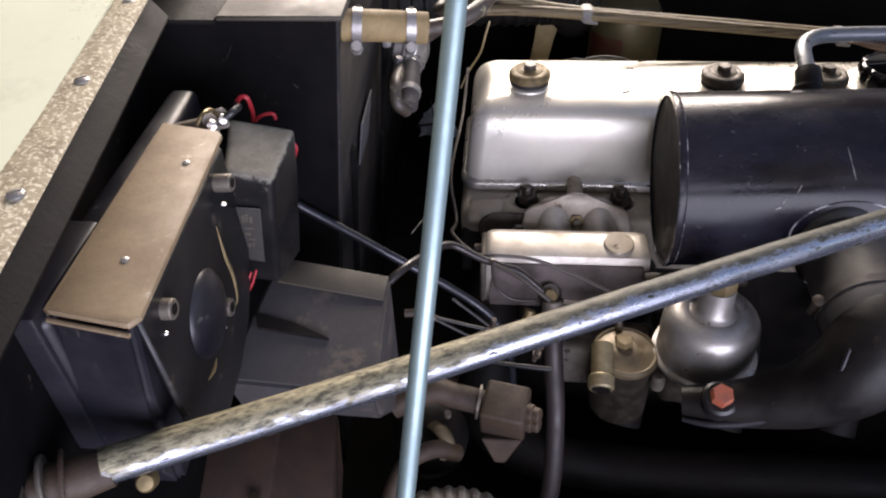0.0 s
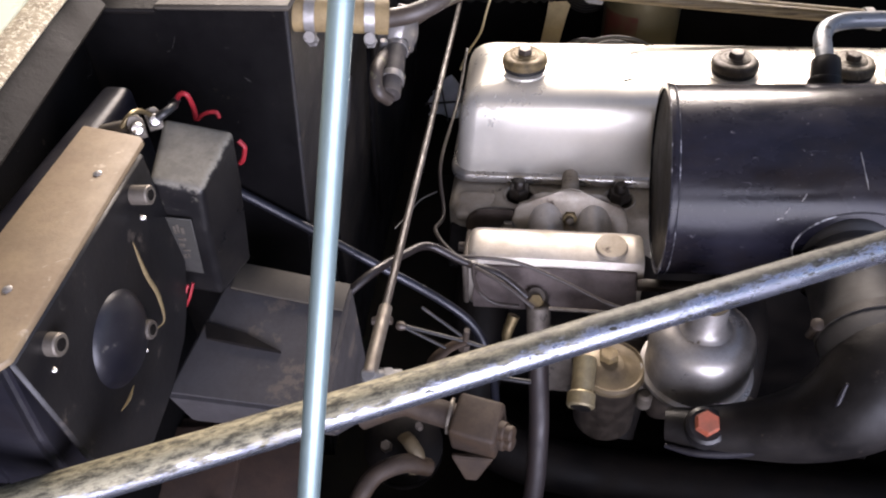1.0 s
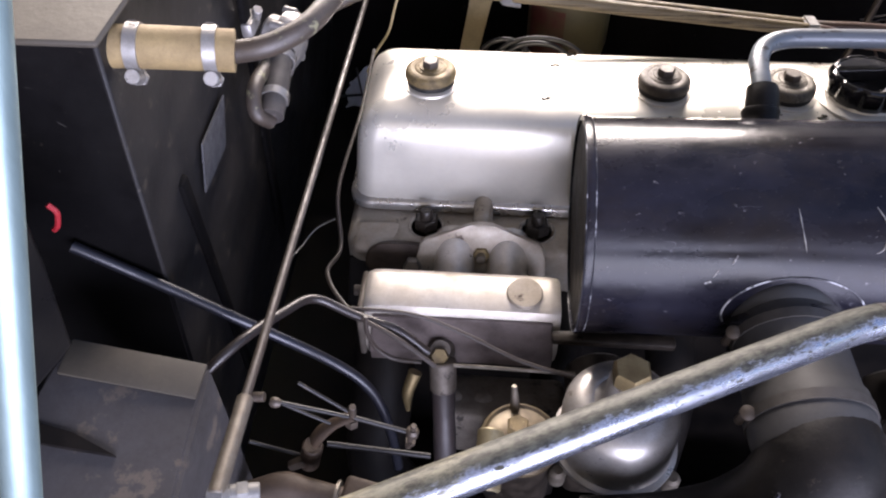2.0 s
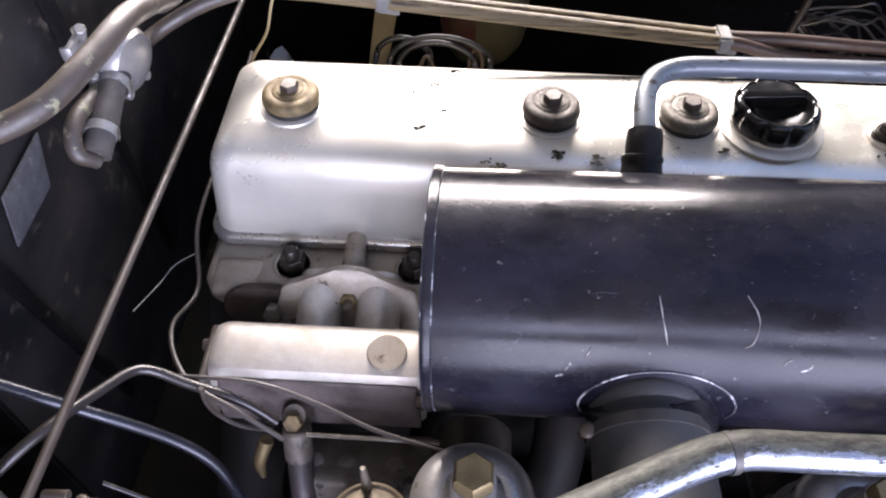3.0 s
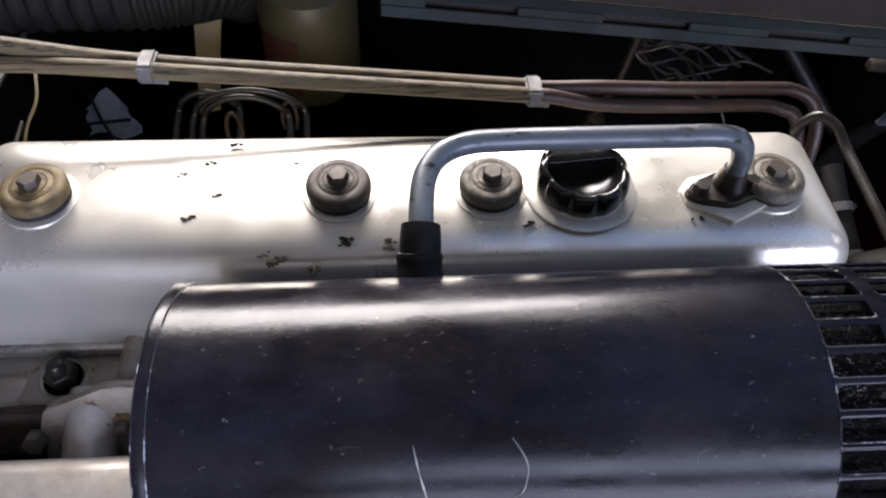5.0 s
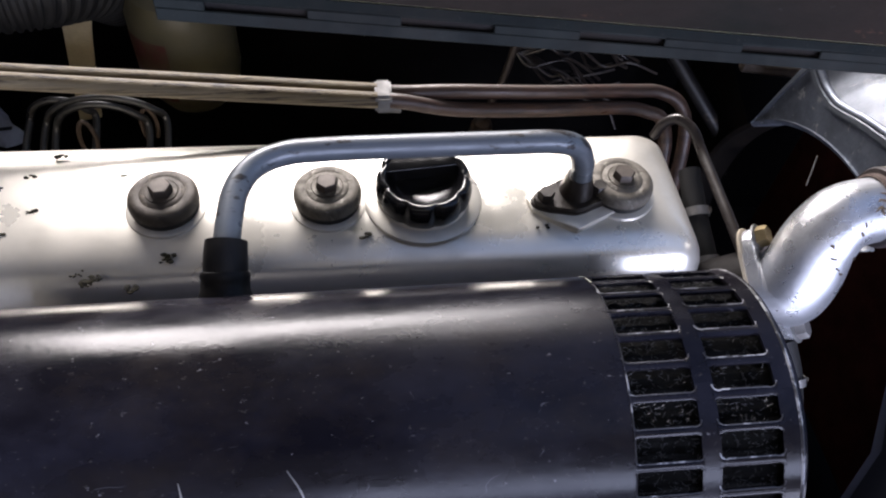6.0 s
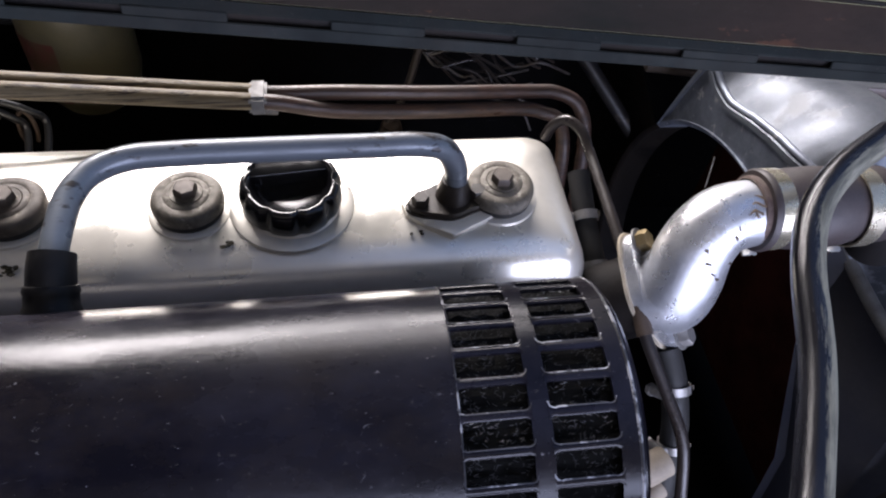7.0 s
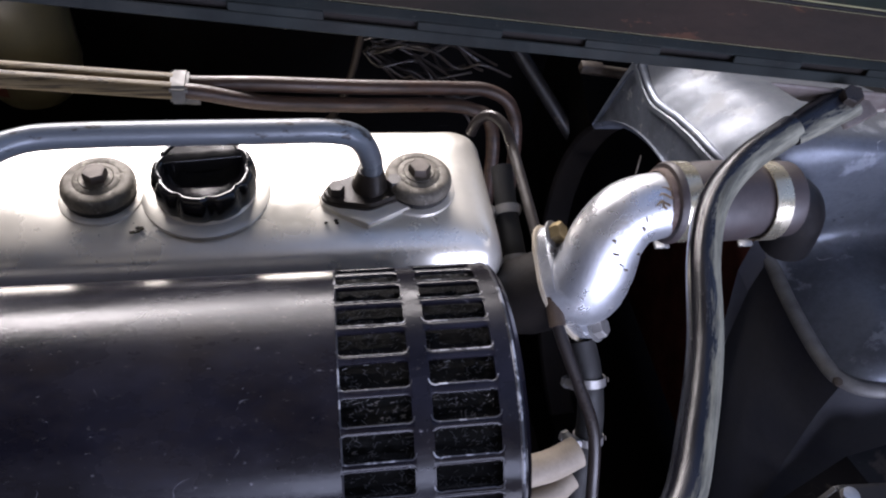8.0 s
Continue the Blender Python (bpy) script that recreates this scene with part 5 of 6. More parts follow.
def linkage():
    root = thing("throttle_linkage", (-0.04, -0.31, 0.76), "greasy brown throttle linkage of thin rods, levers and ball joints", "linkage")
    for p, q, r in (((-0.087, -0.310, 0.8165), (-0.035, -0.310, 0.801), 0.0016), ((-0.035, -0.309, 0.800), (0.010, -0.310, 0.783), 0.0019), ((-0.068, -0.306, 0.836), (-0.036, -0.308, 0.805), 0.0014),
                    ((-0.116, -0.312, 0.759), (-0.078, -0.310, 0.738), 0.0015), ((-0.056, -0.310, 0.7595), (0.023, -0.310, 0.750), 0.0024), ((-0.084, -0.308, 0.811), (-0.050, -0.310, 0.790), 0.0013)):
        # black paint stands in for the shade that the rods lie in
        part("rod", rod(p, q, r, seg=10), M_SATIN, root)
    # sleeve and joint at the far end of the upper rod
    part("sleeve", rod((-0.110, -0.310, 0.8195), (-0.093, -0.310, 0.8215), 0.0036, seg=14), M_BOLT, root)
    part("ball_joint", lathe([(0.0022, -0.004), (0.0038, -0.002), (0.0040, 0.001), (0.0024, 0.004)], (-0.086, -0.311, 0.8165), (1, 0, -0.3), 14), M_BOLT, root)
    # cranked lever with its pin, and the clamp block below it
    part("lever", tube([(-0.064, -0.311, 0.766), (-0.058, -0.310, 0.776), (-0.046, -0.309, 0.790), (-0.032, -0.308, 0.800)], 0.0055, seg=12, squash=0.55, radii=[0.0075, 0.0070, 0.0050, 0.0046]), M_RUST, root)
    part("pin", rod((-0.033, -0.308, 0.797), (-0.031, -0.311, 0.8165), 0.0026, seg=12), M_BOLT, root)
    part("nut", hexagon((-0.0345, -0.308, 0.788), (-0.0335, -0.309, 0.797), 0.0052), M_BOLT, root)
    part("clamp_block", rod((-0.067, -0.311, 0.757), (-0.073, -0.313, 0.732), 0.0082, seg=18), M_RUST, root)
    part("clamp_screw", hexagon((-0.074, -0.316, 0.742), (-0.086, -0.318, 0.735), 0.0050), M_BOLT, root)
    # joint at the near end of the upper rod
    part("joint_pin", rod((0.0115, -0.310, 0.794), (0.0060, -0.310, 0.762), 0.0022, seg=12), M_BOLT, root)
    part("ball_joint", lathe([(0.0030, -0.004), (0.0048, -0.002), (0.0048, 0.003), (0.0030, 0.005)], (0.0100, -0.3105, 0.784), (0.15, 0, 1), 14), M_BOLT, root)
    part("nut", hexagon((0.0085, -0.310, 0.773), (0.0078, -0.310, 0.768), 0.0042), M_BOLT, root)
    return root


linkage()

bm = tube([(-0.225, -0.2525, 0.906), (-0.199, -0.252, 0.887), (-0.12, -0.251, 0.828), (-0.06, -0.2515, 0.783), (-0.030, -0.258, 0.755), (-0.015, -0.27, 0.715), (-0.010, -0.275, 0.66)], 0.0042, seg=12)
single("conduit", bm, M_DARKBLUE, "dark blue-black steel conduit from the bulkhead to the engine", "pipe")
bm = tube([(-0.135, -0.312, 0.842), (-0.112, -0.285, 0.850), (-0.092, -0.245, 0.835), (-0.075, -0.22, 0.822), (-0.045, -0.221, 0.806), (-0.010, -0.226, 0.795), (0.015, -0.232, 0.775)], 0.0038, seg=12)
single("vacuum_pipe", bm, M_DARKPIPE, "bent dark steel pipe from the duct to the manifold", "pipe")

for pts, r, mat in (
        ([(-0.078, 0.150, 0.815), (-0.080, 0.05, 0.80), (-0.088, -0.05, 0.785), (-0.078, -0.11, 0.765), (-0.078, -0.165, 0.79), (-0.050, -0.215, 0.805), (-0.010, -0.235, 0.797), (0.022, -0.245, 0.775)], 0.0020, M_BROWNWIRE),
        ([(-0.034, -0.226, 0.811), (-0.034, -0.228, 0.793), (-0.029, -0.228, 0.773), (-0.014, -0.230, 0.761), (0.009, -0.232, 0.761)], 0.0019, M_BROWNWIRE),
        ([(-0.060, -0.215, 0.806), (0.0, -0.216, 0.804), (0.045, -0.223, 0.790), (0.09, -0.235, 0.775), (0.14, -0.245, 0.768)], 0.0018, M_BROWNWIRE),
        ([(-0.127, -0.1340, 0.7620), (-0.1255, -0.1220, 0.7570), (-0.1200, -0.0940, 0.7480), (-0.1090, -0.0785, 0.7550), (-0.0915, -0.067, 0.7590)], 0.0006, M_CLIP)):
    single("thin_cable", tube(pts, r, seg=8), mat, "thin greasy cable looped beside the manifold", "cable", group="cables by the manifold")

bm = tube([(-0.050, 0.17, 0.872), (-0.055, 0.165, 0.856), (-0.062, 0.16, 0.832), (-0.078, 0.155, 0.807), (-0.088, 0.15, 0.785)], 0.0014, seg=8)
single("choke_cable", bm, M_YELLOWSTRAP, "stiff pale cable end behind the rocker cover", "cable")


def fuel_hose():
    root = thing("fuel_hose", (0.03, -0.3, 0.5), "grey rubber fuel hose hanging from a brass union", "hose")
    part("hose", tube([(0.027, -0.232, 0.752), (0.028, -0.242, 0.733), (0.030, -0.262, 0.70), (0.033, -0.300, 0.655), (0.030, -0.345, 0.60), (0.015, -0.37, 0.52)], 0.0098, seg=18), M_HOSE, root)
    part("ferrule", rod((0.0265, -0.228, 0.760), (0.028, -0.241, 0.735), 0.0112, seg=18), M_DULL, root)
    return root


fuel_hose()
bm = tube([(0.004, -0.236, 0.752), (-0.002, -0.246, 0.735), (-0.002, -0.250, 0.715)], 0.004, seg=10, radii=[0.006, 0.005, 0.002])
single("lead_end", bm, M_BRASS, "brass-tipped cable end hanging by the manifold", "cable")


# ---- boxes on the bulkhead ----
def wiper_box():
    root = thing("wiper_motor", (-0.22, -0.45, 0.90), "black wiper motor case with a dusty brown top plate", "motor")
    outline = [(-0.2425, -0.3690), (-0.2035, -0.3780), (-0.2000, -0.3820), (-0.1915, -0.5350), (-0.1955, -0.5410), (-0.2385, -0.5335)]
    part("top_plate", prism(outline, 0.0040, Matrix.Translation((0, 0, 1.0465)), 0.0012, seg=2), M_BROWNTOP, root, "dusty brown top plate with small screws")
    part("lip", prism([(-0.2465, -0.376), (-0.2437, -0.372), (-0.2398, -0.5325), (-0.2440, -0.529)], 0.0018, Matrix.Translation((0, 0, 1.0440)), 0.0005), M_BROWNTOP, root)
    part("lip", tube([(-0.2385, -0.5352, 1.0452), (-0.217, -0.5392, 1.0452), (-0.1955, -0.5428, 1.0448)], 0.0013, seg=8), M_BROWNTOP, root)
    for x, y in ((-0.2118, -0.4132), (-0.2143, -0.4980)):
        part("screw", lathe([(0.0024, -0.001), (0.0023, 0.0006), (0.0006, 0.0012)], (x, y, 1.0505), (0, 0, 1), 12), M_BRIGHTCLIP, root)
    # case that falls away below the plate
    bm = bmesh.new()
    top = [V(-0.2405, -0.5320, 1.0465), V(-0.1950, -0.5385, 1.0465), V(-0.2045, -0.3800, 1.0465), V(-0.2400, -0.3710, 1.0465)]
    mid = [V(-0.2470, -0.5360, 0.985), V(-0.2035, -0.5390, 0.985), V(-0.2085, -0.3860, 0.985), V(-0.2420, -0.3760, 0.985)]
    low = [V(-0.2560, -0.5330, 0.90), V(-0.2120, -0.5330, 0.90), V(-0.2150, -0.4050, 0.91), V(-0.2480, -0.3900, 0.90)]
    faces_of(bm, [low, mid, top])
    bmesh.ops.bevel(bm, geom=bm.edges[:], offset=0.004, segments=3, affect="EDGES")
    part("case", bm, M_CASE, root)
    # cheek plate with a round bottom, and the domed gear cover on it
    rim = [(-0.385, 1.0440), (-0.386, 0.960), (-0.398, 0.940), (-0.420, 0.922), (-0.452, 0.911), (-0.488, 0.908), (-0.515, 0.922), (-0.530, 0.960), (-0.5345, 1.0440)]
    part("cheek_plate", sheet([(-0.2050 - 0.045 * (y + 0.38), y, z) for y, z in rim], 0.004), M_SATIN, root)
    part("gear_cover", lathe([(0.0275, -0.003), (0.0270, 0.0005), (0.0235, 0.0040), (0.0160, 0.0068), (0.0080, 0.0080), (0.001, 0.0083)], (-0.1975, -0.471, 0.985), (1, 0.045, 0.04), 40), M_CASE, root, "domed black gear cover")
    part("gasket", tube([(-0.1965, -0.4300, 1.0165), (-0.1955, -0.4325, 0.9950), (-0.1945, -0.4320, 0.9770), (-0.1945, -0.4360, 0.9600), (-0.1955, -0.4450, 0.9610)], 0.0014, seg=8, squash=0.5, radii=[0.0005, 0.0016, 0.0017, 0.0010, 0.0003]), M_KHAKI, root, "torn buff gasket paper")
    part("gasket", tube([(-0.1950, -0.4810, 0.9560), (-0.1940, -0.4900, 0.9555), (-0.1940, -0.4985, 0.9570)], 0.0010, seg=8, squash=0.5, radii=[0.0003, 0.0011, 0.0003]), M_KHAKI, root)
    for y, z, k in ((-0.4095, 1.0340, 0), (-0.5120, 1.0310, 0), (-0.4550, 0.9735, 1)):
        knob = part("knob_screw", rod((-0.204, y, z - 0.001), (-0.1890, y, z), 0.0056, seg=18), M_DULL if k else M_DIRTSTEEL, root)
        part("screw_hole", rod((-0.1894, y, z), (-0.1887, y, z), 0.0032, seg=12), M_BLOCK, knob)
        part("split_pin", lathe([(0.0015, 0), (0.0012, 0.002), (0.0004, 0.0028)], (-0.196, y - 0.006, z - 0.012), (1, 0, 0), 10), M_STEEL, root)
    # mounting bar behind the plate, shaft stub and terminals at its far end
    part("mounting_bar", box((-0.2505, -0.4235, 1.000), (0.0205, 0.223, 0.086), (0, 0, 0), 0.006, seg=4), M_CASE, root, "rounded black mounting bar")
    part("shaft", rod((-0.240, -0.360, 1.038), (-0.216, -0.354, 1.041), 0.0052, seg=14), M_DIRTSTEEL, root)
    for c, tilt in ((V(-0.2160, -0.3600, 1.0425), 28), (V(-0.2180, -0.3370, 1.0330), 28)):
        lug = part("lug", prism([(-0.0045, -0.0065), (0.0045, -0.0065), (0.0050, 0.0040), (0.0025, 0.0078), (-0.0025, 0.0078), (-0.0050, 0.0040)], 0.0018, pose(c.x, c.y, c.z, 62, 0, tilt), 0.0005), M_DIRTSTEEL, root)
        part("lug_screw", lathe([(0.0042, -0.001), (0.0042, 0.0022), (0.0030, 0.0038), (0.0006, 0.0042)], c + V(0.0012, -0.0015, 0.0008), (0.45, -0.75, 0.45), 14), M_STEEL, lug, "bright screw head")
    part("terminal_strap", tube([(-0.2245, -0.3620, 1.0440), (-0.2200, -0.3560, 1.0490), (-0.2190, -0.3470, 1.0460), (-0.2185, -0.3380, 1.0370)], 0.0016, seg=8), M_BRASS, root)
    part("drive_case", box((-0.2930, -0.5000, 0.9930), (0.097, 0.075, 0.108), (0, 0, 0), 0.003, seg=2), M_CASE, root)
    return root


wiper_box()


def regulator():
    root = thing("voltage_regulator", (-0.18, -0.36, 0.92), "dusty black voltage regulator box with a worn label", "electrical box")
    # body with a lip where the cover sits over it
    bm = bmesh.new()
    top = [V(-0.2050, -0.3845, 1.0235), V(-0.1725, -0.3860, 1.0185), V(-0.1685, -0.3350, 1.0255), V(-0.2155, -0.3310, 1.0315)]
    mid = [V(-0.2120, -0.3865, 0.9860), V(-0.1770, -0.3875, 0.9860), V(-0.1720, -0.3370, 0.9860), V(-0.2180, -0.3340, 0.9860)]
    low = [V(-0.2250, -0.3800, 0.9260), V(-0.1860, -0.3840, 0.9250), V(-0.1800, -0.3420, 0.9190), V(-0.2250, -0.3400, 0.9200)]
    faces_of(bm, [low, mid, top])
    bmesh.ops.bevel(bm, geom=bm.edges[:], offset=0.0050, segments=4, affect="EDGES", profile=0.6)
    part("case", bm, M_DUSTBLACK, root)
    # worn label on the front, its print no longer to be read
    corner = [V(-0.2060, -0.3892, 0.9990), V(-0.1845, -0.3895, 0.9978), V(-0.1915, -0.3868, 0.9480), V(-0.2090, -0.3862, 0.9500)]
    lab = part("label_plate", sheet([corner[0], corner[3], corner[2], corner[1]], 0.0012), M_LABEL, root, "worn grey label with unreadable print")

    def mark(u0, u1, v0, v1):
        """A bar of print: u across and v down the label."""
        def at(u, v):
            return corner[0].lerp(corner[1], u).lerp(corner[3].lerp(corner[2], u), v) + V(0, -0.0006, 0)
        return [at(u0, v0), at(u0, v1), at(u1, v1), at(u1, v0)]
    for u0, u1, v0, v1 in ((0.38, 0.47, 0.13, 0.27), (0.50, 0.58, 0.10, 0.25), (0.62, 0.72, 0.14, 0.26), (0.44, 0.70, 0.34, 0.38), (0.42, 0.60, 0.44, 0.50), (0.50, 0.74, 0.55, 0.58), (0.44, 0.56, 0.64, 0.72), (0.60, 0.68, 0.62, 0.70)):
        part("print_bar", sheet(mark(u0, u1, v0, v1), 0.0004), M_DIRTSTEEL, lab)
    return root


regulator()

for pts, r in (([(-0.2190, -0.305, 1.0260), (-0.2150, -0.305, 1.0310), (-0.2110, -0.305, 1.0320), (-0.2090, -0.305, 1.0290), (-0.2080, -0.305, 1.0200), (-0.2090, -0.305, 1.0120)], 0.0022),
               ([(-0.2080, -0.305, 1.0120), (-0.2030, -0.305, 1.0160), (-0.1980, -0.305, 1.0180), (-0.1930, -0.305, 1.0180), (-0.1920, -0.305, 1.0140)], 0.0017),
               ([(-0.1860, -0.300, 0.9920), (-0.1830, -0.300, 0.9870), (-0.1840, -0.300, 0.9820), (-0.1870, -0.300, 0.9750), (-0.1900, -0.300, 0.9720)], 0.0021),
               ([(-0.1945, -0.397, 0.9500), (-0.1990, -0.400, 0.9390), (-0.2060, -0.402, 0.9270)], 0.0011),
               ([(-0.1985, -0.397, 0.9480), (-0.2020, -0.400, 0.9400), (-0.2085, -0.402, 0.9280)], 0.0011)):
    single("red_wire", tube(pts, r * 0.8, seg=8), M_REDWIRE, "red insulated wire looped at the regulator box", "cable", group="red wires at the regulator")
bm = tube([(-0.2140, -0.340, 1.0360), (-0.2090, -0.336, 1.0385), (-0.2090, -0.325, 1.0360), (-0.2220, -0.306, 1.0240), (-0.2170, -0.306, 1.0280)], 0.0026, seg=10)
single("terminal_lead", bm, M_BLACKWIRE, "short black lead at the wiper motor", "cable")


def duct():
    root = thing("heater_duct", (-0.17, -0.35, 0.70), "dusty grey folded sheet-metal heater duct", "duct")
    bm = bmesh.new()
    faces_of(bm, [[V(-0.230, -0.415, 0.815), V(-0.117, -0.412, 0.805), V(-0.117, -0.322, 0.70), V(-0.215, -0.316, 0.70)],
                  [V(-0.232, -0.425, 0.862), V(-0.117, -0.425, 0.852), V(-0.118, -0.318, 0.872), V(-0.210, -0.312, 0.886)]])
    bmesh.ops.bevel(bm, geom=bm.edges[:], offset=0.003, segments=2, affect="EDGES")
    part("shell", bm, M_DUCT, root)
    bm = bmesh.new()
    faces_of(bm, [[V(-0.219, -0.367, 0.870), V(-0.214, -0.380, 0.867), V(-0.158, -0.383, 0.862), V(-0.187, -0.372, 0.866)], [V(-0.219, -0.367, 0.8755), V(-0.214, -0.380, 0.8725), V(-0.158, -0.383, 0.8665), V(-0.187, -0.372, 0.8710)]])
    part("louvre_opening", bm, M_BLOCK, root, "dark pressed louvre")
    part("band", box((-0.163, -0.329, 0.8770), (0.088, 0.024, 0.003), (9, 8.5, -3), 0.001), M_SHELF, root, "dusty brown edge of the duct")
    return root


duct()


# ---- right-hand end: thermostat elbow, hoses, shroud ----
def thermostat():
    root = thing("thermostat_elbow", (0.642, -0.08, 0.78), "silver painted cast thermostat elbow with rusty runs", "casting")
    c = V(0.634, -0.0755, 0.8585)
    n = V(0.55, -0.25, 0.64).normalized()
    u = V(0.028, -0.049, -0.043).normalized()
    v = n.cross(u)
    pts = [c + u * 0.003 - n * 0.004, c + u * 0.003 + n * 0.008, (0.6440, -0.0775, 0.8800), (0.6485, -0.0705, 0.9000), (0.6605, -0.0632, 0.9135), (0.678, -0.0600, 0.9175), (0.700, -0.059, 0.9175)]
    part("elbow", tube(pts, 0.021, seg=32, radii=[0.0282, 0.0280, 0.0265, 0.0243, 0.0230, 0.0221, 0.0215]), M_ELBOW, root)
    lay = Matrix((u, v, n)).transposed().to_4x4()

    def oval(grow, depth, thick):
        m = lay.copy()
        m.translation = c + n * depth
        ring = []
        for i in range(56):
            t = 2 * math.pi * i / 56
            r = 0.0275 + 0.0160 * abs(math.cos(t)) ** 7 + grow
            ring.append((r * math.cos(t), r * math.sin(t)))
        return prism(ring, thick, m, 0.0012, seg=2)
    flange = part("flange", oval(0.0, -0.007, 0.008), M_ELBOW, root)
    part("gasket", oval(0.0022, -0.0095, 0.0024), M_GASKET, root, "buff paper gasket")
    for s, mat in ((-0.0365, M_BRASS), (0.0365, M_DASH)):
        p = c + u * s + n * 0.001
        part("bolt", hexagon(p, p + n * 0.0085, 0.0076, spin=0.4), mat, flange)
        part("washer", lathe([(0.006, 0), (0.0098, 0.0004), (0.0096, 0.0016), (0.006, 0.002)], p - n * 0.0005, n, 18, cap=False), M_CLIP, flange)
    part("housing", lathe([(0.012, -0.075), (0.024, -0.065), (0.029, -0.040), (0.029, -0.010)], c, n, 28), M_BLOCK, root, "oily dark thermostat housing")
    # brown runs below the hose, and small chips
    rng = random.Random(3)
    way = smooth_path(pts, 8)
    sizes = [0.0282, 0.0280, 0.0265, 0.0243, 0.0230, 0.0221, 0.0215]

    def skin(f, turn):
        """A point on the elbow's outside: f along it, turned about its middle line."""
        g = f * (len(way) - 1)
        k = min(int(g), len(way) - 2)
        mid, axis = way[k].lerp(way[k + 1], g - k), (way[min(k + 2, len(way) - 1)] - way[max(k - 1, 0)]).normalized()
        out = V(-0.35, -0.60, 0.70)
        out = (out - axis * out.dot(axis)).normalized()
        out = out * math.cos(turn) + axis.cross(out) * math.sin(turn)
        h = f * 6
        q = min(int(h), 5)
        return mid + out * (sizes[q] + (sizes[q + 1] - sizes[q]) * (h - q) + 0.0001)
    for k in range(11):
        run = k < 3
        f, turn = (0.86 - 0.03 * k, -0.45 + 0.22 * k) if run else (rng.uniform(0.42, 0.88), rng.uniform(-0.9, 1.1))
        span, wide = (0.075, 0.0011) if run else (0.014, rng.uniform(0.0007, 0.0014))
        chain = [skin(f - span * (g - 0.5), turn + 0.07 * math.sin(g * 5 + k)) for g in (0, 0.25, 0.5, 0.75, 1)]
        part("rust_run", tube(chain, wide, seg=6, squash=0.4, radii=[wide * 1.4, wide, wide * 1.2, wide * 0.7, wide * 0.3]), M_STAIN, root, "brown rusty run")
    return root


M_YELLOWBAND = material("yellowed_steel_band", (0.56, 0.51, 0.38), 0.30, 0.85, (0.36, 0.33, 0.27), 60, 0.8, 0.2, 0.08)
M_STAIN = material("brown_stain", (0.15, 0.105, 0.06), 0.65, 0.0, (0.07, 0.045, 0.028), 120, 1.0, 0.4, 0.3)
M_DRIEDRUST = material("dried_rust", (0.055, 0.028, 0.022), 0.7, 0.0, (0.13, 0.10, 0.08), 190, 1.0, 0.4, 0.5)
M_ELBOW = material("silver_painted_casting", (0.58, 0.59, 0.61), 0.31, 0.80, (0.40, 0.41, 0.43), 45, 0.8, 0.15, 0.30,
                   spots=(0.17, 0.12, 0.06), spot_scale=75, spot_size=0.375, spot_rough=0.7)
thermostat()


def top_hose():
    root = thing("radiator_hose", (0.74, -0.055, 0.89), "short black rubber radiator hose with silver band clips", "hose")
    prof = [(0.0215, 0.0), (0.0262, 0.0006), (0.0275, 0.003), (0.0272, 0.005), (0.0250, 0.0070), (0.0248, 0.0170), (0.0268, 0.023), (0.0275, 0.040), (0.0266, 0.060), (0.0250, 0.066), (0.0250, 0.079), (0.0262, 0.083), (0.0258, 0.092), (0.0215, 0.096)]
    part("hose", lathe(prof, (0.684, -0.0585, 0.9190), (1, 0.03, -0.025), 40), M_HOSE, root)
    part("rust_ring", lathe([(0.0212, -0.0045), (0.0228, -0.0035), (0.0232, 0.0005), (0.0212, 0.001)], (0.684, -0.0585, 0.9190), (1, 0.03, -0.025), 40, cap=False), M_DRIEDRUST, root, "dried brown ring of rust at the hose's mouth")
    part("stub", tube([(0.774, -0.0560, 0.9166), (0.786, -0.0556, 0.911), (0.797, -0.0550, 0.895), (0.803, -0.0545, 0.868)], 0.019, seg=24), M_SATIN, root)
    for x, z in ((0.6935, 0.9186), (0.7575, 0.9172)):
        band = part("clip_band", clamp_band((x, -0.0575, z), (1, 0.03, -0.025), 0.0258, 0.012), M_YELLOWBAND, root)
        part("clip_tail", box((x, -0.060, z - 0.031), (0.011, 0.020, 0.0025), (20, 0, 0), 0.0008), M_STEEL, band)
    return root


top_hose()


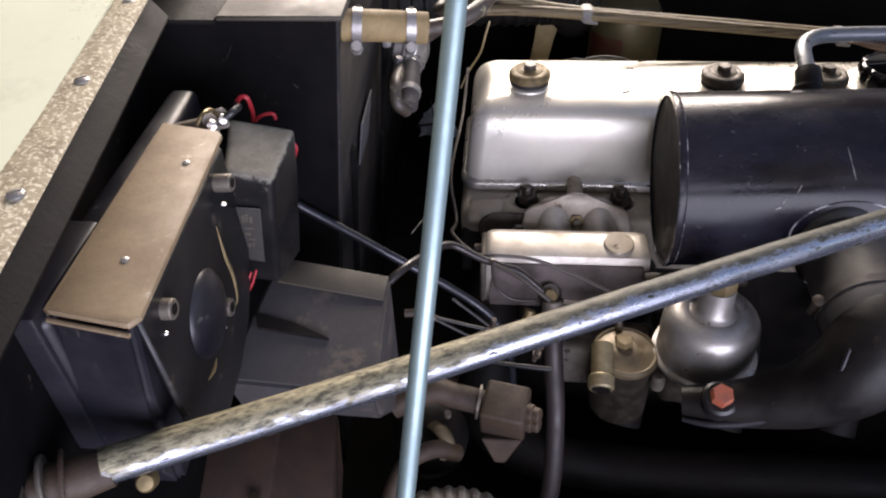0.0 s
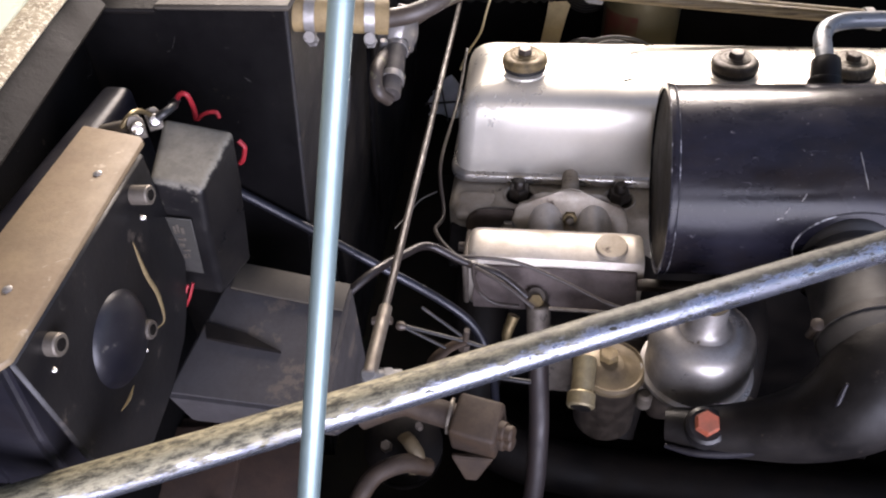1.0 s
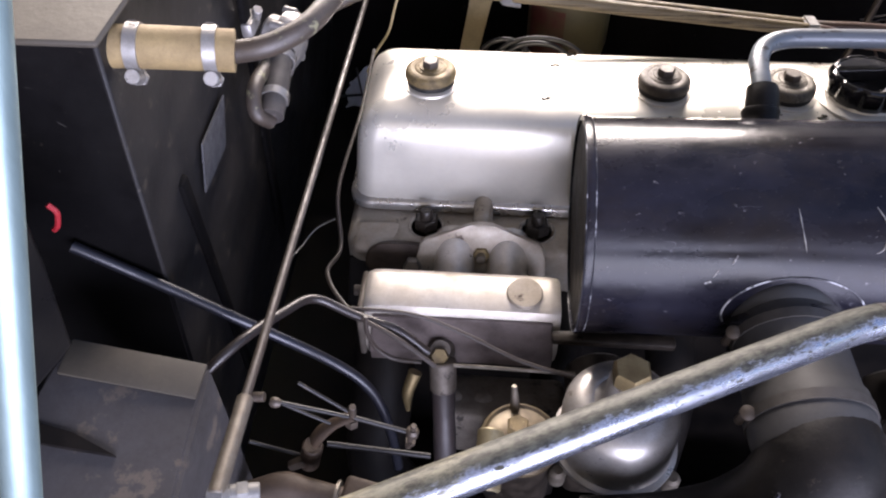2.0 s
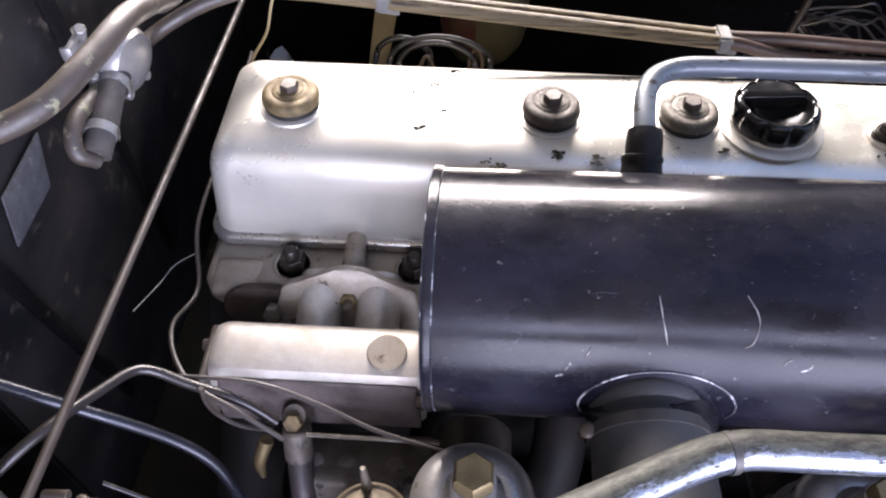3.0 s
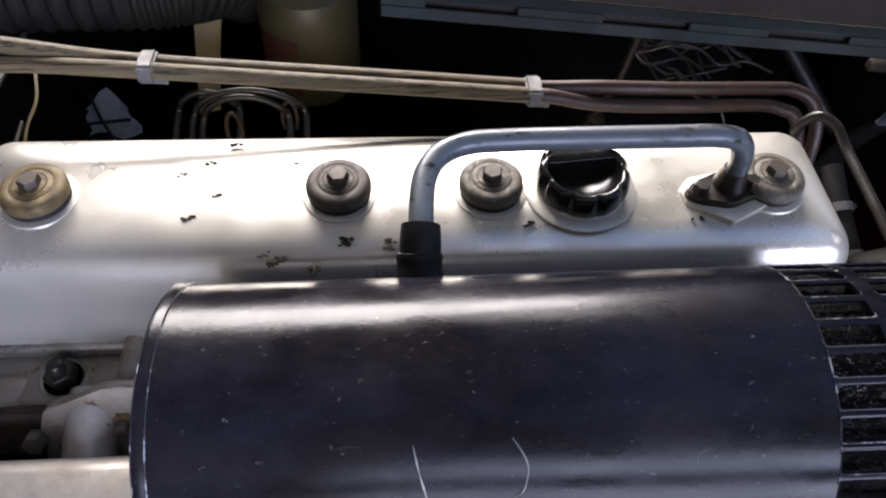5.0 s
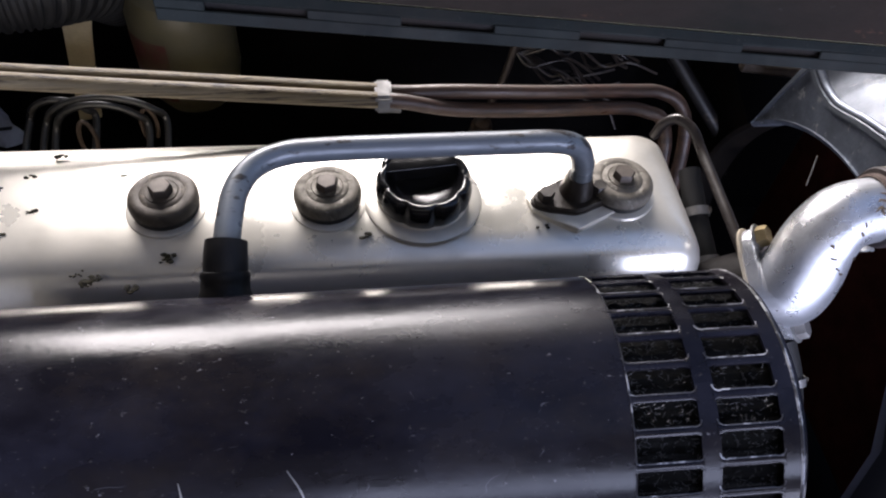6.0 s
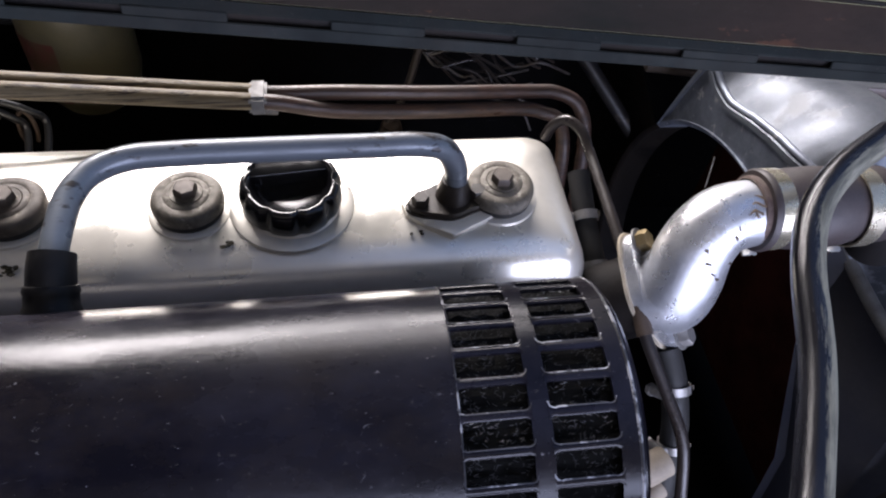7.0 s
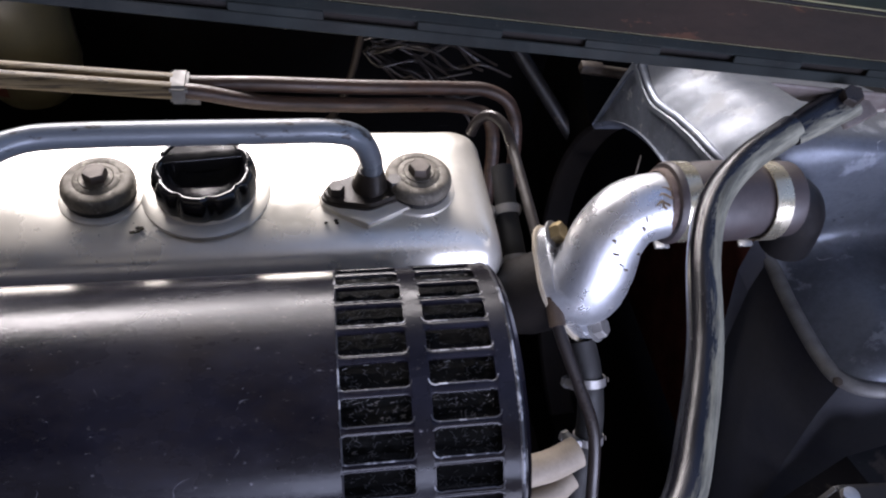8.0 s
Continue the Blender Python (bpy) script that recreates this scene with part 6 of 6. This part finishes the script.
def shroud():
    root = thing("fan_shroud", (0.76, 0.0, 0.45), "faded silver-blue sheet-metal fan shroud with a round opening", "shroud")
    cy, cz, r = 0.005, 0.655, 0.208
    # flat plate round the opening, with a turned-in rim
    prof = [(r, 0.0), (r + 0.0025, -0.001), (r + 0.0025, 0.004), (r, 0.030), (r - 0.002, 0.030), (r - 0.002, 0.002)]
    for a0, a1, mat, label in ((38, 98, M_SHROUDNECK, ""), (275, 398, M_BLOCK, "black painted lower rim")):
        bm = bmesh.new()
        faces_of(bm, [[V(0.740 + h, cy + k * math.cos(radians(a0 + (a1 - a0) * i / 60)), cz + k * math.sin(radians(a0 + (a1 - a0) * i / 60))) for k, h in prof] for i in range(61)])
        part("rim", bm, mat, root, label)
    # upper outline of the plate, from the far side over the top and down to the near side
    edge = smooth_path([(0.742, 0.168, 0.787), (0.742, 0.160, 0.815), (0.742, 0.151, 0.845), (0.742, 0.142, 0.872), (0.743, 0.136, 0.888), (0.744, 0.127, 0.8850), (0.745, 0.113, 0.880), (0.745, 0.098, 0.8795), (0.745, 0.086, 0.881), (0.745, 0.068, 0.888),
                        (0.745, 0.052, 0.895), (0.745, 0.034, 0.901), (0.745, 0.019, 0.906), (0.746, -0.004, 0.911), (0.752, -0.023, 0.912), (0.768, -0.034, 0.900),
                        (0.795, -0.035, 0.865), (0.818, -0.040, 0.826), (0.818, -0.085, 0.825), (0.819, -0.130, 0.826), (0.824, -0.150, 0.828), (0.845, -0.161, 0.832), (0.90, -0.168, 0.840), (1.0, -0.17, 0.85)], 6)
    bm = bmesh.new()
    plate = [p for p in edge if p.x < 0.765]
    ring = []
    for p in plate:
        d = V(0, p.y - cy, p.z - cz).normalized()
        ring.append(V(0.741, cy + d.y * (r + 0.001), cz + d.z * (r + 0.001)))
    faces_of(bm, [ring, plate], closed=False, cap0=False, cap1=False)
    bmesh.ops.solidify(bm, geom=bm.faces[:], thickness=0.0015)
    part("face_plate", bm, M_SHROUDNECK, root, "dark worn neck of the shroud")
    # cowl that runs forward from that outline to the radiator
    bm = bmesh.new()
    rows = []
    lip = edge[24:]
    for dx, dz in ((0.0, 0.0), (0.010, 0.010), (0.022, 0.021), (0.034, 0.029), (0.047, 0.0335), (0.062, 0.0350), (0.085, 0.0345), (0.16, 0.034), (0.30, 0.036)):
        rows.append([V(min(p.x + dx, max(1.04, p.x)), p.y - 0.10 * dx, p.z + dz * min(1.0, max(0.15, (1.02 - p.x) / 0.20)) + 0.003 * noise.noise(p * 14 + V(dx * 30, 0, 0))) for p in lip])
    faces_of(bm, rows, closed=False, cap0=False, cap1=False)
    bmesh.ops.solidify(bm, geom=bm.faces[:], thickness=0.0015)
    part("cowl", bm, M_SHROUD, root)
    part("seam", tube([p + V(0.001, 0, 0.001) for p in edge if p.x < 0.77][::4], 0.0030, seg=10), M_SHROUDNECK, root)
    # flat strip riveted along the outline, a little proud of the neck
    bm = bmesh.new()
    faces_of(bm, [[p.lerp(q, g) + V(-0.0035 - h, 0, 0) for p, q in zip(plate, ring)] for g, h in ((0.0, 0.0), (0.02, 0.0012), (0.13, 0.0012), (0.15, -0.001))], closed=False, cap0=False, cap1=False)
    bmesh.ops.solidify(bm, geom=bm.faces[:], thickness=0.0015)
    part("strip", bm, M_SHROUD, root, "pale metal strip along the shroud's seam")
    # plate below the opening, black
    bm = bmesh.new()
    low, out = [], []
    for i in range(33):
        t = radians(268 + 128 * i / 32)
        c, s = math.cos(t), math.sin(t)
        low.append(V(0.741, cy + (r + 0.001) * c, cz + (r + 0.001) * s))
        k = 1 / max(abs(c) / 0.34, abs(s) / 0.30)
        out.append(V(0.745, cy + k * c, cz + min(k * s, 0.17)))
    faces_of(bm, [low, out], closed=False, cap0=False, cap1=False)
    bmesh.ops.solidify(bm, geom=bm.faces[:], thickness=0.0015)
    part("lower_plate", bm, M_BLOCK, root, "black painted lower part of the shroud")
    return root


shroud()


def radiator():
    root = thing("radiator", (0.95, 0.0, 0.40), "dark reddish radiator core behind the fan opening", "radiator")
    part("core", box((0.955, 0.0, 0.64), (0.06, 0.62, 0.50), (0, 0, 0), 0.004), M_CORE, root)
    part("tank", box((0.95, 0.0, 0.935), (0.09, 0.64, 0.08), (0, 0, 0), 0.02, seg=4), M_SATIN, root)
    return root


radiator()


def inner_sheet():
    root = thing("radiator_side_panel", (0.80, -0.2, 0.5), "black side panel with a rolled and faded upper edge", "car body", kind="structure")
    bm = bmesh.new()
    rings = []
    for i in range(9):
        f = i / 8
        y = -0.195 - 0.34 * f
        rings.append([V(0.80 + 0.10 * f, y, 0.35), V(0.805 + 0.10 * f, y, 0.70), V(0.82 + 0.11 * f, y, 0.80 - 0.01 * f), V(0.87 + 0.11 * f, y, 0.83 - 0.02 * f), V(1.28, y, 0.86 - 0.03 * f)])
    faces_of(bm, rings, closed=False, cap0=False, cap1=False)
    bmesh.ops.solidify(bm, geom=bm.faces[:], thickness=0.002)
    part("sheet", bm, M_SATIN, root)
    bm = bmesh.new()
    rings = []
    for y, x, z in ((-0.026, 0.806, 0.842), (-0.040, 0.8165, 0.826), (-0.085, 0.816, 0.824), (-0.130, 0.817, 0.825), (-0.152, 0.824, 0.827), (-0.165, 0.845, 0.831), (-0.172, 0.90, 0.839), (-0.176, 1.0, 0.848)):
        rings.append([V(x, y, z), V(x - 0.004, min(y - 0.006, -0.034), z - 0.035), V(x - 0.010, min(y - 0.020, -0.066), z - 0.09), V(x - 0.014, min(y - 0.040, -0.130), 0.66), V(x - 0.014, min(y - 0.060, -0.19), 0.40)])
    faces_of(bm, rings, closed=False, cap0=False, cap1=False)
    bmesh.ops.solidify(bm, geom=bm.faces[:], thickness=0.002)
    part("inner_panel", bm, M_BLUEBLACK, root, "blue-black painted panel below the rolled edge")
    part("rolled_edge", tube([(0.798, -0.020, 0.860), (0.819, -0.030, 0.827), (0.817, -0.085, 0.825), (0.818, -0.130, 0.826), (0.824, -0.151, 0.828), (0.845, -0.163, 0.832), (0.90, -0.170, 0.840), (1.0, -0.172, 0.85)], 0.0056, seg=12), M_CLIP, root)
    part("screw", lathe([(0.0036, -0.002), (0.003, 0.0015), (0.001, 0.002)], (0.8145, -0.1545, 0.834), (-0.5, -0.3, 0.8), 14), M_BOLT, root)
    return root


inner_sheet()


single("split_pin", tube([(0.735, 0.0560, 0.8150), (0.7365, 0.0610, 0.8260), (0.7385, 0.0680, 0.8400)], 0.0007, seg=6), M_DIRTSTEEL, "thin bright wire inside the fan opening", "wire")


def front_bracket():
    root = thing("bonnet_bracket", (0.80, -0.02, 0.96), "flaking pinkish-brown bracket under the end of the hinge", "bracket")
    lip = [V(0.742, -0.0240, hinge_z(0.742) - 0.0105), V(0.862, -0.0240, hinge_z(0.862) - 0.0105), V(0.862, -0.0190, hinge_z(0.862) - 0.030), V(0.775, -0.0180, hinge_z(0.775) - 0.026)]
    part("plate", sheet(lip, 0.003), M_BRACKET, root)
    part("tongue", box((0.808, -0.030, 0.9745), (0.034, 0.022, 0.005), (18, 0, 25), 0.002), M_BRACKET, root)
    return root


M_BRACKET = material("flaking_grey_brown_paint", (0.11, 0.095, 0.085), 0.6, 0.0, (0.06, 0.04, 0.036), 40, 0.9, 0.3, 0.2, spots=(0.24, 0.22, 0.19), spot_scale=40, spot_size=0.36)
front_bracket()

bm = tube([(0.586, 0.074, 0.862), (0.590, 0.074, 0.875), (0.598, 0.070, 0.8845), (0.607, 0.058, 0.884), (0.611, 0.040, 0.877), (0.612, 0.0, 0.874), (0.6125, -0.03, 0.872), (0.6140, -0.075, 0.866), (0.6165, -0.105, 0.853), (0.6280, -0.140, 0.831), (0.6365, -0.168, 0.812), (0.635, -0.20, 0.78)], 0.0042, seg=12)
single("capillary_pipe", bm, M_DARKPIPE, "thin grey-brown pipe bent round the front of the cover", "pipe")
bm = tube([(0.6133, -0.062, 0.8680), (0.6145, -0.082, 0.8632), (0.6168, -0.107, 0.8522)], 0.0058, seg=14)
single("pipe_sleeve", bm, M_RUST, "short rusty sleeve on the thin pipe", "sleeve")


def lower_hoses():
    root = thing("bypass_hose", (0.64, -0.14, 0.70), "black bypass hose with two screw clips below the elbow", "hose")
    part("hose", tube([(0.640, -0.105, 0.83), (0.645, -0.125, 0.812), (0.646, -0.150, 0.785), (0.640, -0.18, 0.74)], 0.0095, seg=18), M_RUBBER, root)
    hose_clamp((0.646, -0.127, 0.810), (0.05, -0.7, -0.7), 0.0097, root, width=0.006, screw=(-1, -0.2, 0.2), mat=M_BRIGHTCLIP)
    hose_clamp((0.6455, -0.155, 0.778), (0, -0.6, -0.8), 0.0097, root, width=0.006, screw=(-1, -0.2, 0.2), mat=M_BRIGHTCLIP)
    root = thing("small_hose", (0.605, 0.0, 0.80), "black rubber hose with silver clips beside the cover", "hose")
    part("hose", tube([(0.604, 0.035, 0.862), (0.605, 0.0, 0.845), (0.608, -0.035, 0.828), (0.612, -0.06, 0.80)], 0.0085, seg=16), M_RUBBER, root)
    hose_clamp((0.605, 0.003, 0.847), (0.02, -1, -0.45), 0.0087, root, width=0.007, screw=(-1, 0, -0.3), mat=M_BRIGHTCLIP)
    hose_clamp((0.6075, -0.032, 0.830), (0.05, -1, -0.5), 0.0087, root, width=0.007, screw=(-1, 0, -0.3), mat=M_BRIGHTCLIP)
    root = thing("outlet_pipe", (0.60, -0.18, 0.76), "pair of pale cream painted pipes below the air cleaner", "pipe")
    part("pipe", tube([(0.55, -0.185, 0.793), (0.60, -0.182, 0.798), (0.626, -0.174, 0.800)], 0.0105, seg=20), M_BEIGE, root)
    part("pipe", tube([(0.55, -0.200, 0.778), (0.60, -0.197, 0.783), (0.622, -0.186, 0.786)], 0.008, seg=18), M_BEIGE, root)


lower_hoses()


def junction_box():
    root = thing("junction_box", (0.77, -0.25, 0.82), "small black box with chromed corner screws", "electrical box")
    part("case", box((0.791, -0.268, 0.850), (0.090, 0.060, 0.040), (0, 0, -3), 0.004), M_SATIN, root)
    for dx in (-0.0385, 0.0385):
        part("screw", lathe([(0.0055, 0), (0.005, 0.003), (0.001, 0.004)], (0.791 + dx, -0.2445, 0.870), (0, 0, 1), 14), M_STEEL, root, "bright screw head")
    for k in range(5):
        part("rib", box((0.7475 + 0.0022 * k, -0.2385, 0.858), (0.0012, 0.003, 0.022), (0, 0, -3), 0.0004, seg=1), M_CLIP, root)
    return root


junction_box()


# ---- far side of the bay ----
def washer_jar():
    c = V(0.159, 0.372, 0.70)
    root = thing("washer_jar", (c.x, c.y, 0.66), "yellowed round jar with a faded red label", "jar")
    part("jar", lathe([(0.040, -0.03), (0.052, -0.01), (0.056, 0.01), (0.056, 0.09), (0.048, 0.11), (0.034, 0.116)], c, (0, 0, 1), 36), M_JAR, root)
    bm = bmesh.new()
    rings = []
    for z in (0.700, 0.775):
        rings.append([V(c.x + 0.0568 * math.cos(t), c.y + 0.0568 * math.sin(t), z) for t in [radians(200 + 5 * i) for i in range(13)]])
    faces_of(bm, rings, closed=False, cap0=False, cap1=False)
    part("label_band", bm, M_REDLABEL, root, "faded red and brown label")
    return root


M_REDLABEL = material("faded_red_label", (0.07, 0.016, 0.012), 0.6, 0.0, (0.07, 0.05, 0.025), 45, 1.0, 0.3, 0.1)
washer_jar()


def ribbed_hose():
    root = thing("air_hose", (-0.1, 0.30, 0.78), "thick black ribbed air hose along the far side", "hose")
    bm = bmesh.new()
    path = smooth_path([(-0.20, 0.300, 0.845), (-0.10, 0.305, 0.848), (0.0, 0.31, 0.846), (0.045, 0.325, 0.842), (0.075, 0.37, 0.82), (0.08, 0.43, 0.77)], 22)
    rings, x = [], None
    for i, p in enumerate(path):
        d = (path[min(i + 1, len(path) - 1)] - path[max(i - 1, 0)]).normalized()
        x = (x - d * x.dot(d)).normalized() if x else frame_of(d)[0]
        y = d.cross(x)
        k = 0.0385 + (0.0028 if i % 4 < 2 else 0.0)
        rings.append([p + (x * math.cos(2 * math.pi * a / 28) + y * math.sin(2 * math.pi * a / 28)) * k for a in range(28)])
    faces_of(bm, rings)
    part("hose", bm, M_RUBBER, root, sharp=25)
    return root


ribbed_hose()

bm = bmesh.new()
rings = []
for x0, x1, y, z in ((0.022, 0.060, 0.404, 0.765), (0.018, 0.050, 0.401, 0.73), (0.008, 0.038, 0.400, 0.67), (-0.003, 0.025, 0.400, 0.60)):
    rings.append([V(x0, y, z), V(x1, y, z + 0.006), V(x1, y + 0.003, z + 0.006), V(x0, y + 0.003, z)])
faces_of(bm, rings)
single("strap", bm, M_YELLOWSTRAP, "yellowed flat strap hanging on the far inner wing", "strap")


def coil_leads():
    for k, (x0, x1, top) in enumerate(((0.066, 0.150, 0.803), (0.056, 0.166, 0.806), (0.040, 0.100, 0.799))):
        cx, half = (x0 + x1) / 2, (x1 - x0) / 2
        pts = [V(cx - half, 0.140, 0.745), V(cx - half * 1.02, 0.180, 0.765)] + [V(cx + half * math.cos(t), 0.195 + 0.006 * k, 0.770 + (top - 0.770) * math.sin(t)) for t in [math.pi * (0.95 - 0.9 * i / 6) for i in range(7)]] + [V(cx + half, 0.160, 0.755), V(cx + half, 0.112, 0.742)]
        single("plug_lead", tube(pts, 0.0034, seg=10), M_BLACKWIRE, "black ignition lead arched behind the rocker cover", "cable", group="ignition leads")
    for c, h in (((0.150, 0.196, 0.775), 0.018), ((0.098, 0.178, 0.775), 0.020)):
        pts = [V(*c) + V(0.007 * math.cos(t), 0.003 * math.sin(t), h * math.sin(t)) for t in [math.pi * (-0.25 + 1.5 * i / 10) for i in range(11)]]
        single("wire_clip", tube(pts, 0.0021, seg=8), M_RUST, "coppery spring wire clip behind the cover", "clip", group="wire clips behind the cover")


coil_leads()


def checked_cloth():
    root = thing("checked_cloth", (-0.15, 0.47, 0.50), "bluish-white cloth scrap crossed by dark tapes", "cloth")
    bm = bmesh.new()
    rings = []
    for i in range(7):
        f = i / 6
        rings.append([V(-0.195 + 0.075 * f + 0.02 * g * (0.5 - f) + 0.004 * math.sin(g * 9), 0.47 + 0.008 * math.sin(f * 7 + g * 3), 0.497 + g * (0.088 - 0.06 * abs(f - 0.6))) for g in [j / 6 for j in range(7)]])
    faces_of(bm, rings, closed=False, cap0=False, cap1=False)
    bmesh.ops.solidify(bm, geom=bm.faces[:], thickness=0.0015)
    part("cloth", bm, M_WHITE, root)
    for a, b in (((-0.166, 0.460, 0.585), (-0.155, 0.456, 0.497)), ((-0.196, 0.458, 0.530), (-0.122, 0.458, 0.538))):
        part("tape", tube([V(*a), V(*a).lerp(V(*b), 0.5) + V(0, -0.004, 0.003), V(*b)], 0.0036, seg=8, squash=0.4), M_BLACKWIRE, root)
    return root


checked_cloth()


def loom():
    rng = random.Random(4)
    for k in range(14):
        a = V(0.525 + 0.006 * rng.uniform(-1, 1), 0.31 + 0.01 * rng.uniform(-1, 1), 0.775 + 0.008 * rng.uniform(-1, 1))
        pts = [a]
        for i in range(5):
            pts.append(pts[-1] + V(0.026 + 0.014 * rng.uniform(-1, 1), 0.010 * rng.uniform(-1, 1), -0.008 + 0.022 * rng.uniform(-1, 1)))
        single("loom_wire", tube(pts, 0.0016, seg=7, steps=5), M_BROWNWIRE if k % 3 else M_DARKPIPE, "old stiff wire in a loose tangle under the bonnet", "cable", group="loose wires on the far side")
    single("drop_cable", tube([(0.520, 0.285, 0.86), (0.515, 0.285, 0.80), (0.50, 0.275, 0.74), (0.47, 0.265, 0.68)], 0.0042, seg=10), M_BROWNWIRE, "brown cable running down behind the engine", "cable")
    root = thing("coil_terminal", (0.487, 0.270, 0.62), "coppery terminal with a red cap behind the engine", "electrical part")
    part("body", lathe([(0.020, 0), (0.020, 0.055), (0.012, 0.062), (0.010, 0.075)], (0.487, 0.275, 0.62), (0, 0, 1), 24), M_BLOCK, root)
    part("cap", lathe([(0.012, 0.0), (0.013, 0.006), (0.010, 0.016), (0.004, 0.018)], (0.487, 0.271, 0.690), (0, -0.2, 1), 18), M_RUST, root)


loom()

bm = rod((0.725, 0.205, 0.828), (0.79, 0.20, 0.822), 0.0055, seg=12)
box((0.735, 0.204, 0.829), (0.024, 0.010, 0.010), (0, 5, 0), 0.002, bm)
single("latch_pin", bm, M_BOLT, "dirty steel latch pin under the bonnet", "latch")
single("stay_strut", rod((0.66, 0.30, 0.82), (0.75, 0.22, 0.72), 0.008, seg=12), M_SATIN, "black strut on the far side of the bay", "strut")


# ---- low down on the near side ----
def low_fittings():
    root = thing("pipe_union_block", (-0.022, -0.35, 0.70), "rusty brown union block with pipe fittings", "fitting")
    part("block", box((-0.019, -0.357, 0.748), (0.040, 0.038, 0.036), (8, 0, -12), 0.004, seg=3), M_RUST, root)
    part("tab", prism([(-0.018, 0.0), (0.018, 0.0), (0.004, -0.026), (-0.006, -0.026)], 0.006, Matrix.Translation((-0.022, -0.374, 0.733)) @ Matrix.Rotation(radians(75), 4, "X"), 0.0015), M_RUST, root)
    part("tab_bolt", lathe([(0.005, 0), (0.005, 0.003), (0.003, 0.005)], (-0.023, -0.378, 0.720), (0, -0.9, 0.3), 14), M_DIRTSTEEL, root)
    part("washer", lathe([(0.008, 0), (0.0155, 0.0006), (0.0155, 0.0030), (0.008, 0.0036)], (-0.041, -0.352, 0.752), (-1, 0.1, 0.1), 22, cap=False), M_DIRTSTEEL, root, "pale washer")
    part("pipe", tube([(-0.038, -0.353, 0.752), (-0.065, -0.349, 0.756), (-0.085, -0.347, 0.758), (-0.12, -0.355, 0.745)], 0.0115, seg=16), M_RUST, root)
    for dz in (0.0, 0.014):
        fit = part("fitting", lathe([(0.0085, 0), (0.0085, 0.006), (0.0068, 0.007), (0.0068, 0.012), (0.005, 0.0135)], (-0.001, -0.364, 0.742 + dz), (1, -0.4, 0.15), 16), M_RUST, root)
    root = thing("exhaust_manifold", (0.1, -0.2, 0.5), "oily black cast exhaust manifold below the carburettors", "manifold")
    part("log", tube([(-0.03, -0.13, 0.72), (-0.035, -0.19, 0.65), (-0.03, -0.24, 0.56), (0.1, -0.25, 0.50), (0.45, -0.25, 0.49)], 0.030, seg=20), M_BLOCK, root)
    part("flange", box((-0.03, -0.118, 0.728), (0.085, 0.014, 0.05), (-35, 0, 0), 0.004), M_BLOCK, root)
    for x in (0.13, 0.24, 0.36):
        part("branch", tube([(x, -0.10, 0.70), (x, -0.18, 0.66), (x - 0.02, -0.25, 0.59)], 0.024, seg=16), M_BLOCK, root)
    root = thing("steering_box", (-0.215, -0.40, 0.58), "red-brown primed steering box low in the bay", "steering box")
    part("case", box((-0.250, -0.405, 0.655), (0.150, 0.13, 0.10), (0, 4, 8), 0.006, seg=2), M_BROWNPANEL, root)
    part("cover", box((-0.268, -0.405, 0.709), (0.085, 0.095, 0.010), (0, 4, 8), 0.003, seg=2), M_BROWNPANEL, root)
    for dx, dy in ((-0.034, -0.038), (0.034, -0.030), (-0.038, 0.034), (0.030, 0.040)):
        part("bolt", hexagon((-0.268 + dx, -0.405 + dy, 0.711 - dx * 0.07), (-0.268 + dx, -0.405 + dy, 0.719 - dx * 0.07), 0.0058), M_RUST, root)
    root = thing("fuel_pump", (-0.09, -0.36, 0.66), "oily dark pump body with two small rusty bolts", "pump")
    part("body", lathe([(0.030, -0.05), (0.036, -0.04), (0.036, -0.006), (0.030, 0.000), (0.018, 0.008)], (-0.088, -0.350, 0.700), (0.1, -0.35, 0.9), 28), M_BLOCK, root)
    for x, y, z, r in ((-0.0995, -0.362, 0.716, 0.0052), (-0.072, -0.346, 0.727, 0.0034)):
        part("bolt", hexagon((x, y, z - 0.006), (x, y - 0.003, z + 0.003), r), M_DULL, root)
    part("strap", tube([(-0.086, -0.352, 0.716), (-0.078, -0.362, 0.722), (-0.070, -0.372, 0.716), (-0.072, -0.380, 0.702)], 0.0065, seg=10, squash=0.35), M_LIDBROWN, root, "small rusty strap")
    single("chassis_rail", box((0.3, -0.50, 0.52), (1.6, 0.10, 0.14), (0, 0, 0), 0.01), M_BLOCK, "oily black chassis rail along the bay", "chassis", kind="structure")
    bm = bmesh.new()
    path = smooth_path([(-0.125, -0.445, 0.670), (-0.100, -0.436, 0.694), (-0.067, -0.428, 0.702), (-0.034, -0.430, 0.696), (0.005, -0.44, 0.67)], 14)
    rings, x = [], None
    for i, p in enumerate(path):
        d = (path[min(i + 1, len(path) - 1)] - path[max(i - 1, 0)]).normalized()
        x = (x - d * x.dot(d)).normalized() if x else frame_of(d)[0]
        y = d.cross(x)
        k = 0.0165 + (0.0022 if i % 4 < 2 else 0.0)
        rings.append([p + (x * math.cos(2 * math.pi * a / 20) + y * math.sin(2 * math.pi * a / 20)) * k for a in range(20)])
    faces_of(bm, rings)
    single("demister_hose", bm, M_BEIGE, "beige ribbed hose low beside the chassis", "hose", sharp=25)
    single("return_pipe", tube([(-0.128, -0.455, 0.665), (-0.118, -0.428, 0.705), (-0.105, -0.400, 0.722), (-0.082, -0.382, 0.720), (-0.062, -0.372, 0.700)], 0.0080, seg=14), M_RUST, "bent rusty pipe below the brace tube", "pipe")


low_fittings()
